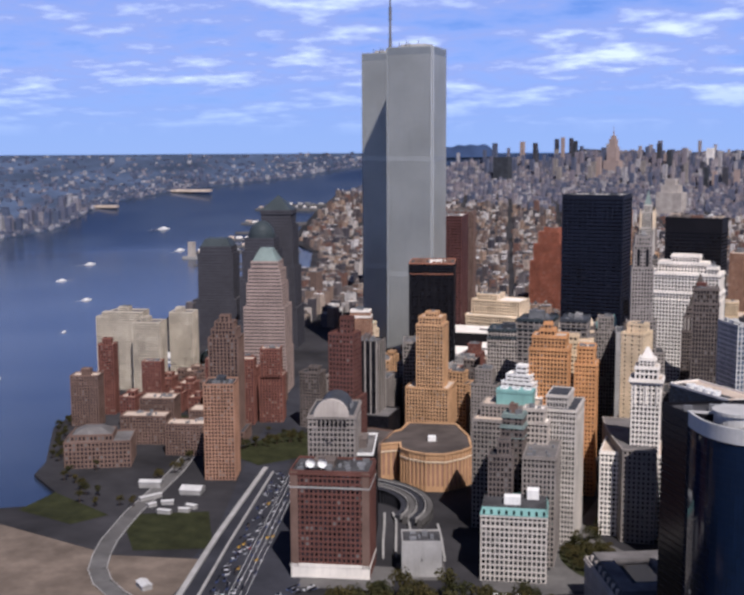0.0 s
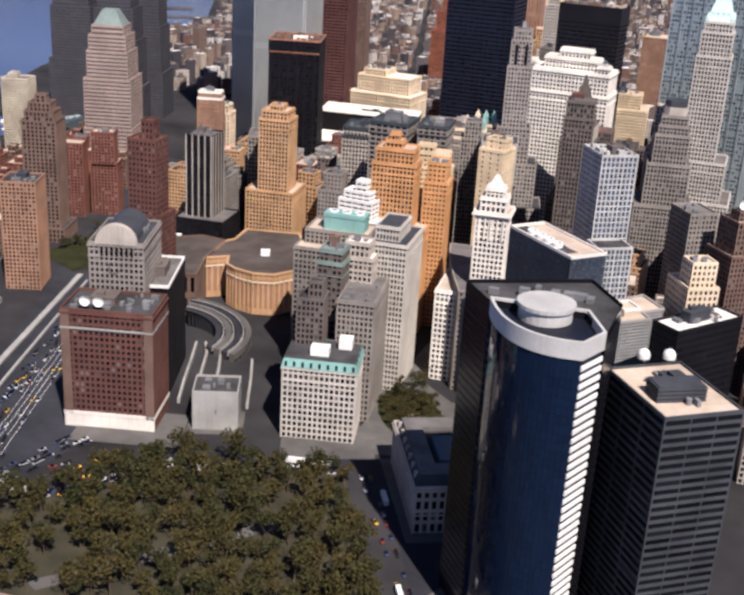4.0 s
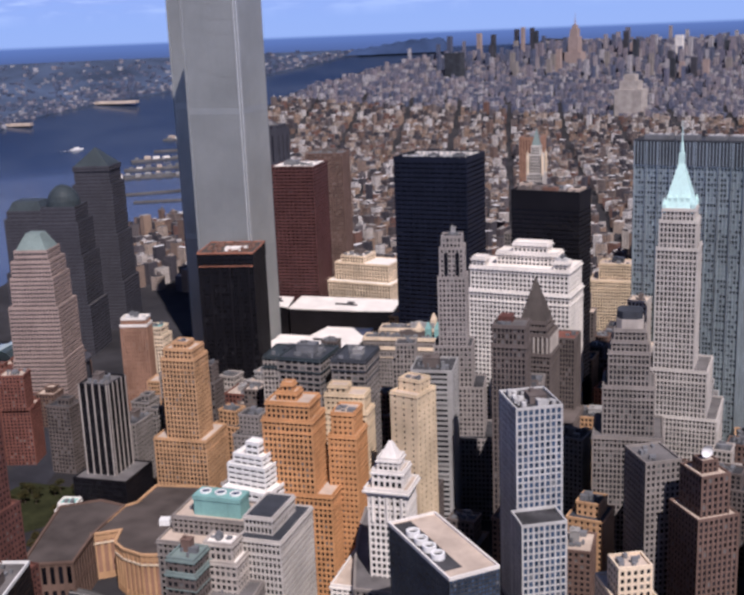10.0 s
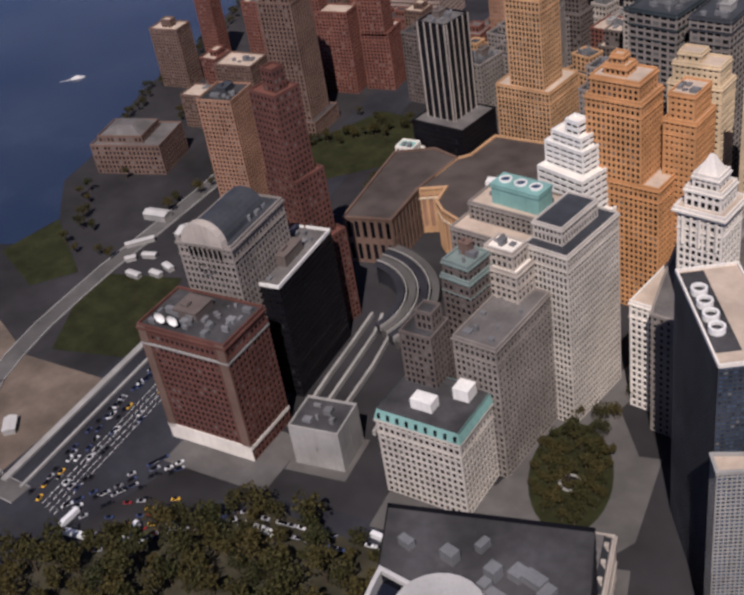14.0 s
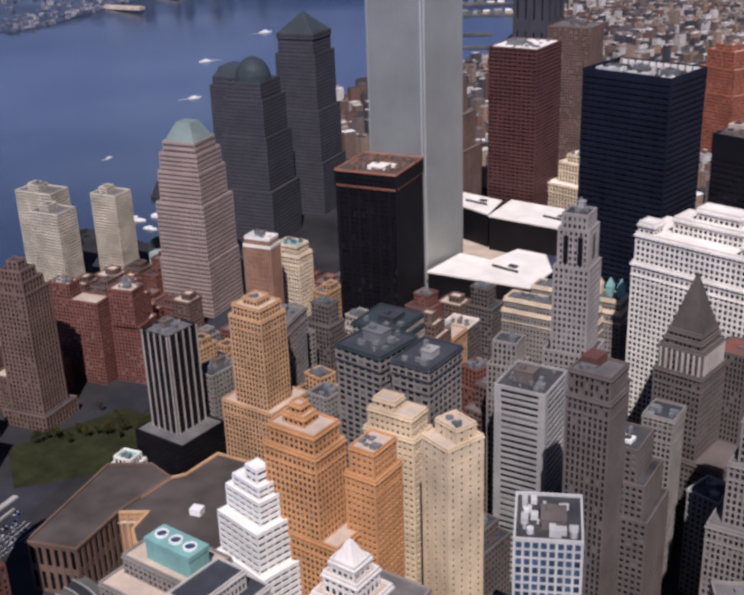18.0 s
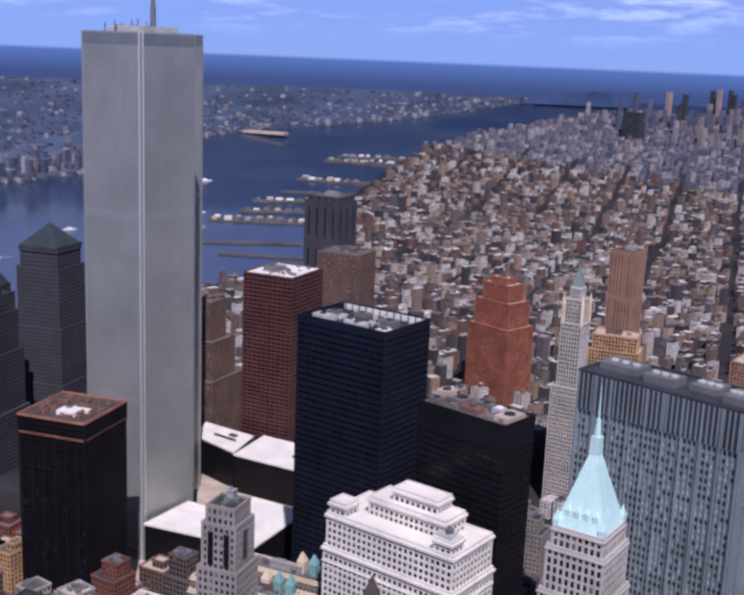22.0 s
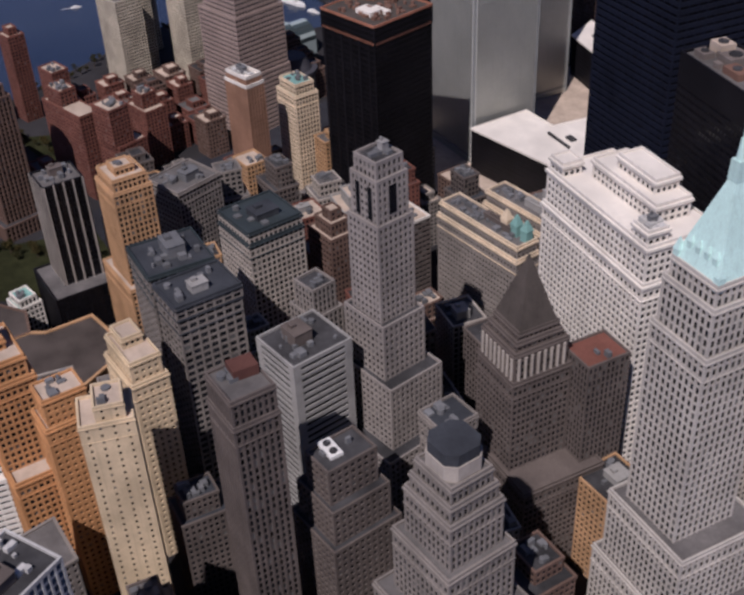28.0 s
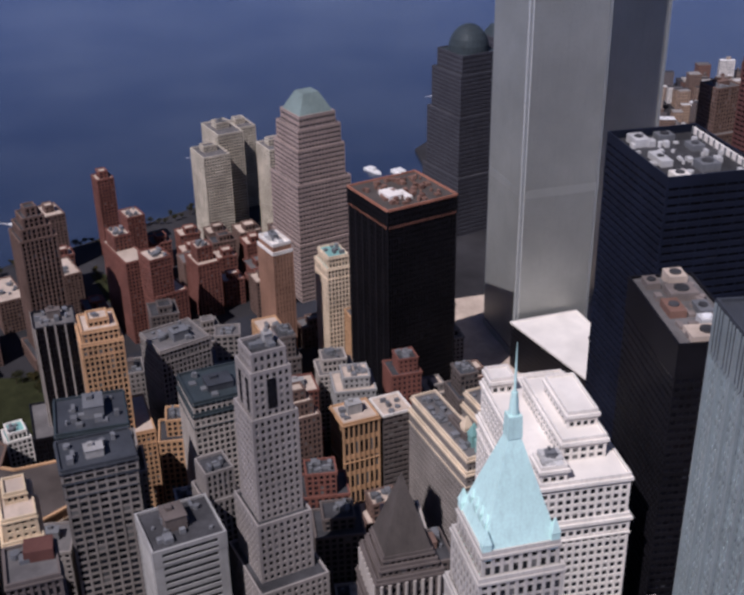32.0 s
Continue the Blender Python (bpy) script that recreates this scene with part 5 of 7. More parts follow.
for cx, cy, rot, tr, lab in (
    (-107.9, -255.2, 21.4, [(25.6, 25.6, 0.0, 50.0, 0.0, 5.9), (21.7, 17.7, 50.0, 80.0, 0.0, 0.0)], "rust-red brick apartment block with stepped wings"),
    (-144.6, -277.6, 19.5, [(51.7, 17.9, 0.0, 70.0, 0.0, 0.0), (19.9, 13.9, 70.0, 82.0, -9.9, 0.0)], "rust-red brick apartment slab above a garden court"),
    (-161.6, -216.8, 17.6, [(27.7, 19.8, 0.0, 48.0, 0.0, 0.0), (13.8, 13.8, 48.0, 60.0, 0.0, 0.0)], "rust-red brick apartment block with a low top"),
    (-293.6, -292.1, 17.9, [(17.5, 15.5, 0.0, 78.0, 0.0, 0.0), (9.7, 7.8, 78.0, 84.0, 0.0, 0.0)], "slim rust-red brick waterfront tower"),
    (-249.8, -270.0, 18.7, [(21.7, 15.8, 0.0, 58.0, 0.0, 0.0)], "rust-red brick block facing the river"),
    (-284.0, -342.1, 19.5, [(30.1, 20.1, 0.0, 54.0, 0.0, 0.0), (10.0, 8.0, 54.0, 60.0, 0.0, 0.0)], "brown brick apartment block with roof turret"),
    (-197.6, -333.4, 19.1, [(36.4, 26.3, 0.0, 36.0, 0.0, 0.0)], "brown brick apartment block with flat roof"),
    (-131.2, -336.3, 19.3, [(44.3, 26.2, 0.0, 30.0, 0.0, 0.0)], "low brown brick block with flat roof"),
    (-184.5, -377.3, 19.3, [(46.0, 22.0, 0.0, 28.0, 0.0, 0.0)], "low brown brick block by the esplanade"),
    (-123.5, -394.4, 18.9, [(39.5, 21.7, 0.0, 30.0, 0.0, 0.0)], "low brown brick block with pale trim"),
):
    tower("apartment_building", lab, "apartment block", cx, cy, rot, tr, "rust_brick" if "rust" in lab else "brown_brick", 3.0, 3.0, 0.4, 0.5, 0.4, "grid", "glass", "roof_tan", 9, plant=8, big=False, crown=0.5)
t = tower("museum_building", "low brown brick block with stepped pyramid roof", "building", -182.0, -453.5, 29.3, [(60.6, 41.1, 0.0, 24.0, 0.0, 0.0), (39.1, 29.3, 24.0, 29.0, -5.9, 0.0)], "brown_brick", 3.6, 4.0, 0.4, 0.5, 0.4, "grid", "glass", "roof_gravel", 12, plant=6, big=False)
pyramid(t, 38, 28, 29, 35, "roof_gravel", "stepped_roof", ox=-6, tip=0.4)
tower("apartment_tower", "brown brick tower with pale stone cap", "skyscraper", -40.0, -171.8, 18.2, [(24.7, 15.8, 0.0, 106.0, 0.0, 0.0), (22.7, 13.8, 106.0, 112.0, 0.0, 0.0)], "brown_panel", 2.4, 3.6, 0.3, 0.75, 0.6, "pier", "glass", "roof_white", 18, plant=12, crown_mat="white_stone", plant_mat="machine_light", parapet=2)
tower("office_building", "cream terracotta building with green copper gabled roof", "building", -53.0, -127.9, 10.1, [(25.6, 19.7, 0.0, 84.0, 0.0, 0.0), (21.6, 15.7, 84.0, 92.0, 0.0, 0.0)], "cream_stone", 2.6, 3.6, 0.45, 0.6, 0.5, "pier", "glass", "copper_green", 18, crown=0.8, plant=6, big=False)
tower("office_building", "tan brick mid-rise with small roof blocks", "building", -8.9, -184.0, 10.1, [(19.7, 17.7, 0.0, 62.0, 0.0, 0.0)], "tan_brick", 2.8, 3.5, 0.45, 0.55, 0.4, "grid", "glass", "roof_tan", 9, plant=6, big=False)
tower("office_building", "cream terracotta office slab with deep pilasters", "building", 58.1, -249.3, 22.0, [(29.4, 33.4, 0.0, 98.7, 0.0, 0.0)], "grey_stone", 2.8, 3.6, 0.5, 0.6, 0.4, "grid", "glass", "roof_gravel", 27, plant=16, crown=0.8)
t = tower("office_building", "grey stone block with dark green hipped roof", "building", 145.3, -231.7, 10.5, [(33.3, 35.3, 0.0, 107.0, 0.0, 0.0), (32.4, 34.3, 107.0, 114.0, 0.0, 0.0)], "limestone", 3.0, 3.7, 0.5, 0.6, 0.5, "grid", "glass", "dull_copper", 48, crown=1.0, plant=6, crown_mat="dull_copper")
tower("office_building", "brown brick setback tower with ragged stepped crown", "building", 142.2, -187.3, 11.0, [(23.4, 19.5, 0.0, 88.0, 0.0, 0.0), (16.5, 13.6, 88.0, 96.0, 0.0, 0.0), (8.8, 7.8, 96.0, 102.0, 0.0, 0.0)], "brown_brick", 2.8, 3.6, 0.4, 0.5, 0.4, "grid", "glass", "roof_tan", 21, plant=4, big=False)
tower("office_building", "tan stone bank with a tall pilastered front", "building", 127.8, -151.5, 9.7, [(21.4, 23.3, 0.0, 71.0, 0.0, 0.0)], "tan_brick", 3.2, 12.0, 0.5, 0.72, 0.7, "pier", "glass", "roof_tan", 12, plant=8, crown=0.9)
tower("office_building", "dark stone block with roof terrace rim", "building", 122.6, -128.2, 9.9, [(21.4, 19.4, 0.0, 69.0, 0.0, 0.0)], "dark_stone", 3.0, 3.6, 0.9, 0.45, 0.4, "band", "glass", "roof_tan", 9, plant=5, big=False, crown_mat="white_stone")
tower("office_building", "grey stone corner block with a dark flat roof and cornice", "building", 331.0, -216.7, 8.7, [(16.6, 18.5, 0.0, 99.0, 0.0, 0.0), (17.5, 19.5, 99.0, 105.0, 0.0, 0.0)], "grey_stone", 2.7, 3.6, 0.5, 0.56, 0.5, "grid", "glass", "slate", 24, plant=7, big=False, crown=0.7)
for k, (gx, gy) in enumerate(((191.8, -81.2), (189.5, -111.4))):
    t = tower("office_building", "ornate gothic stone block with crowded green-trimmed roof", "building", gx, gy, 10.6, [(68, 17, 0, 88, 0, 0), (66, 15, 88, 96, 0, 0)], "grey_stone", 2.6, 3.7, 0.5, 0.55, 0.6, "band", "glass", "roof_gravel", 120 if k else 0, crown=1.2, plant=30, plant_mat="machine", crown_mat="cream_stone")
    for x in (14, 22, 30):
        s = Shape()
        s.prism(rect(5, 5, x, 2), 96, 103)
        s.prism(rect(5.6, 5.6, x, 2), 103, 109, scale=0.15)
        part("gable", s, M["copper_green" if x > 20 else "cream_stone"], t)

# ---- towards the eastern streets ----
t = tower("office_tower", "pale steel and glass tower with white pilasters", "skyscraper", 382.7, -407.0, -56.5, [(65.1, 35.4, 0.0, 42.0, 13.0, 0.0), (18.6, 24.2, 42.0, 103.0, 24.6, -3.7), (30.7, 25.1, 42.0, 159.0, 0.0, 0.0)], "machine_light", 2.9, 3.7, 0.70, 0.74, 0.5, "pier", "glass_sky", "roof_tar", 78, plant=24, plant_mat="machine_light")
t = tower("office_building", "blue-grey glass slab office block on a broad podium", "building", 375.6, -526.5, -42.7, [(59.5, 24.0, 0.0, 131.0, 0.0, 0.0)], "slate", 1.7, 1.9, 0.74, 0.64, 0.3, "grid", "glass_sky", "roof_tan", 48, plant=0, crown_mat="white_stone")
for k in range(4):
    f = new("cooling_fan", None)
    x, y = -14 + k * 8, -7
    c_, s_ = math.cos(radians(-42.7)), math.sin(radians(-42.7))
    f.matrix_world = pose(375.6 + c_ * x - s_ * y, -526.5 + s_ * x + c_ * y, 131.1, 0, 0, -42.7)
    tagged(f, "round white rooftop cooling fan with dark throat", "roof plant", "slab roof fans")
    s = Shape()
    a_, b_ = circle(3.1, 18), circle(2.2, 18)
    for i in range(18):
        j = (i + 1) % 18
        s.quad((*a_[i], 0), (*a_[j], 0), (*a_[j], 2.6), (*a_[i], 2.6))
        s.quad((*a_[i], 2.6), (*a_[j], 2.6), (*b_[j], 2.6), (*b_[i], 2.6))
        s.quad((*b_[j], 1.2), (*b_[i], 1.2), (*b_[i], 2.6), (*b_[j], 2.6))
    shroud = part("shroud", s, M["white_paint"], f)
    s = Shape()
    s.quad(*[(x_, y_, 1.3) for x_, y_ in circle(2.2, 18)])
    part("fan", s, M["roof_tar"], shroud)
s = Shape()
s.box(-28, 22, -11.5, -1.6, 131.05, 131.09)
part("plant_deck", s, M["roof_tar"], t)
tower("office_building", "black tower with dark slate bands and a pale roof terrace", "building", 459.0, -696.1, -52.2, [(46.2, 35.4, 0.0, 130.0, 0.0, 0.0)], "slate", 13, 3.8, 0.96, 0.62, 0.5, "band", "glass_black", "roof_tan", 90, plant=8, parapet=1.0)
tower("office_building", "black glass slab with pale roof machinery", "building", 459.6, -562.2, -36.6, [(17.7, 48.5, 0.0, 112.0, 0.0, 0.0)], "black_metal", 2.0, 3.8, 0.7, 0.6, 0.3, "pier", "glass_black", "roof_white", 12, plant=12)
tower("office_building", "white narrow setback block with blank side wall", "building", 451.5, -502.5, -58.5, [(26.4, 18.9, 0.0, 112.0, 0.0, 0.0), (13.2, 15.1, 112.0, 126.0, 3.8, 0.0)], "cream_stone", 3.0, 3.6, 0.4, 0.5, 0.4, "grid", "glass", "roof_tan", 18, plant=5, big=False)
tower("office_tower", "brown brick tower with corner pavilions", "skyscraper", 469.0, -375.7, -50.5, [(28.7, 24.8, 0.0, 96.0, 0.0, 0.0), (21.0, 17.2, 96.0, 118.0, 0.0, 0.0), (9.6, 9.6, 118.0, 124.0, 0.0, 0.0)], "brown_brick", 3.0, 3.6, 0.4, 0.55, 0.5, "pier", "glass", "roof_tan", 18, plant=4, big=False)
tower("office_building", "grey-green panel office block", "building", 438.0, -352.5, -54.7, [(27.0, 21.2, 0.0, 114.0, 0.0, 0.0)], "grey_stone", 3.0, 3.6, 0.4, 0.5, 0.4, "grid", "glass", "roof_gravel", 9, plant=6, big=False)

# the curved blue glass tower
t = new("glass_tower", None)
t.matrix_world = pose(401.5, -695.6, 0)
tagged(t, "curved navy mirror-glass tower with dark rear block and roof ring", "skyscraper")
FOOT.append((371, -758, 36, 40, 0))
arc = []
for k in range(25):
    f = k / 24
    a, b, c = (-19.0, -8.0), (-4.5, -45.0), (24.5, -37.0)
    arc.append(tuple((1 - f) ** 2 * a[i] + 2 * f * (1 - f) * b[i] + f * f * c[i] for i in (0, 1)))
arc = arc + [(30.0, -23.0)]
s = Shape()
s.prism(arc + [(20.0, -3.0)], 0, 154.5)
part("core", s, M["navy_metal"], t)
rear = [(-35.0, 10.0), (-19.6, -9.0), (19.0, -4.0), (31.0, -22.5), (31.5, 13.0), (14.5, 38.0)]
s = Shape()
s.prism(rear, 0, 157.5, top=False)
part("rear_block", s, M["glass_black"], t, "dark glass rear block")
s = Shape()
for z in np.arange(4, 156, 3.9):
    cornice(s, rear, z, 0.35, 0.14)
part("floor_line", s, M["black_metal"], t, kind="stuff")
s = Shape()
s.quad(*[(x, y, 155.6) for x, y in rear])
part("roof", s, M["roof_tar"], t)
s = Shape()
for z in np.arange(2, 151, 3.9):
    for p, q in zip(arc[:24], arc[1:25]):
        dx, dy = q[0] - p[0], q[1] - p[1]
        ln = math.hypot(dx, dy)
        o = (dy / ln * 0.15, -dx / ln * 0.15)
        s.quad((p[0] + o[0] + dx * 0.02, p[1] + o[1], z), (q[0] + o[0] - dx * 0.02, q[1] + o[1], z), (q[0] + o[0] - dx * 0.02, q[1] + o[1], z + 3.75), (p[0] + o[0] + dx * 0.02, p[1] + o[1], z + 3.75))
part("curtain_wall", s, M["glass_blue"], t, kind="stuff")
for z in np.arange(6, 150, 3.9):
    s = Shape()
    p, q = arc[24], arc[25]
    ln = math.hypot(q[0] - p[0], q[1] - p[1])
    nrm = ((q[1] - p[1]) / ln, -(q[0] - p[0]) / ln)
    s.slab(p, q, nrm, z, z + 1.9, 0.0, 0.6)
    part("balcony_slab", s, M["white_paint"], t)
    s = Shape()
    s.box(arc[0][0] - 0.7, arc[0][0] + 0.7, arc[0][1] - 0.9, arc[0][1] + 0.5, z, z + 1.5, bottom=True)
    part("edge_panel", s, M["machine_light"], t)
s = Shape()
cornice(s, arc + [(20.0, -3.0)], 151, 7.5, 0.7)
part("roof_ring", s, M["machine_light"], t, "pale metal roof ring")
s = Shape()
s.prism(circle(11, 24, 4, -10), 154.6, 160)
s.prism(circle(12, 24, 4, -10), 160, 161.6)
part("roof_drum", s, M["machine_light"], t, "pale round plant drum")
rng = random.Random(31)
for k in range(10):
    s = Shape()
    x, y = rng.uniform(-22, 20), rng.uniform(2, 16)
    s.box(x - rng.uniform(1, 3), x + rng.uniform(1, 3), y - rng.uniform(1, 2.5), y + rng.uniform(1, 2.5), 155.6, 155.6 + rng.uniform(2, 5))
    part("roof_plant", s, M["machine"], t)

# roof of the dark block beside it
for x, y in ((443.3, -668.8), (453.6, -664.1)):
    s = Shape()
    for k in range(5):
        a0, a1 = radians(18 * k), radians(18 * (k + 1))
        s.prism(circle(2.8 * math.cos(a0), 16), 1.4 + 2.8 * math.sin(a0), 1.4 + 2.8 * math.sin(a1), top=k == 4, scale=math.cos(a1) / math.cos(a0) if k < 4 else 0.05)
    s.prism(circle(2.8, 16), 0, 1.4, top=False)
    d = new("radome", s.mesh("radome", M["white_paint"]))
    d.matrix_world = pose(x, y, 130.1)
    tagged(d, "round white radome on the dark tower roof", "radome", "roof radomes")
d = new("cooling_plant", None)
d.matrix_world = pose(460.3, -702.0, 130.1, 0, 0, 31.6)
tagged(d, "dark ribbed cooling plant on the pale roof terrace", "roof plant")
for k in range(4):
    s = Shape()
    s.box(-10.5, 10.5, -5.5, 5.5, k * 1.7, k * 1.7 + 1.2, bottom=True)
    s.box(-9.8, 9.8, -4.9, 4.9, k * 1.7 + 1.2, k * 1.7 + 1.7)
    part("louvre_tier", s, M["slate"], d)

d = new("satellite_dish", None)
d.matrix_world = pose(468.9, -375.2, 124.1, 0, 0, 35)
tagged(d, "large white satellite dish on the brown tower roof", "dish", "roof dishes")
s = Shape()
for k in range(4):
    r0, r1 = 3.4 * (1 - k / 4), 3.4 * (1 - (k + 1) / 4)
    ring0, ring1 = circle(r0, 16), circle(r1, 16)
    for a in range(16):
        b = (a + 1) % 16
        y0, y1 = -0.15 * r0 ** 2, -0.15 * r1 ** 2
        s.quad((ring0[a][0], y0, ring0[a][1] + 4.4), (ring0[b][0], y0, ring0[b][1] + 4.4), (ring1[b][0], y1, ring1[b][1] + 4.4), (ring1[a][0], y1, ring1[a][1] + 4.4))
part("bowl", s, M["white_paint"], d)
s = Shape()
s.prism(circle(0.4, 8, 0, 0.6), 0, 4.2)
part("stand", s, M["machine"], d)

# the curved grey block along the avenue
ring_block("office_building", "curved grey stone office block following the avenue", "building", [(274.5, -384.2), (279.9, -403.9), (286.6, -424.0), (297.3, -451.0), (307.9, -475.2), (331.6, -472.4), (322.2, -443.3), (310.7, -412.6), (302.0, -380.7)], 70.0, "grey_stone", 3.2, 3.7, 0.42, 0.55, 0.5, "band", "glass", "roof_gravel")
# the stepped wing below the fan-roofed slab
ring_block("office_building", "blue-grey latticed office wing with an L-shaped pale pink roof", "building", [(392.1, -562.0), (398.4, -568.3), (433.4, -535.5), (427.7, -527.3), (438.4, -515.7), (424.7, -499.2), (405.1, -524.2), (411.3, -546.6)], 97.0, "concrete", 1.7, 1.9, 0.72, 0.62, 0.3, "grid", "glass_sky", "roof_tan")
d = new("lift_house", None)
d.matrix_world = pose(419.4, -530.5, 97.1, 0, 0, -48)
tagged(d, "pale rooftop room with a sunken top", "roof plant")
s = Shape()
s.box(-6.5, 6.5, -5.5, 5.5, 0, 3.6)
part("room", s, M["roof_tan"], d)
s = Shape()
cornice(s, rect(13, 11), 3.2, 1.4, 0.2, 0.8)
part("rim", s, M["white_paint"], d)

# ---- custom house, tunnel block, garage ----
t = tower("custom_house", "low grey stone palace with mansard edges and light court", "building", 345.3, -606.3, 28.2, [(50.8, 73.1, 0.0, 27.0, 0.0, 0.0)], "limestone", 4.2, 7.0, 0.45, 0.6, 0.9, "pier", "glass", "roof_gravel", 30, crown=1.3, plant=0)
s = Shape()
s.prism(rect(48, 70), 27.1, 32.5, top=False, scale=0.9)
part("mansard_roof", s, M["slate"], t, "dark slate mansard")
s = Shape()
a_, b_ = rect(43.4, 63.2), rect(24, 40)
for k in range(4):
    j = (k + 1) % 4
    s.quad((*a_[k], 32.4), (*a_[j], 32.4), (*b_[j], 32.4), (*b_[k], 32.4))
    s.quad((*b_[k], 32.4), (*b_[j], 32.4), (*b_[j], 27.2), (*b_[k], 27.2))
part("roof_deck", s, M["roof_gravel"], t)
s = Shape()
s.prism(rect(20, 34), 27.2, 30.5, scale=0.8)
part("skylight", s, M["glass_silver"], t, "oval rotunda skylight")
for k in range(7):
    for sx in (-1, 1):
        s = Shape()
        s.box(sx * 22.8 - 1.2, sx * 22.8 + 1.2, -27 + k * 9, -25 + k * 9, 28, 31.4)
        part("dormer", s, M["limestone"], t)
t = tower("tunnel_vent_block", "pale stone vent building with a dark low roof", "building", 191.7, -585.6, 23.1, [(27.4, 23.4, 0.0, 24.6, 0.0, 0.0)], "concrete", 30, 24, 0.02, 0.1, 0.3, "grid", "glass", "roof_tar", 0, plant=6, big=False)
ring_block("parking_garage", "wide brown parking garage with closed walls and dark roof", "garage", [(68.3, -456.8), (96.4, -442.9), (83.5, -405.5), (77.2, -362.5), (55.2, -360.4), (34.9, -378.3)], 33.0, "garage_wall", 5.0, 16.0, 0.38, 0.82, 0.7, "pier", "glass_black", "garage_roof")
# gold sunlight is put into the wall colours of this brown garage's rounded end
front = ring_block("garage_building", "garage end with a faceted round front, coloured gold as if sunlit", "building", [(84.0, -405.2), (98.0, -393.5), (105.5, -410.5), (116.0, -416.5), (132.0, -419.5), (147.0, -414.5), (156.5, -399.0), (160.4, -385.0), (147.1, -352.6), (121.1, -314.0), (79.0, -324.8), (82.7, -353.5), (77.9, -362.5)], 32.6, "tan_brick", 4.2, 30.0, 0.42, 0.8, 0.9, "pier", "brown_panel", "garage_roof")
s = Shape()
cornice(s, [(x - front.matrix_world.translation.x, y - front.matrix_world.translation.y) for x, y in ((84.0, -405.2), (98.0, -393.5), (105.5, -410.5), (116.0, -416.5), (132.0, -419.5), (147.0, -414.5), (156.5, -399.0), (160.4, -385.0), (147.1, -352.6), (121.1, -314.0), (79.0, -324.8), (82.7, -353.5), (77.9, -362.5))], 25.5, 1.2, 1.1)
part("string_course", s, M["cream_stone"], front)
s = Shape()
s.box(-3.5, 3.5, -3, 3, 0, 4.2)
d = new("roof_hut", s.mesh("roof_hut", M["white_paint"]))
d.matrix_world = pose(121.0, -376.0, 32.66, 0, 0, 22)
tagged(d, "small white hut on the dark garage roof", "roof plant")
ramps = new("curved_ramp", None)
ramps.matrix_world = pose(108.0, -494.0, 0)
tagged(ramps, "curved concrete garage ramps with dark lanes", "ramp")
for k, r in enumerate((29, 36, 43, 50)):
    s = Shape()
    a0, b0 = circle(r, 22, 0, 0, -12, 106), circle(r + 4.6, 22, 0, 0, -12, 106)
    for i in range(21):
        h0, h1 = 6 + i * 0.35, 6 + (i + 1) * 0.35
        s.quad((*a0[i], h0), (*b0[i], h0), (*b0[i + 1], h1), (*a0[i + 1], h1))
        s.quad((*b0[i], h0 - 4), (*b0[i + 1], h1 - 4), (*b0[i + 1], h1 + 1), (*b0[i], h0 + 1))
        s.quad((*a0[i], 0), (*b0[i], 0), (*b0[i], h0), (*a0[i], h0))
    part("lane", s, M["pavement" if k % 2 else "asphalt"], ramps)
for r in (34.4, 41.4, 48.4):
    s = Shape()
    for (xa, ya), (xb, yb), i in zip(circle(r, 22, 0, 0, -12, 106), circle(r + 0.6, 22, 0, 0, -12, 106), range(22)):
        low, high = 3 + i * 0.35, 7 + i * 0.35
        s.v += [(xa, ya, low), (xa, ya, high), (xb, yb, high), (xb, yb, low)]
    for i in range(0, 84, 4):
        s.f += [(i + j, i + (j + 1) % 4, i + 4 + (j + 1) % 4, i + 4 + j) for j in range(4)]
    s.f += [(3, 2, 1, 0), (84, 85, 86, 87)]
    part("barrier", s, M["concrete"], ramps)
tower("pavilion_block", "pale mansarded small block with roof dormers", "building", 25.3, -357.4, 16.6, [(17.8, 15.8, 0.0, 22.0, 0.0, 0.0), (13.8, 11.8, 22.0, 27.0, 0.0, 0.0)], "white_stone", 3.0, 3.6, 0.5, 0.6, 0.4, "grid", "glass", "copper_green", 6, plant=4, big=False)

# ---- north of the towers ----
tower("federal_building", "wide cream stone federal block with stepped pavilions", "building", -21.7, 293.9, -4.2, [(92.1, 57.6, 0.0, 44.0, 0.0, 0.0), (76.7, 42.2, 44.0, 66.0, 0.0, 3.8), (32.6, 32.6, 66.0, 74.0, -15.3, 3.8)], "cream_stone", 4.0, 4.4, 0.4, 0.7, 0.8, "pier", "glass", "roof_white", 0, plant=20, crown=1.0)
tower("telephone_building", "brown brick setback tower beside the river", "skyscraper", -184.7, 248.0, 9.3, [(47.9, 57.5, 0.0, 70.0, 0.0, 0.0), (38.3, 42.1, 70.0, 110.0, 0.0, 0.0), (24.9, 26.8, 110.0, 150.0, 0.0, 0.0)], "brown_brick", 3.0, 3.8, 0.4, 0.6, 0.6, "pier", "glass", "roof_gravel", 0, plant=8)
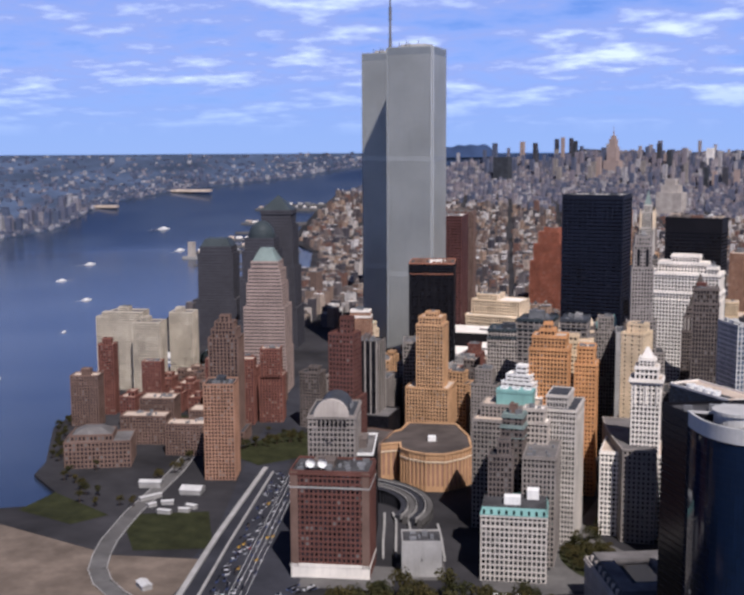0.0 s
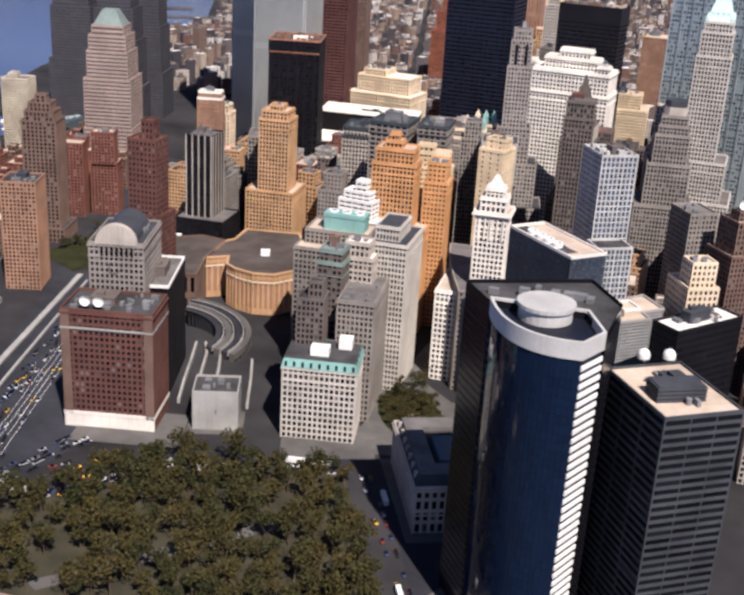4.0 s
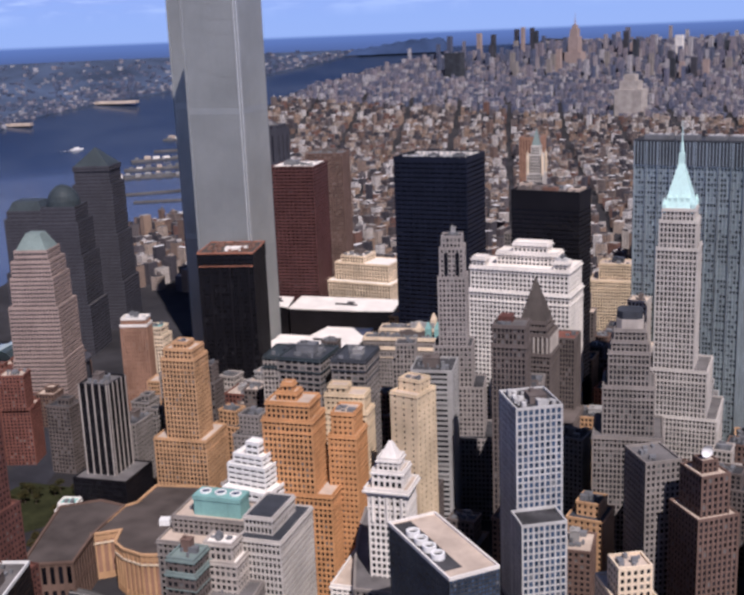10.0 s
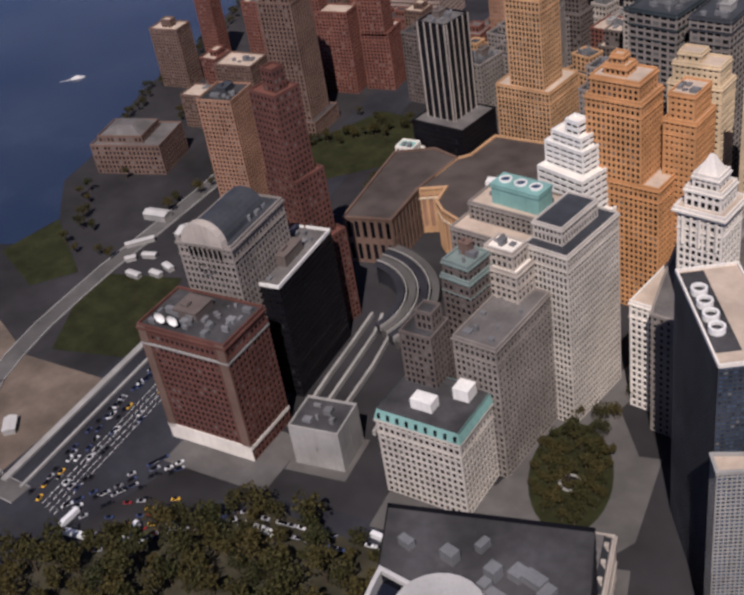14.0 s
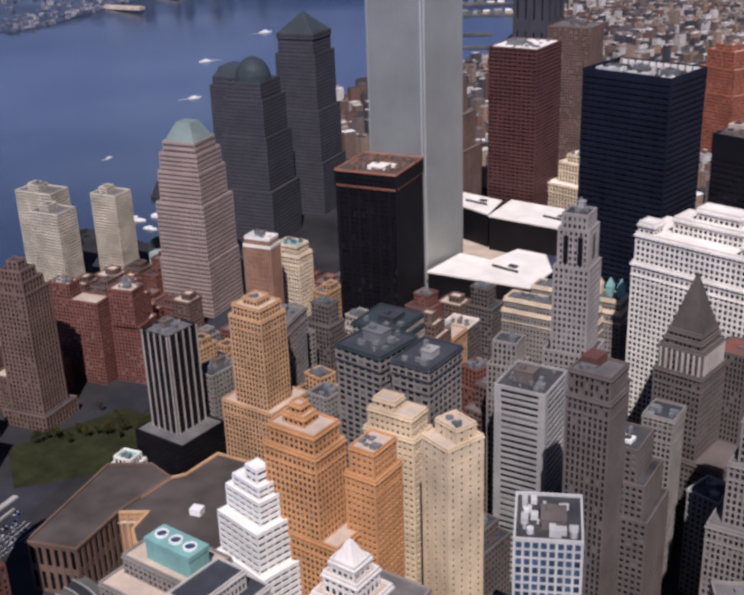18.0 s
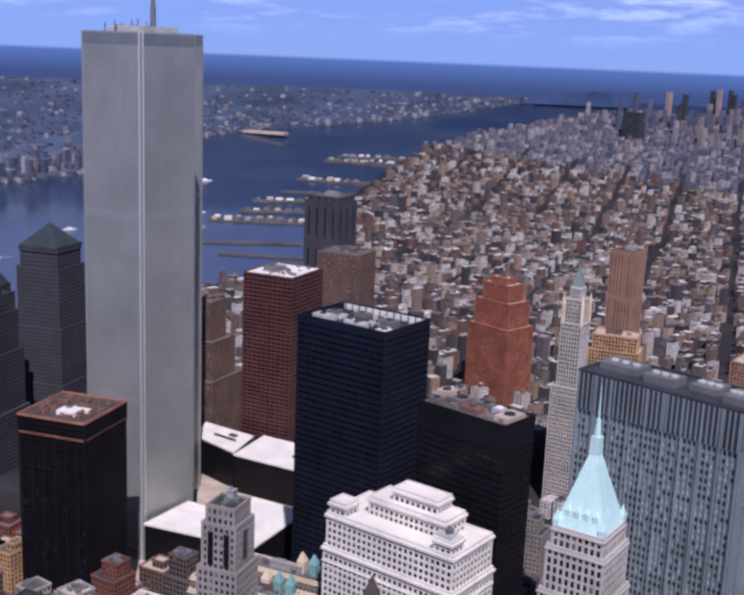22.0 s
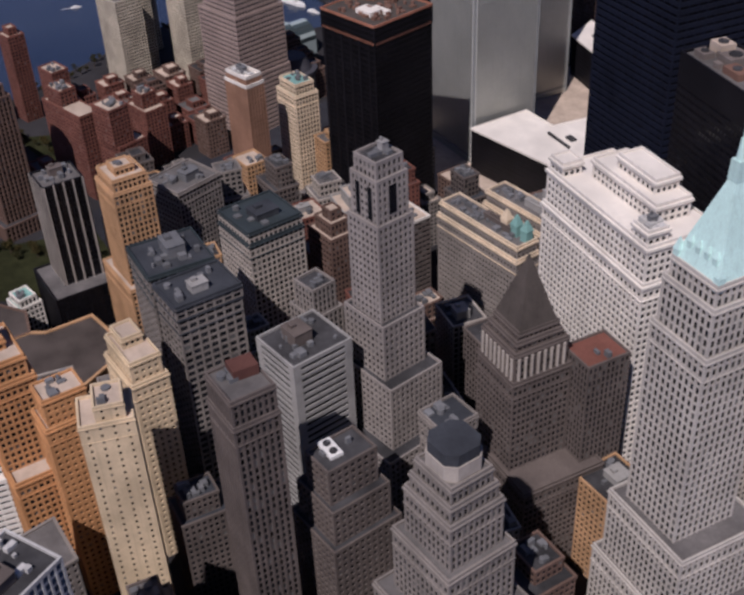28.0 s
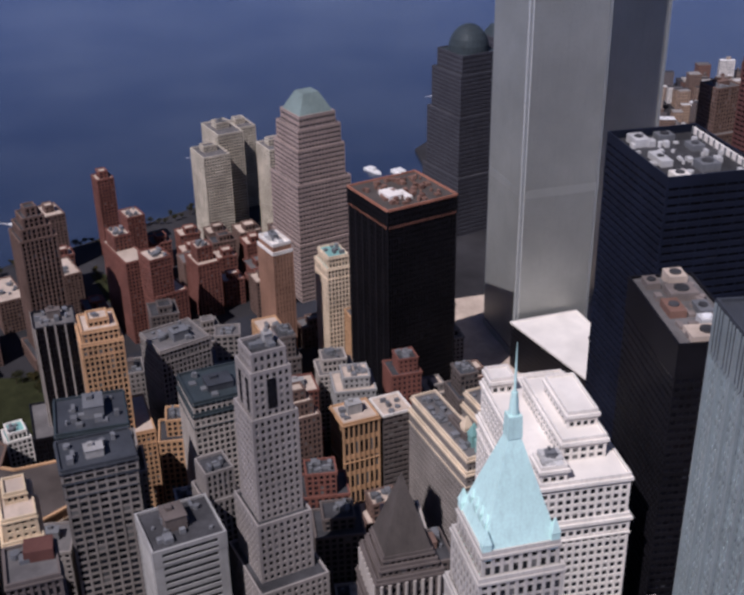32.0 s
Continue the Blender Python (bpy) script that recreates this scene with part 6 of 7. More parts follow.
tower("apartment_tower", "brown slab tower with pale cap behind the granite tower", "skyscraper", -125.6, 405.8, 12.8, [(52.2, 44.5, 0.0, 190.0, 0.0, 0.0)], "brown_brick", 3.2, 3.2, 0.6, 0.5, 0.5, "grid", "glass", "roof_gravel", 0, plant=10)
tower("exchange_tower", "grey windowless tower with tall vent slots", "skyscraper", -401.4, 735.2, 2.5, [(60.5, 50.8, 0.0, 190.0, 0.0, 0.0), (54.7, 44.9, 190.0, 197.0, 0.0, 0.0)], "grey_granite", 14, 60, 0.2, 0.7, 1.0, "grid", "glass_black", "roof_gravel", 0, plant=8)
t = tower("exchange_building", "orange brick stepped telephone exchange tower", "skyscraper", -11.4, 565.8, -11.9, [(62.1, 47.0, 0.0, 98.0, 0.0, 0.0), (52.7, 37.6, 98.0, 128.0, 0.0, 0.0), (39.5, 28.2, 128.0, 148.0, 0.0, 0.0), (24.5, 18.8, 148.0, 155.0, 0.0, 0.0)], "orange_exchange", 3.4, 4.0, 0.4, 0.6, 0.6, "pier", "glass", "roof_tan", 0, plant=6)
tower("apartment_tower", "plain brown slab tower with a blank sunlit face", "skyscraper", 72.5, 736.0, -3, [(33, 34, 0, 178, 0, 0)], "brown_panel", 4.5, 60, 0.2, 0.9, 0.4, "grid", "glass", "roof_tar", 0, plant=6)
tower("civic_building", "tan stone civic block with tall pilasters and a flat roof", "building", 147.0, 536.0, 14, [(54, 34, 0, 104, 0, 0), (48, 28, 104, 120, 0, 0)], "tan_brick", 3.4, 3.8, 0.5, 0.6, 0.6, "pier", "glass", "roof_tan", 0, plant=8)
t = tower("gothic_tower", "cream terracotta gothic tower with stepped spire", "skyscraper", 186.0, 337.0, 1.5, [(30, 40, 0, 116, 0, 10), (20, 20, 116, 176, 0, 0), (16, 16, 176, 198, 0, 0), (10.5, 10.5, 198, 208, 0, 0)], "worn_cream", 2.6, 3.9, 0.42, 0.62, 0.6, "pier", "glass", "copper_green", 0, crown=0.8, plant=0)
pyramid(t, 9.6, 9.6, 208, 229, "verdigris", "spire_roof", tip=0.08)
for sx in (-1, 1):
    for sy in (-1, 1):
        s = Shape()
        s.prism(circle(1.7, 8, sx * 9, sy * 9), 174, 194)
        s.prism(circle(1.9, 8, sx * 9, sy * 9), 194, 204, scale=0.05)
        part("pinnacle", s, M["cream_stone"], t)
tower("court_tower", "tan brick tower slab near the civic square", "skyscraper", 304.0, 508.7, 0.4, [(33.6, 56.0, 0.0, 128.0, 0.0, 0.0)], "brown_panel", 3.2, 3.6, 0.4, 0.5, 0.5, "grid", "glass", "roof_tan", 0, plant=6)
tower("court_tower", "tan brick tower slab with ribbon windows", "skyscraper", 363.4, 496.0, 6.5, [(31.7, 42.9, 0.0, 112.0, 0.0, 0.0)], "brown_panel", 3.2, 3.6, 0.8, 0.45, 0.5, "band", "glass", "roof_tan", 0, plant=6)
tower("civic_building", "cream stone civic block with roof pavilions", "building", 294.6, 304.6, 4.9, [(65.9, 47.1, 0.0, 60.0, 0.0, 0.0), (47.1, 28.3, 60.0, 78.0, 0.0, 0.0)], "yellow_brick", 3.0, 3.8, 0.42, 0.55, 0.5, "grid", "glass", "roof_tan", 0, plant=12, crown=1.0)
tower("civic_building", "white stone slab with tall pilasters", "skyscraper", 402.2, 280.8, 5.6, [(37.7, 37.7, 0.0, 168.0, 0.0, 0.0)], "white_stone", 3.4, 3.8, 0.45, 0.8, 0.7, "pier", "glass", "roof_white", 0, plant=10)
tower("office_tower", "grey brick setback tower beside the black slab", "skyscraper", 244.3, 41.9, -6.7, [(22.9, 26.4, 0.0, 120.0, 0.0, 0.0), (14.1, 17.6, 120.0, 160.0, 0.0, 0.0)], "grey_stone", 2.8, 3.6, 0.42, 0.55, 0.5, "grid", "glass", "roof_tar", 18, plant=4)
tower("office_tower", "slender pale stone setback tower by the bank", "skyscraper", 385.6, -98.6, -2.5, [(22.7, 24.6, 0.0, 100.0, 0.0, 0.0), (15.2, 17.0, 100.0, 138.0, 0.0, 0.0)], "limestone", 2.8, 3.6, 0.42, 0.55, 0.5, "grid", "glass", "roof_tan", 18, plant=4)

# ---- infill of the old streets ----
def clear(x, y, r):
    for fx, fy, hw, hd, a in FOOT:
        dx, dy = x - fx, y - fy
        lx, ly = dx * math.cos(a) + dy * math.sin(a), -dx * math.sin(a) + dy * math.cos(a)
        if abs(lx) < hw + r and abs(ly) < hd + r:
            return False
    return True


rng = random.Random(21)
WALLS = ["grey_stone", "dark_stone", "limestone", "brown_brick", "tan_brick", "grey_stone", "dark_stone", "rust_brick", "dark_stone", "concrete"]
WORD = dict(grey_stone="grey stone", dark_stone="dark stone", limestone="limestone", brown_brick="brown brick", tan_brick="tan brick", cream_stone="cream stone", rust_brick="rust brick", concrete="pale concrete")
made = 0
for iy in range(-15, 9):
    for ix in range(-2, 18):
        x, y = ix * 36 + rng.uniform(-4, 4), iy * 36 + rng.uniform(-4, 4)
        if x < lerp_table(WEST_SHORE, y) + 60 or (x < 178 and y < -395) or (x < 28 and y < -115) or (y < -445 and x < 360) or (255 < x < 322 and y < -350) or (y < -515 and x < 510):
            continue
        w, d = rng.uniform(19, 27), rng.uniform(19, 27)
        if not clear(x, y, 12.5) or (-75 < y < 290 and x < 105) or made >= 190:
            continue
        h = rng.uniform(32, 74) if y < 120 else rng.uniform(24, 62)
        if x > 470:
            h *= 0.8
        wall = rng.choice(WALLS)
        tiers = [(w, d, 0, h, 0, 0)]
        if rng.random() < 0.5:
            tiers.append((w * 0.65, d * 0.65, h, h + rng.uniform(6, 18), rng.uniform(-2, 2), rng.uniform(-2, 2)))
        infill(WORD[wall] + " mid-rise office building with a cluttered flat roof", x, y, rng.uniform(-6, 8), tiers, wall, rng.uniform(2.8, 3.6), 3.7, rng.uniform(0.4, 0.55), rng.uniform(0.48, 0.6), rng.choice(["grid", "grid", "pier", "band"]), rng.choice(["roof_tar", "roof_tar", "roof_gravel", "slate", "roof_tar", "roof_tan"]), 9)
        made += 1

rng = random.Random(77)
for iy in range(-12, 0):
    for ix in range(-9, 6):
        x, y = ix * 29 + rng.uniform(-3, 3), iy * 28 + rng.uniform(-3, 3)
        if x < lerp_table(WEST_SHORE, y) + 75 or not clear(x, y, 12) or y > -50 or (-112 < x < 5 and -405 < y < -268) or (-272 < x < -190 and -312 < y < -255):
            continue
        if abs(x - (-84 - (y + 262) * 0.34)) < 26:
            continue
        west = x < -60
        wall = rng.choice(("rust_brick", "brown_brick", "rust_brick") if west else ("grey_stone", "brown_brick", "dark_stone", "tan_brick"))
        w, d, h = rng.uniform(15, 23), rng.uniform(15, 22), rng.uniform(16, 34) if west else rng.uniform(26, 58)
        infill(WORD[wall] + (" low apartment block with a flat roof" if west else " mid-rise office building with a cluttered flat roof"), x, y, 13 if west else rng.uniform(2, 9), [(w, d, 0, h, 0, 0), (w * 0.5, d * 0.5, h, h + 5, 2, 1)], wall, 3.2, 3.4, 0.42, 0.5, "grid", rng.choice(["roof_tan", "roof_gravel", "roof_tar"]), 6)

# ---- the city to the north, past counting ----
def city(name, label, cells, mat, kind="stuff", category="city"):
    s = Shape()
    for x, y, w, d, h, a in cells:
        z = rise(x, y)
        s.turned(x, y, a, w, d, z - 4, z + h)
    return tagged(new(name, s.mesh(name, M[mat])), label, category, kind=kind)


cells, far_cells = [], []
rng = random.Random(5)
for j in range(0, 108):
    for i in range(-80, 120):
        x, y = i * 19 + rng.uniform(-6, 6), 300 + j * 31 + rng.uniform(-8, 8)
        x += (y - 300) * -0.30
        if x < lerp_table(WEST_SHORE, y) + 25 or math.hypot(x - MID[0], y - MID[1]) > RIM - 40 or x > 760 + (y - 300) * 0.34 or not clear(x, y, 13) or (y < 330 and x < 130):
            continue
        if i % 9 == 0 and y < 2600:
            continue
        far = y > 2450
        tall = math.exp(-((y - 3260) / 260) ** 2) * (1 if x > -930 + (y - 3000) * 0.2 else 0.15)
        h = rng.uniform(10, 24) * (1.6 if y < 800 else 1.0)
        if rng.random() < 0.05:
            h *= 1.8
        w, d = rng.uniform(7, 15), rng.uniform(9, 20)
        if rng.random() < 0.16 * tall:
            h, w = rng.uniform(26, 66), rng.uniform(9, 16)
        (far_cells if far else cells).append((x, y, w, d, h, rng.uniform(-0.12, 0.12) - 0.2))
        if not far and rng.random() < 0.4:
            cells.append((x + rng.uniform(-2, 2), y + rng.uniform(-3, 3), w * 0.35, d * 0.3, h + rng.uniform(2.5, 5), -0.2))
city("low_city_blocks", "endless low brick and stone blocks with pale roofs", cells, "city")
city("far_city_blocks", "hazy crowded midtown blocks and towers near the horizon", far_cells, "city_hazed")

# midtown landmarks
def distant_tower(label, x, y, tiers, mat, tip=0.0):
    z = rise(x, y)
    t = new("distant_tower", None)
    t.matrix_world = pose(x, y, z, 0, 0, -12)
    tagged(t, label, "skyscraper")
    for w, d, z0, z1 in tiers:
        s = Shape()
        s.prism(rect(w, d), z0 - (5 if z0 == 0 else 0), z1)
        part("tier", s, M[mat], t)
    if tip:
        s = Shape()
        s.prism(circle(3.5, 8), tiers[-1][3], tiers[-1][3] + tip * 0.45, scale=0.6)
        s.prism(circle(1.5, 6), tiers[-1][3] + tip * 0.45, tiers[-1][3] + tip, scale=0.3)
        part("mast", s, M[mat], t)
    return t


distant_tower("tall grey stepped spire tower on the far skyline", -425, 3150, [(64, 46, 0, 50), (40, 34, 50, 105), (28, 25, 105, 135), (18, 16, 135, 148)], "rose_granite", 40)
distant_tower("dark slab tower on the far skyline", -810, 2900, [(66, 34, 0, 93)], "slate")
distant_tower("cream stepped block standing out of the low city", -98, 2500, [(88, 50, 0, 80), (60, 40, 80, 105), (36, 28, 105, 125)], "limestone")
distant_tower("pale slab tower on the far skyline", -62, 3250, [(26, 22, 0, 91)], "white_stone")
rng = random.Random(8)
for k in range(46):
    x, y = rng.uniform(-1000, 520), rng.uniform(2900, 3420)
    if math.hypot(x - MID[0], y - MID[1]) < RIM - 60:
        distant_tower("hazy grey tower on the far skyline", x, y, [(rng.uniform(12, 20), 16, 0, rng.uniform(50, 92))], rng.choice(["grey_granite", "city_hazed", "slate", "grey_stone", "rose_granite"]))

# ---- the river's edge: piers, boats ----
rng = random.Random(3)
for x0, y0, x1, y1, w, roof in ((-1074.1, 1081.6, -888.0, 1248.2, 14, 0), (-1256.0, 1368.0, -1019.1, 1529.9, 60, 1), (-1284.7, 1509.8, -1104.1, 1651.5, 30, 1), (-1330.0, 1607.3, -1158.8, 1771.2, 18, 1), (-1342.3, 1739.0, -1193.2, 1847.5, 18, 0), (-1404.3, 1886.7, -1217.6, 1964.6, 40, 1), (-1473.9, 2104.4, -1275.8, 2189.9, 44, 1), (-1472.3, 2172.4, -1278.3, 2262.5, 30, 1), (-920.9, 1043.1, -763.9, 1131.5, 10, 0)):
    ln, ang = math.hypot(x1 - x0, y1 - y0), math.degrees(math.atan2(y1 - y0, x1 - x0))
    t = new("pier", None)
    t.matrix_world = pose(x0, y0, rise((x0 + x1) / 2, (y0 + y1) / 2) - 3, 0, 0, ang)
    tagged(t, "long timber pier with low pale sheds" if roof else "long bare timber pier", "pier", "river piers")
    s = Shape()
    s.box(0, ln + 15, -w / 2, w / 2, -9, 4)
    part("deck", s, M["pavement"], t)
    if roof:
        for i in range(int(ln // 26)):
            for side in ((-0.25, 0.25) if w > 30 else (0,)):
                s = Shape()
                x, y = 8 + i * 26 + rng.uniform(0, 5), side * w + rng.uniform(-2, 2)
                e, h = rng.uniform(8, 20), rng.uniform(4, 9)
                s.box(x, x + e, y - w * 0.17, y + w * 0.17, 4, 4 + h * 0.7)
                s.quad((x, y - w * 0.19, 4 + h * 0.7), (x + e, y - w * 0.19, 4 + h * 0.7), (x + e, y, 4 + h), (x, y, 4 + h))
                s.quad((x + e, y + w * 0.19, 4 + h * 0.7), (x, y + w * 0.19, 4 + h * 0.7), (x, y, 4 + h), (x + e, y, 4 + h))
                part("shed", s, M[rng.choice(("roof_tan", "roof_white", "machine", "concrete"))], t)
t = new("vent_shaft", None)
t.matrix_world = pose(-1180.9, 1239.6, -3)
tagged(t, "pale tunnel vent shaft standing in the river", "vent tower")
s = Shape()
s.prism(rect(40, 34), -3, 7)
part("base", s, M["concrete"], t)
s = Shape()
s.prism(rect(17, 15), 7, 46, scale=0.94)
part("shaft", s, M["limestone"], t)


def boat(x, y, ang, ln, moored=False):
    t = new("boat", None)
    t.matrix_world = pose(x, y, rise(x, y) - 3, 0, 0, ang)
    tagged(t, "small white boat under way on the river", "boat", "river boats")
    s = Shape()
    s.prism([(-ln / 2, -ln * 0.12), (ln * 0.25, -ln * 0.12), (ln / 2, 0), (ln * 0.25, ln * 0.12), (-ln / 2, ln * 0.12)], -0.5, ln * 0.09)
    part("hull", s, M["white_paint"], t)
    s = Shape()
    s.box(-ln * 0.25, ln * 0.1, -ln * 0.08, ln * 0.08, ln * 0.09, ln * 0.2)
    part("cabin", s, M["white_paint"], t)
    if moored:
        return
    s = Shape()
    s.quad((-ln * 0.5, -ln * 0.07, 0.25), (-ln * 0.5, ln * 0.07, 0.25), (-ln * 1.4, ln * 0.03, 0.25), (-ln * 1.4, -ln * 0.03, 0.25))
    part("wake", s, M["roof_white"], t, "pale foaming wake")


for x, y, a, ln in ((-399.9, -387.0, 60, 13), (-550.6, -189.7, 80, 12), (-921.3, 462.5, 70, 22), (-1179.6, 697.6, 250, 24), (-1345.4, 1015.3, 70, 30), (-712.1, 140.1, 100, 12), (-1336.4, 1419.0, 80, 34), (-1569.9, 1677.8, 60, 40), (-640.2, -137.0, 30, 10)):
    boat(x, y, a, ln)

for x, y, a, ln in ((-432, 22, 20, 34), (-452, -6, 28, 26), (-412, -14, 15, 18), (-398, 30, 24, 16)):
    boat(x, y, a, ln, True)

# houses and works on the far shore
cells = []
for _ in range(4200):
    y = rng.uniform(300, 3560)
    x = lerp_table(JERSEY_SHORE, y) - 6 - rng.random() ** 2.3 * 1900
    if math.hypot(x - MID[0], y - MID[1]) > RIM - 30:
        continue
    k = rng.random()
    h = rng.uniform(5, 12) if k < 0.86 else rng.uniform(10, 22)
    cells.append((x, y, rng.uniform(6, 18), rng.uniform(6, 16), h * 0.8, rng.uniform(-0.4, 0.4)))
for _ in range(60):
    y = rng.uniform(1050, 1750)
    x = lerp_table(JERSEY_SHORE, y) - rng.uniform(10, 160)
    cells.append((x, y, rng.uniform(10, 22), rng.uniform(10, 22), rng.uniform(18, 52), 0.2))
city("far_shore_houses", "tiny hazy houses and works along the far shore", cells, "shore_hazed")
s = Shape()
for k, (x, y, ln, w) in enumerate(((-1840, 1020, 130, 22), (-1870, 1180, 70, 30), (-1720, 1830, 90, 26), (-1780, 2200, 150, 34))):
    x = lerp_table(JERSEY_SHORE, y) - 12
    z = rise(x, y)
    s.turned(x + ln / 2, y, 0.25, ln, w, z - 6, z + 2.0)
tagged(new("far_piers", s.mesh("far_piers", M["roof_tan"])), "pale low piers reaching from the far shore", "pier", kind="stuff")

# ---- streets, lawns, park ----
sheet("road", [(56.5, -726.2), (129.0, -717.7), (133.5, -649.0), (52.2, -499.9), (-6.4, -411.0), (-110.2, -160.8), (-146.7, -39.1), (-192.5, -34.5), (-149.9, -165.4), (-51.1, -412.1), (17.6, -570.7)], 0.12, M["asphalt"], "wide dark riverside highway with many lanes", "road")
sheet("road", [(129.0, -717.7), (58.9, -732.6), (99.9, -759.3), (146.7, -715.9), (197.8, -643.8), (295.3, -607.8), (332.8, -653.0), (380.8, -742.5), (397.6, -740.7), (344.2, -642.4), (306.9, -585.6), (325.1, -505.8), (311.2, -507.5), (291.0, -585.7), (181.9, -628.4)], 0.16, M["asphalt"], "dark street along the park edge", "road")
sheet("pavement", [(242.0, -533.9), (288.3, -529.5), (286.6, -375.5), (270.9, -377.4), (269.8, -492.0)], 0.2, M["pavement"], "grey pavement of the old avenue", "pavement")
sheet("lawn", [(-73.5, -570.0), (-11.7, -536.0), (35.2, -605.7), (-16.5, -632.0)], 0.25, M["grass"], "dull green fenced lawn", "lawn")
sheet("lawn", [(-160.8, -544.6), (-81.5, -574.6), (-95.8, -604.2), (-157.3, -593.6)], 0.25, M["grass"], "dull green lawn by the cove", "lawn")
sheet("lot", [(-165.5, -622.7), (-25.4, -645.3), (42.3, -626.0), (64.3, -725.3), (-0.5, -758.9), (-168.7, -705.4)], 0.14, M["sand"], "bare brown building lot", "lot")
PARK = [(109.5, -775.5), (129.0, -717.7), (197.1, -631.3), (285.1, -608.6), (318.5, -663.9), (354.6, -735.2), (380.5, -845.1), (244.5, -905.4), (155.0, -859.0)]
sheet("park", PARK, 0.22, M["park_soil"], "dark leaf-strewn park ground", "park")
sheet("park_path", [(189.2, -766.7), (273.9, -666.5), (280.2, -671.7), (197.3, -770.5)], 0.3, M["pavement"], "pale path across the park", "path")
sheet("park_path", [(214.0, -768.8), (253.4, -755.1), (271.2, -776.7), (244.7, -801.1), (220.6, -794.1)], 0.3, M["pavement"], "pale paved circle in the park", "path")
OVAL = [(297.0 + 37 * math.cos(k * math.tau / 32) * 0.56 - 20 * math.sin(k * math.tau / 32) * -0.83  , -524.6 + 37 * math.cos(k * math.tau / 32) * -0.83 + 20 * math.sin(k * math.tau / 32) * 0.56) for k in range(32)]
sheet("pavement", [(273.9, -560.0), (290.8, -581.9), (314.2, -573.8), (339.4, -560.2), (344.5, -540.1), (324.3, -489.7), (314.5, -494.7), (285.7, -470.9), (271.3, -501.4)], 0.24, M["pavement"], "grey pavement round the oval lawn", "pavement")
sheet("oval_lawn", OVAL, 0.36, M["grass"], "dark oval railed lawn in the avenue", "lawn")
basin = new("fountain", None)
basin.matrix_world = pose(300.2, -529.0, 0.36)
tagged(basin, "round stone fountain basin in the oval lawn", "fountain")
s = Shape()
cornice(s, circle(5.2, 24), 0, 0.9, 0.4, 0.8)
part("rim", s, M["concrete"], basin)
s = Shape()
s.quad(*[(x, y, 0.4) for x, y in circle(4.9, 24)])
part("water", s, M["glass_black"], basin)
sheet("garden", [(-258.3, -313.4), (-197.7, -297.6), (-189.6, -267.7), (-246.5, -281.2)], 0.25, M["grass"], "green court garden between brick blocks", "garden")
# curb wall and barrier lines beside the highway
for wide, pts in ((2.1, ([68.0, -708.9], [25.1, -583.4], [-28.3, -412.2])), (0.9, ([80.6, -705.4], [42.7, -596.8], [-15.8, -421.0]))):
    s = Shape()
    for p, q in zip(pts, pts[1:]):
        ln = math.hypot(q[0] - p[0], q[1] - p[1])
        s.slab(p, q, ((q[1] - p[1]) / ln, -(q[0] - p[0]) / ln), 0, 1.3, -wide, wide)
    tagged(new("barrier_wall", s.mesh("barrier_wall", M["concrete"])), "long pale concrete barrier beside the highway", "barrier", kind="structure")
s = Shape()
for k in range(60):
    f = k / 60
    x, y = 84.5 + f * -99.3, -704.0 + f * 282.1
    for o in (16, 20, 24, 28):
        s.quad((x + o, y, 0.19), (x + o + 0.35, y, 0.19), (x + o - 1.1, y + 3.4, 0.19), (x + o - 1.45, y + 3.4, 0.19))
tagged(new("lane_markings", s.mesh("lane_markings", M["white_paint"])), "broken white lane lines on the highway", "marking", kind="stuff")

# the loop road over the bare lot, with kerbs
LOOP = [(85.8, -708.6), (64.4, -713.2), (42.8, -711.6), (21.4, -702.4), (0.2, -689.2), (-17.9, -671.2), (-32.2, -648.0), (-45.6, -621.0), (-56.8, -590.7), (-67.7, -560.2), (-81.2, -510.4), (-99.1, -450.8), (-114.6, -410.0)]
road, kerb = Shape(), Shape()
for (xa, ya), (xb, yb) in zip(LOOP, LOOP[1:]):
    ln = math.hypot(xb - xa, yb - ya)
    nx_, ny_ = (yb - ya) / ln, -(xb - xa) / ln
    road.quad((xa + nx_ * 6, ya + ny_ * 6, 0.34), (xb + nx_ * 6, yb + ny_ * 6, 0.34), (xb - nx_ * 6, yb - ny_ * 6, 0.34), (xa - nx_ * 6, ya - ny_ * 6, 0.34))
    for e in (-6.4, 6.4):
        kerb.slab((xa + nx_ * (e - 0.01), ya + ny_ * (e - 0.01)), (xb + nx_ * (e - 0.01), yb + ny_ * (e - 0.01)), (nx_, ny_), 0, 0.9, -0.35, 0.35)
tagged(new("loop_road", road.mesh("loop_road", M["pavement"])), "worn grey loop road over the bare lot", "road", kind="structure")
tagged(new("kerb", kerb.mesh("kerb", M["concrete"])), "pale concrete kerb of the loop road", "kerb", kind="structure")
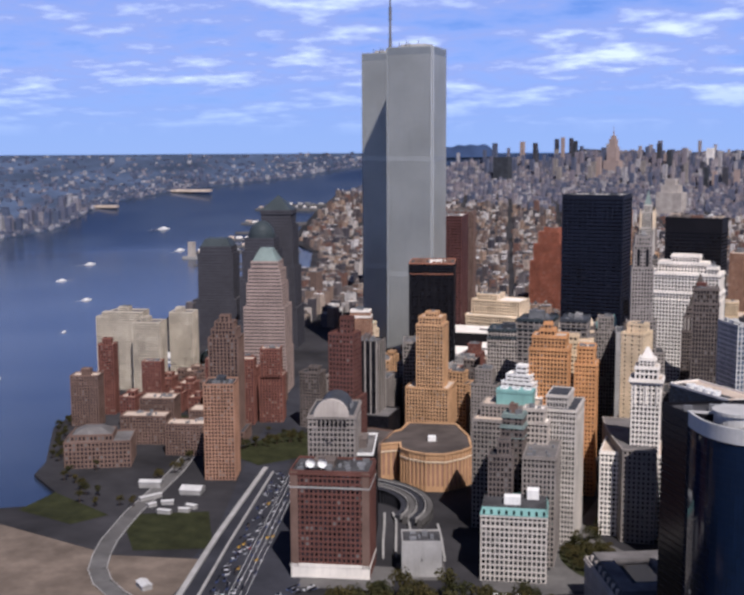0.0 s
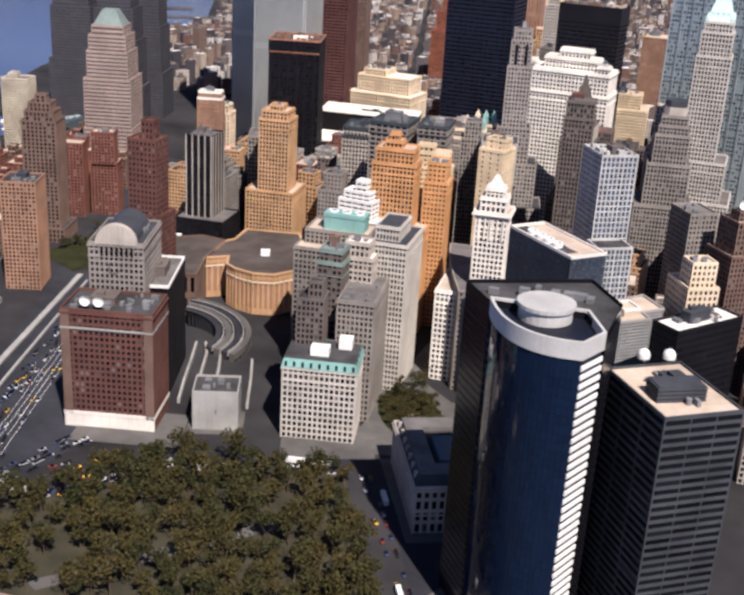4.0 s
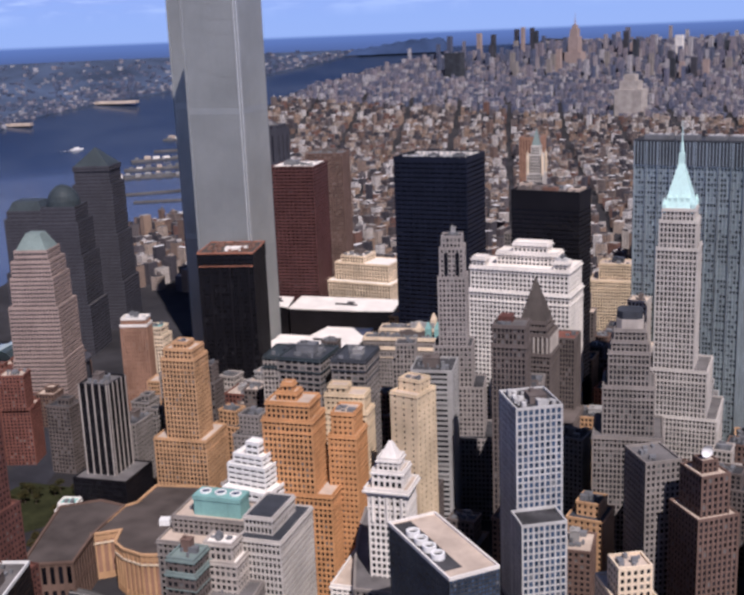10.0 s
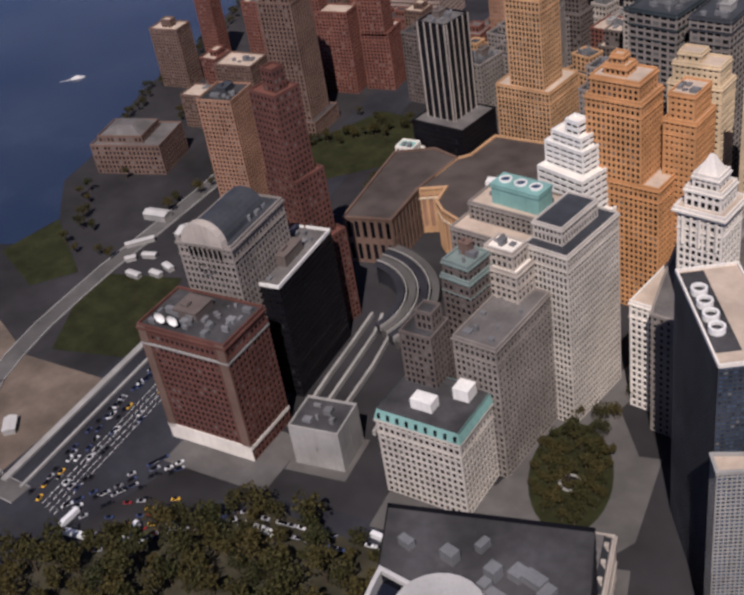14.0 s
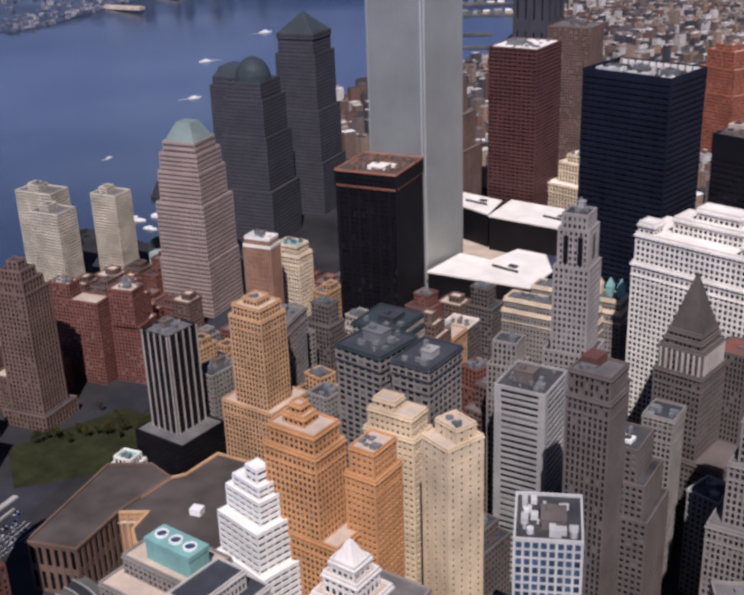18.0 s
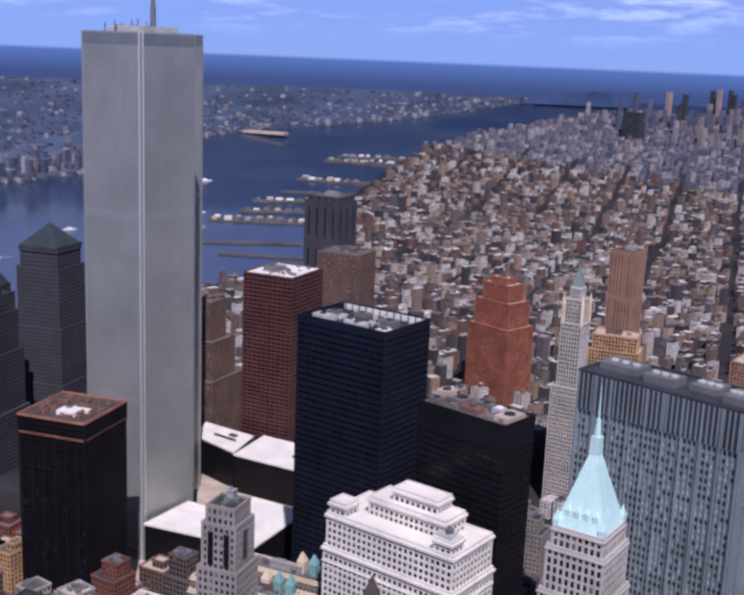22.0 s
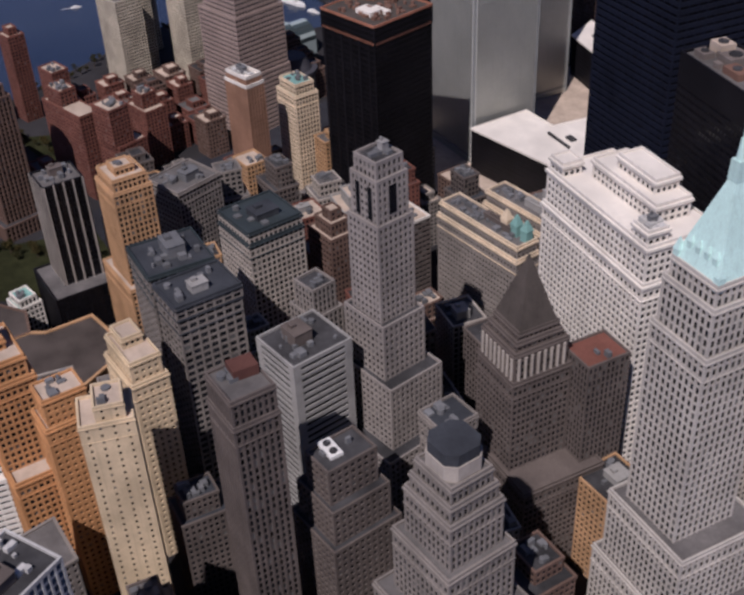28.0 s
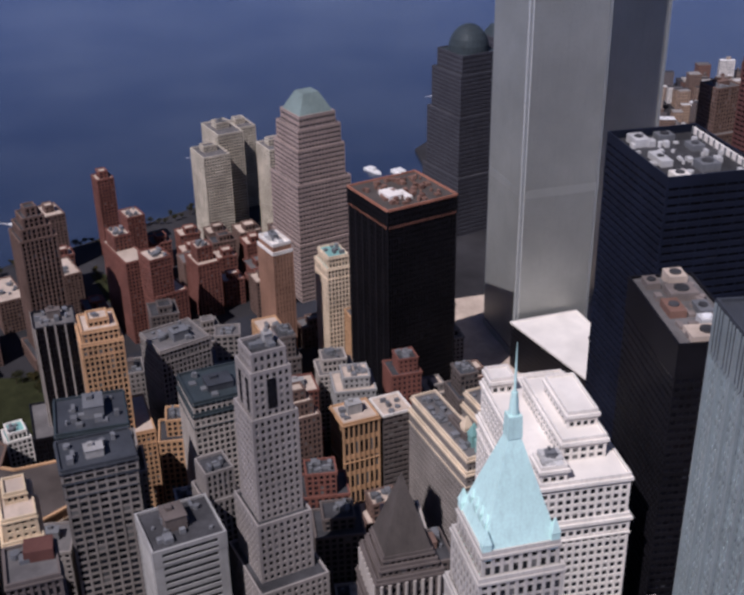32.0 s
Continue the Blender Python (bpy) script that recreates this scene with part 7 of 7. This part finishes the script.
for x, y, w, d, h, a in ((-93.7, -499.4, 19, 9, 5, 20), (-51.2, -499.3, 18, 15, 4, 15), (-42.0, -554.2, 11, 4, 3.2, 10), (-53.1, -533.9, 10, 4, 3.2, 30), (-29.0, -535.0, 9, 4, 3.2, -5), (-29.6, -544.5, 9, 4, 3, 10), (-74.3, -527.9, 20, 4, 3.2, 62), (31.4, -685.3, 12, 7, 3.4, -35), (-61.5, -544.1, 7, 4, 3, 60)):
    t = new("site_shed", None)
    t.matrix_world = pose(x, y, 0.2, 0, 0, a)
    tagged(t, "low white site shed with a shallow pitched roof", "shed", "site sheds")
    s = Shape()
    s.box(-w / 2, w / 2, -d / 2, d / 2, 0, h)
    part("wall", s, M["concrete"], t)
    s = Shape()
    e = 0.4
    s.quad((-w / 2 - e, -d / 2 - e, h), (w / 2 + e, -d / 2 - e, h), (w / 2 + e, 0, h + d * 0.18), (-w / 2 - e, 0, h + d * 0.18))
    s.quad((w / 2 + e, d / 2 + e, h), (-w / 2 - e, d / 2 + e, h), (-w / 2 - e, 0, h + d * 0.18), (w / 2 + e, 0, h + d * 0.18))
    for x_ in (-w / 2 - e, w / 2 + e):
        s.quad((x_, -d / 2 - e, h), (x_, 0, h + d * 0.18), (x_, d / 2 + e, h))
    part("roof", s, M["machine_light"], t)
sheet("lawn", [(-89.8, -382.6), (-38.7, -407.7), (2.2, -341.7), (-13.0, -285.2), (-74.6, -290.4)], 0.28, M["grass"], "dark planted garden strip among towers", "garden")

# low walls of the tunnel approach
for pts in (((158.5, -575.0), (146.0, -545.7), (135.2, -518.0), (123.8, -490.7)), ((166.2, -570.2), (151.4, -533.5), (139.4, -504.1), (129.6, -488.0)), ((174.8, -563.4), (159.9, -524.8), (145.9, -495.6)), ((200.7, -563.1), (184.9, -526.5), (172.0, -499.1))):
    s = Shape()
    for p, q in zip(pts, pts[1:]):
        ln = math.hypot(q[0] - p[0], q[1] - p[1])
        s.slab(p, q, ((q[1] - p[1]) / ln, -(q[0] - p[0]) / ln), 0, 3.0, -0.8, 0.8)
    tagged(new("approach_wall", s.mesh("approach_wall", M["concrete"])), "low pale wall beside the tunnel approach lanes", "wall", kind="structure")

# pale pavements round the blocks by the park
for cx, cy, rot, w, d in ((150.3, -615.9, 16.5, 64, 42), (262.8, -578.5, 21.5, 56, 42), (346.4, -607.2, 29.5, 62, 86), (192.1, -587.9, 22.5, 34, 31), (119.6, -573.0, 19.5, 43, 44), (406.2, -712.9, -25.5, 90, 84), (462.5, -703.4, -53.9, 55, 44)):
    c_, s_ = math.cos(radians(rot)), math.sin(radians(rot))
    sheet("pavement", [(cx + c_ * x - s_ * y, cy + s_ * x + c_ * y) for x, y in rect(w, d)], 0.42, M["pavement"], "grey pavement round a city block", "pavement")

# the round fort
fort = new("round_fort", None)
fort.matrix_world = pose(197.7, -813.4, 0.2)
tagged(fort, "low round sandstone fort with an open court", "fort")
s = Shape()
for r0, r1, z0, z1 in ((26, 22, 0, 9),):
    a, b = circle(r0, 40), circle(r1, 40)
    for i in range(40):
        j = (i + 1) % 40
        s.quad((*a[i], z0), (*a[j], z0), (*a[j], z1), (*a[i], z1))
        s.quad((*a[i], z1), (*a[j], z1), (*b[j], z1), (*b[i], z1))
        s.quad((*b[j], z0), (*b[i], z0), (*b[i], z1), (*b[j], z1))
part("ring_wall", s, M["fort_stone"], fort)
s = Shape()
s.box(-4, 20, -3, 12, 0, 6)
part("inner_shed", s, M["roof_tan"], fort)
s = Shape()
s.quad(*[(x, y, 0.1) for x, y in circle(22, 40)])
part("court", s, M["sand"], fort)

# the pier house with a green roof
t = new("pier_house", None)
t.matrix_world = pose(79.0, -759.3, -2, 0, 0, 10)
tagged(t, "long white pier house with green tiled gables", "pier house")
s = Shape()
s.box(-70, 22, -12, 12, -3, 2.6)
part("deck", s, M["quay"], t)
s = Shape()
s.box(-66, 16, -8, 8, 2.6, 9)
s.box(6, 18, -9, 9, 2.6, 13)
part("wall", s, M["white_paint"], t)
s = Shape()
for x0, x1, hw, z0, z1 in ((-66, 6, 8.6, 9, 13), (5.4, 18.6, 9.6, 13, 17)):
    s.quad((x0, -hw, z0), (x1, -hw, z0), (x1, 0, z1), (x0, 0, z1))
    s.quad((x0, 0, z1), (x1, 0, z1), (x1, hw, z0), (x0, hw, z0))
    s.quad((x0, -hw, z0), (x0, 0, z1), (x0, hw, z0))
    s.quad((x1, -hw, z0), (x1, hw, z0), (x1, 0, z1))
part("gable_roof", s, M["copper_green"], t)
for k in range(14):
    s = Shape()
    s.box(-62 + k * 5.2, -60 + k * 5.2, -8.15, -8.0, 4, 7.2)
    part("window", s, M["glass_one"], t)

# ---- trees ----
def tree_mesh(seed, h, r):
    rg = random.Random(seed)
    tr = Shape()
    tr.prism(circle(0.34, 7), 0, h * 0.42, scale=0.6, top=False)
    for k in range(5):
        a = rg.uniform(0, math.tau)
        tx, ty, tz = math.cos(a) * r * 0.55, math.sin(a) * r * 0.55, h * rg.uniform(0.6, 0.8)
        px_, py_ = -math.sin(a) * 0.12, math.cos(a) * 0.12
        z0 = h * 0.36
        tr.quad((px_, py_, z0), (-px_, -py_, z0), (tx - px_ * 0.3, ty - py_ * 0.3, tz), (tx + px_ * 0.3, ty + py_ * 0.3, tz))
        tr.quad((0, 0, z0 - 0.15), (0, 0, z0 + 0.15), (tx, ty, tz + 0.05), (tx, ty, tz - 0.05))
    cr = Shape()
    lobes = [(rg.uniform(-0.55, 0.55) * r, rg.uniform(-0.55, 0.55) * r, h * rg.uniform(0.55, 0.9), rg.uniform(0.3, 0.55) * r) for _ in range(9)]
    for lx, ly, lz, lr in lobes:
        for _ in range(42):
            a, b = rg.uniform(0, math.tau), math.asin(rg.uniform(-0.7, 1))
            q = lr * rg.uniform(0.65, 1.08)
            c = Vector((lx + q * math.cos(a) * math.cos(b), ly + q * math.sin(a) * math.cos(b), lz + q * math.sin(b) * 0.8))
            e = rg.uniform(0.35, 0.8)
            u = Vector((rg.uniform(-1, 1), rg.uniform(-1, 1), rg.uniform(-1, 1))).normalized() * e
            v = u.cross(Vector((rg.uniform(-1, 1), rg.uniform(-1, 1), rg.uniform(-1, 1)))).normalized() * e
            cr.quad(tuple(c - u), tuple(c - v * 0.7), tuple(c + u), tuple(c + v * 0.7))
    return tr.mesh("trunk", M["bark"]), cr.mesh("crown", M["leaves"])


TREES = [tree_mesh(k, h, r) for k, (h, r) in enumerate(((12, 5.2), (14, 6.0), (10, 4.4), (13, 5.0)))]


def plant_tree(x, y, k, scale, group):
    t = new("tree", None)
    t.matrix_world = pose(x, y, 0.1, 0, 0, (x * 37 + y * 11) % 360) @ Matrix.Scale(scale, 4)
    tagged(t, "broadleaf tree with thinning green-brown autumn leaves", "tree", group)
    for nm, me in zip(("trunk", "crown"), TREES[k]):
        ob = new(nm, me)
        ob.parent = t


def inside(x, y, poly):
    hit = False
    for (x0, y0), (x1, y1) in zip(poly, poly[1:] + poly[:1]):
        if (y0 > y) != (y1 > y) and x < (x1 - x0) * (y - y0) / (y1 - y0) + x0:
            hit = not hit
    return hit


rng = random.Random(11)
count = 0
for j in range(30):
    for i in range(30):
        x, y = 95 + i * 11.4 + rng.uniform(-4, 4), -600 - j * 11.4 + rng.uniform(-4, 4)
        if not inside(x, y, PARK) or math.hypot(x - 197.7, y + 813.4) < 34 or math.hypot(x - 244.6, y + 779.4) < 20:
            continue
        f = (x - 189.2) * 1.1800000000000002 - 766.7
        if abs(y - f) < 6 or rng.random() < 0.05 or count > 205:
            continue
        plant_tree(x, y, rng.randrange(4), rng.uniform(1.0, 1.65), "park trees")
        count += 1
for x0, y0, x1, y1, n in ((-177.3, -509.5, -121.1, -541.0, 10), (-164.9, -482.0, -229.3, -369.6, 12), (31.6, -377.3, -10.4, -333.0, 16), (-213.5, -292.6, -249.1, -302.3, 8), (-119.7, -564.9, -71.1, -552.9, 6), (281.1, -498.3, 297.0, -542.8, 12), (286.7, -491.8, 311.7, -557.3, 6), (301.2, -508.8, 323.2, -548.2, 12), (-83.2, -367.7, -41.0, -317.5, 14), (-74.5, -346.2, -31.8, -306.6, 12), (-81.3, -312.4, -22.3, -296.0, 10), (282.7, -490.4, 289.1, -422.7, 8), (0.2, -341.9, 22.7, -397.6, 12), (-108.1, -375.2, -93.9, -488.1, 14)):
    n = n * 3 // 4
    for k in range(n):
        f = (k + rng.uniform(-0.3, 0.3)) / max(1, n - 1)
        plant_tree(x0 + (x1 - x0) * f + rng.uniform(-6, 6), y0 + (y1 - y0) * f + rng.uniform(-6, 6), rng.randrange(4), rng.uniform(0.6, 0.95), "street trees")

crowns, trunks = Shape(), Shape()      # the esplanade's row of small trees
for k in range(64):
    y = -470 + k * 6.2 + rng.uniform(-2, 2)
    m = pose(lerp_table(WEST_SHORE, y) + rng.choice((9, 17)) + rng.uniform(-2, 2), y, 0.1, 0, 0, rng.uniform(0, 360)) @ Matrix.Scale(rng.uniform(0.55, 0.85), 4)
    for shape, me in zip((trunks, crowns), TREES[rng.randrange(4)]):
        at = len(shape.v)
        shape.v += [tuple(m @ v.co) for v in me.vertices]
        shape.f += [tuple(at + i for i in f.vertices) for f in me.polygons]
row = tagged(new("esplanade_trees", crowns.mesh("esplanade_trees", M["leaves"])), "row of small dark trees along the river esplanade", "trees", kind="stuff")
part("trunks", trunks, M["bark"], row, kind="stuff")
for k in range(46):      # the crowded crowns of the oval
    a, f = k * 2.399, math.sqrt((k + 6) / 53) * 0.93
    u, v = 37 * f * math.cos(a), 20 * f * math.sin(a)
    plant_tree(297.0 + u * 0.56 + v * 0.83, -524.6 - u * 0.83 + v * 0.56, rng.randrange(4), rng.uniform(0.45, 0.7), "oval lawn trees")

# ---- traffic ----
def vehicle(name, label, ln, wd, ht, mat, cabin):
    t = new(name, None)
    tagged(t, label, "car" if name == "car" else "bus", "parked and passing traffic")
    s = Shape()
    b = ht * (0.55 if cabin else 0.95)
    s.prism(rect(ln, wd), 0.35, b, scale=0.96)
    part("body", s, mat, t)
    s = Shape()
    if cabin:
        s.prism(rect(ln * 0.52, wd * 0.9, -ln * 0.04), b, ht, scale=0.8)
    else:
        s.box(-ln / 2 + 0.3, ln / 2 - 0.1, -wd / 2 + 0.01, wd / 2 - 0.01, b, ht)
    part("cabin", s, M["glass_black"] if cabin else mat, t)
    s = Shape()
    for x in (-ln * 0.32, ln * 0.32):
        s.box(x - 0.32, x + 0.32, -wd / 2 - 0.1, wd / 2 + 0.1, 0, 0.64, bottom=True)
    part("wheels", s, M["roof_tar"], t)
    return t


PAINTS = [surface("car_paint_" + n, c, rough=0.3, vary=0.05, streak=0, bump=0) for n, c in (("white", (0.75, 0.75, 0.75)), ("black", (0.02, 0.02, 0.022)), ("blue", (0.05, 0.07, 0.16)), ("yellow", (0.75, 0.45, 0.04)), ("red", (0.25, 0.03, 0.03)), ("silver", (0.4, 0.4, 0.42)))]
CARS = [vehicle("car", "small %s car" % w, 4.6, 1.8, 1.45, p, True) for w, p in zip(("white painted", "black painted", "dark blue", "yellow taxi", "dark red", "silver grey"), PAINTS)]
BUS = vehicle("bus", "long white city bus", 12, 2.6, 3.1, PAINTS[0], False)
for t, (x, y) in zip(CARS + [BUS], ((98.0, -687.7), (105.3, -677.3), (83.4, -650.0), (72.4, -632.0), (60.5, -594.6), (50.0, -576.8), (155.9, -684.9))):
    t.matrix_world = pose(x, y, 0.2, 0, 0, 110)
for k in range(150):
    f = rng.random()
    lane = rng.choice((3, 5.5, 8, 10.5, 13, 4, 7, 12, 19, 24, 28))
    x, y = 84.5 + f * -99.3 + lane, -704.0 + f * 282.1
    copy_thing(rng.choice(CARS[:3] + CARS[5:] + CARS[:3] + CARS[5:] + CARS[1:3] + CARS[3:4]), pose(x, y, 0.2, 0, 0, 110 + rng.uniform(-3, 3)))
for k in range(24):
    f = rng.random()
    copy_thing(rng.choice(CARS), pose(298.3 + f * 76.1 + rng.choice((-3, 3)), -607.4 + f * -125.7, 0.25, 0, 0, -60))
for k in range(24):
    copy_thing(rng.choice(CARS), pose(140.5 + rng.uniform(-12, 34), -687.0 + rng.uniform(-12, 34), 0.25, 0, 0, rng.choice((40, 45, 50))))
for x, y, a in ((183.7, -653.4, 44), (208.0, -642.7, 16), (255.5, -610.4, 12), (270.1, -606.4, 12), (134.8, -704.4, 24), (122.7, -700.1, 104), (316.4, -625.7, -60), (352.7, -703.0, -60)):
    copy_thing(BUS, pose(x, y, 0.25, 0, 0, a))
for k in range(44):      # cars waiting and parked along the park's edge
    f = rng.random()
    copy_thing(rng.choice(CARS[:3] + CARS[5:]), pose(150 + f * 44 + rng.uniform(-3, 3), -702 + f * 62 + rng.uniform(-4, 4), 0.25, 0, 0, 54 + rng.choice((0, 180)) + rng.uniform(-4, 4)))
for k in range(40):
    f = rng.random()
    copy_thing(rng.choice(CARS[:3] + CARS[5:]), pose(112 + rng.choice((0, 4.5, 9, 13.5)) + f * 14, -700 + f * 62, 0.25, 0, 0, 76 + rng.uniform(-3, 3)))
for k in range(26):
    f = rng.random()
    copy_thing(rng.choice(CARS[:3] + CARS[5:]), pose(200 + f * 84, -641 + f * 33 + rng.choice((-3.4, 3.4)), 0.25, 0, 0, 21 + rng.choice((0, 180))))
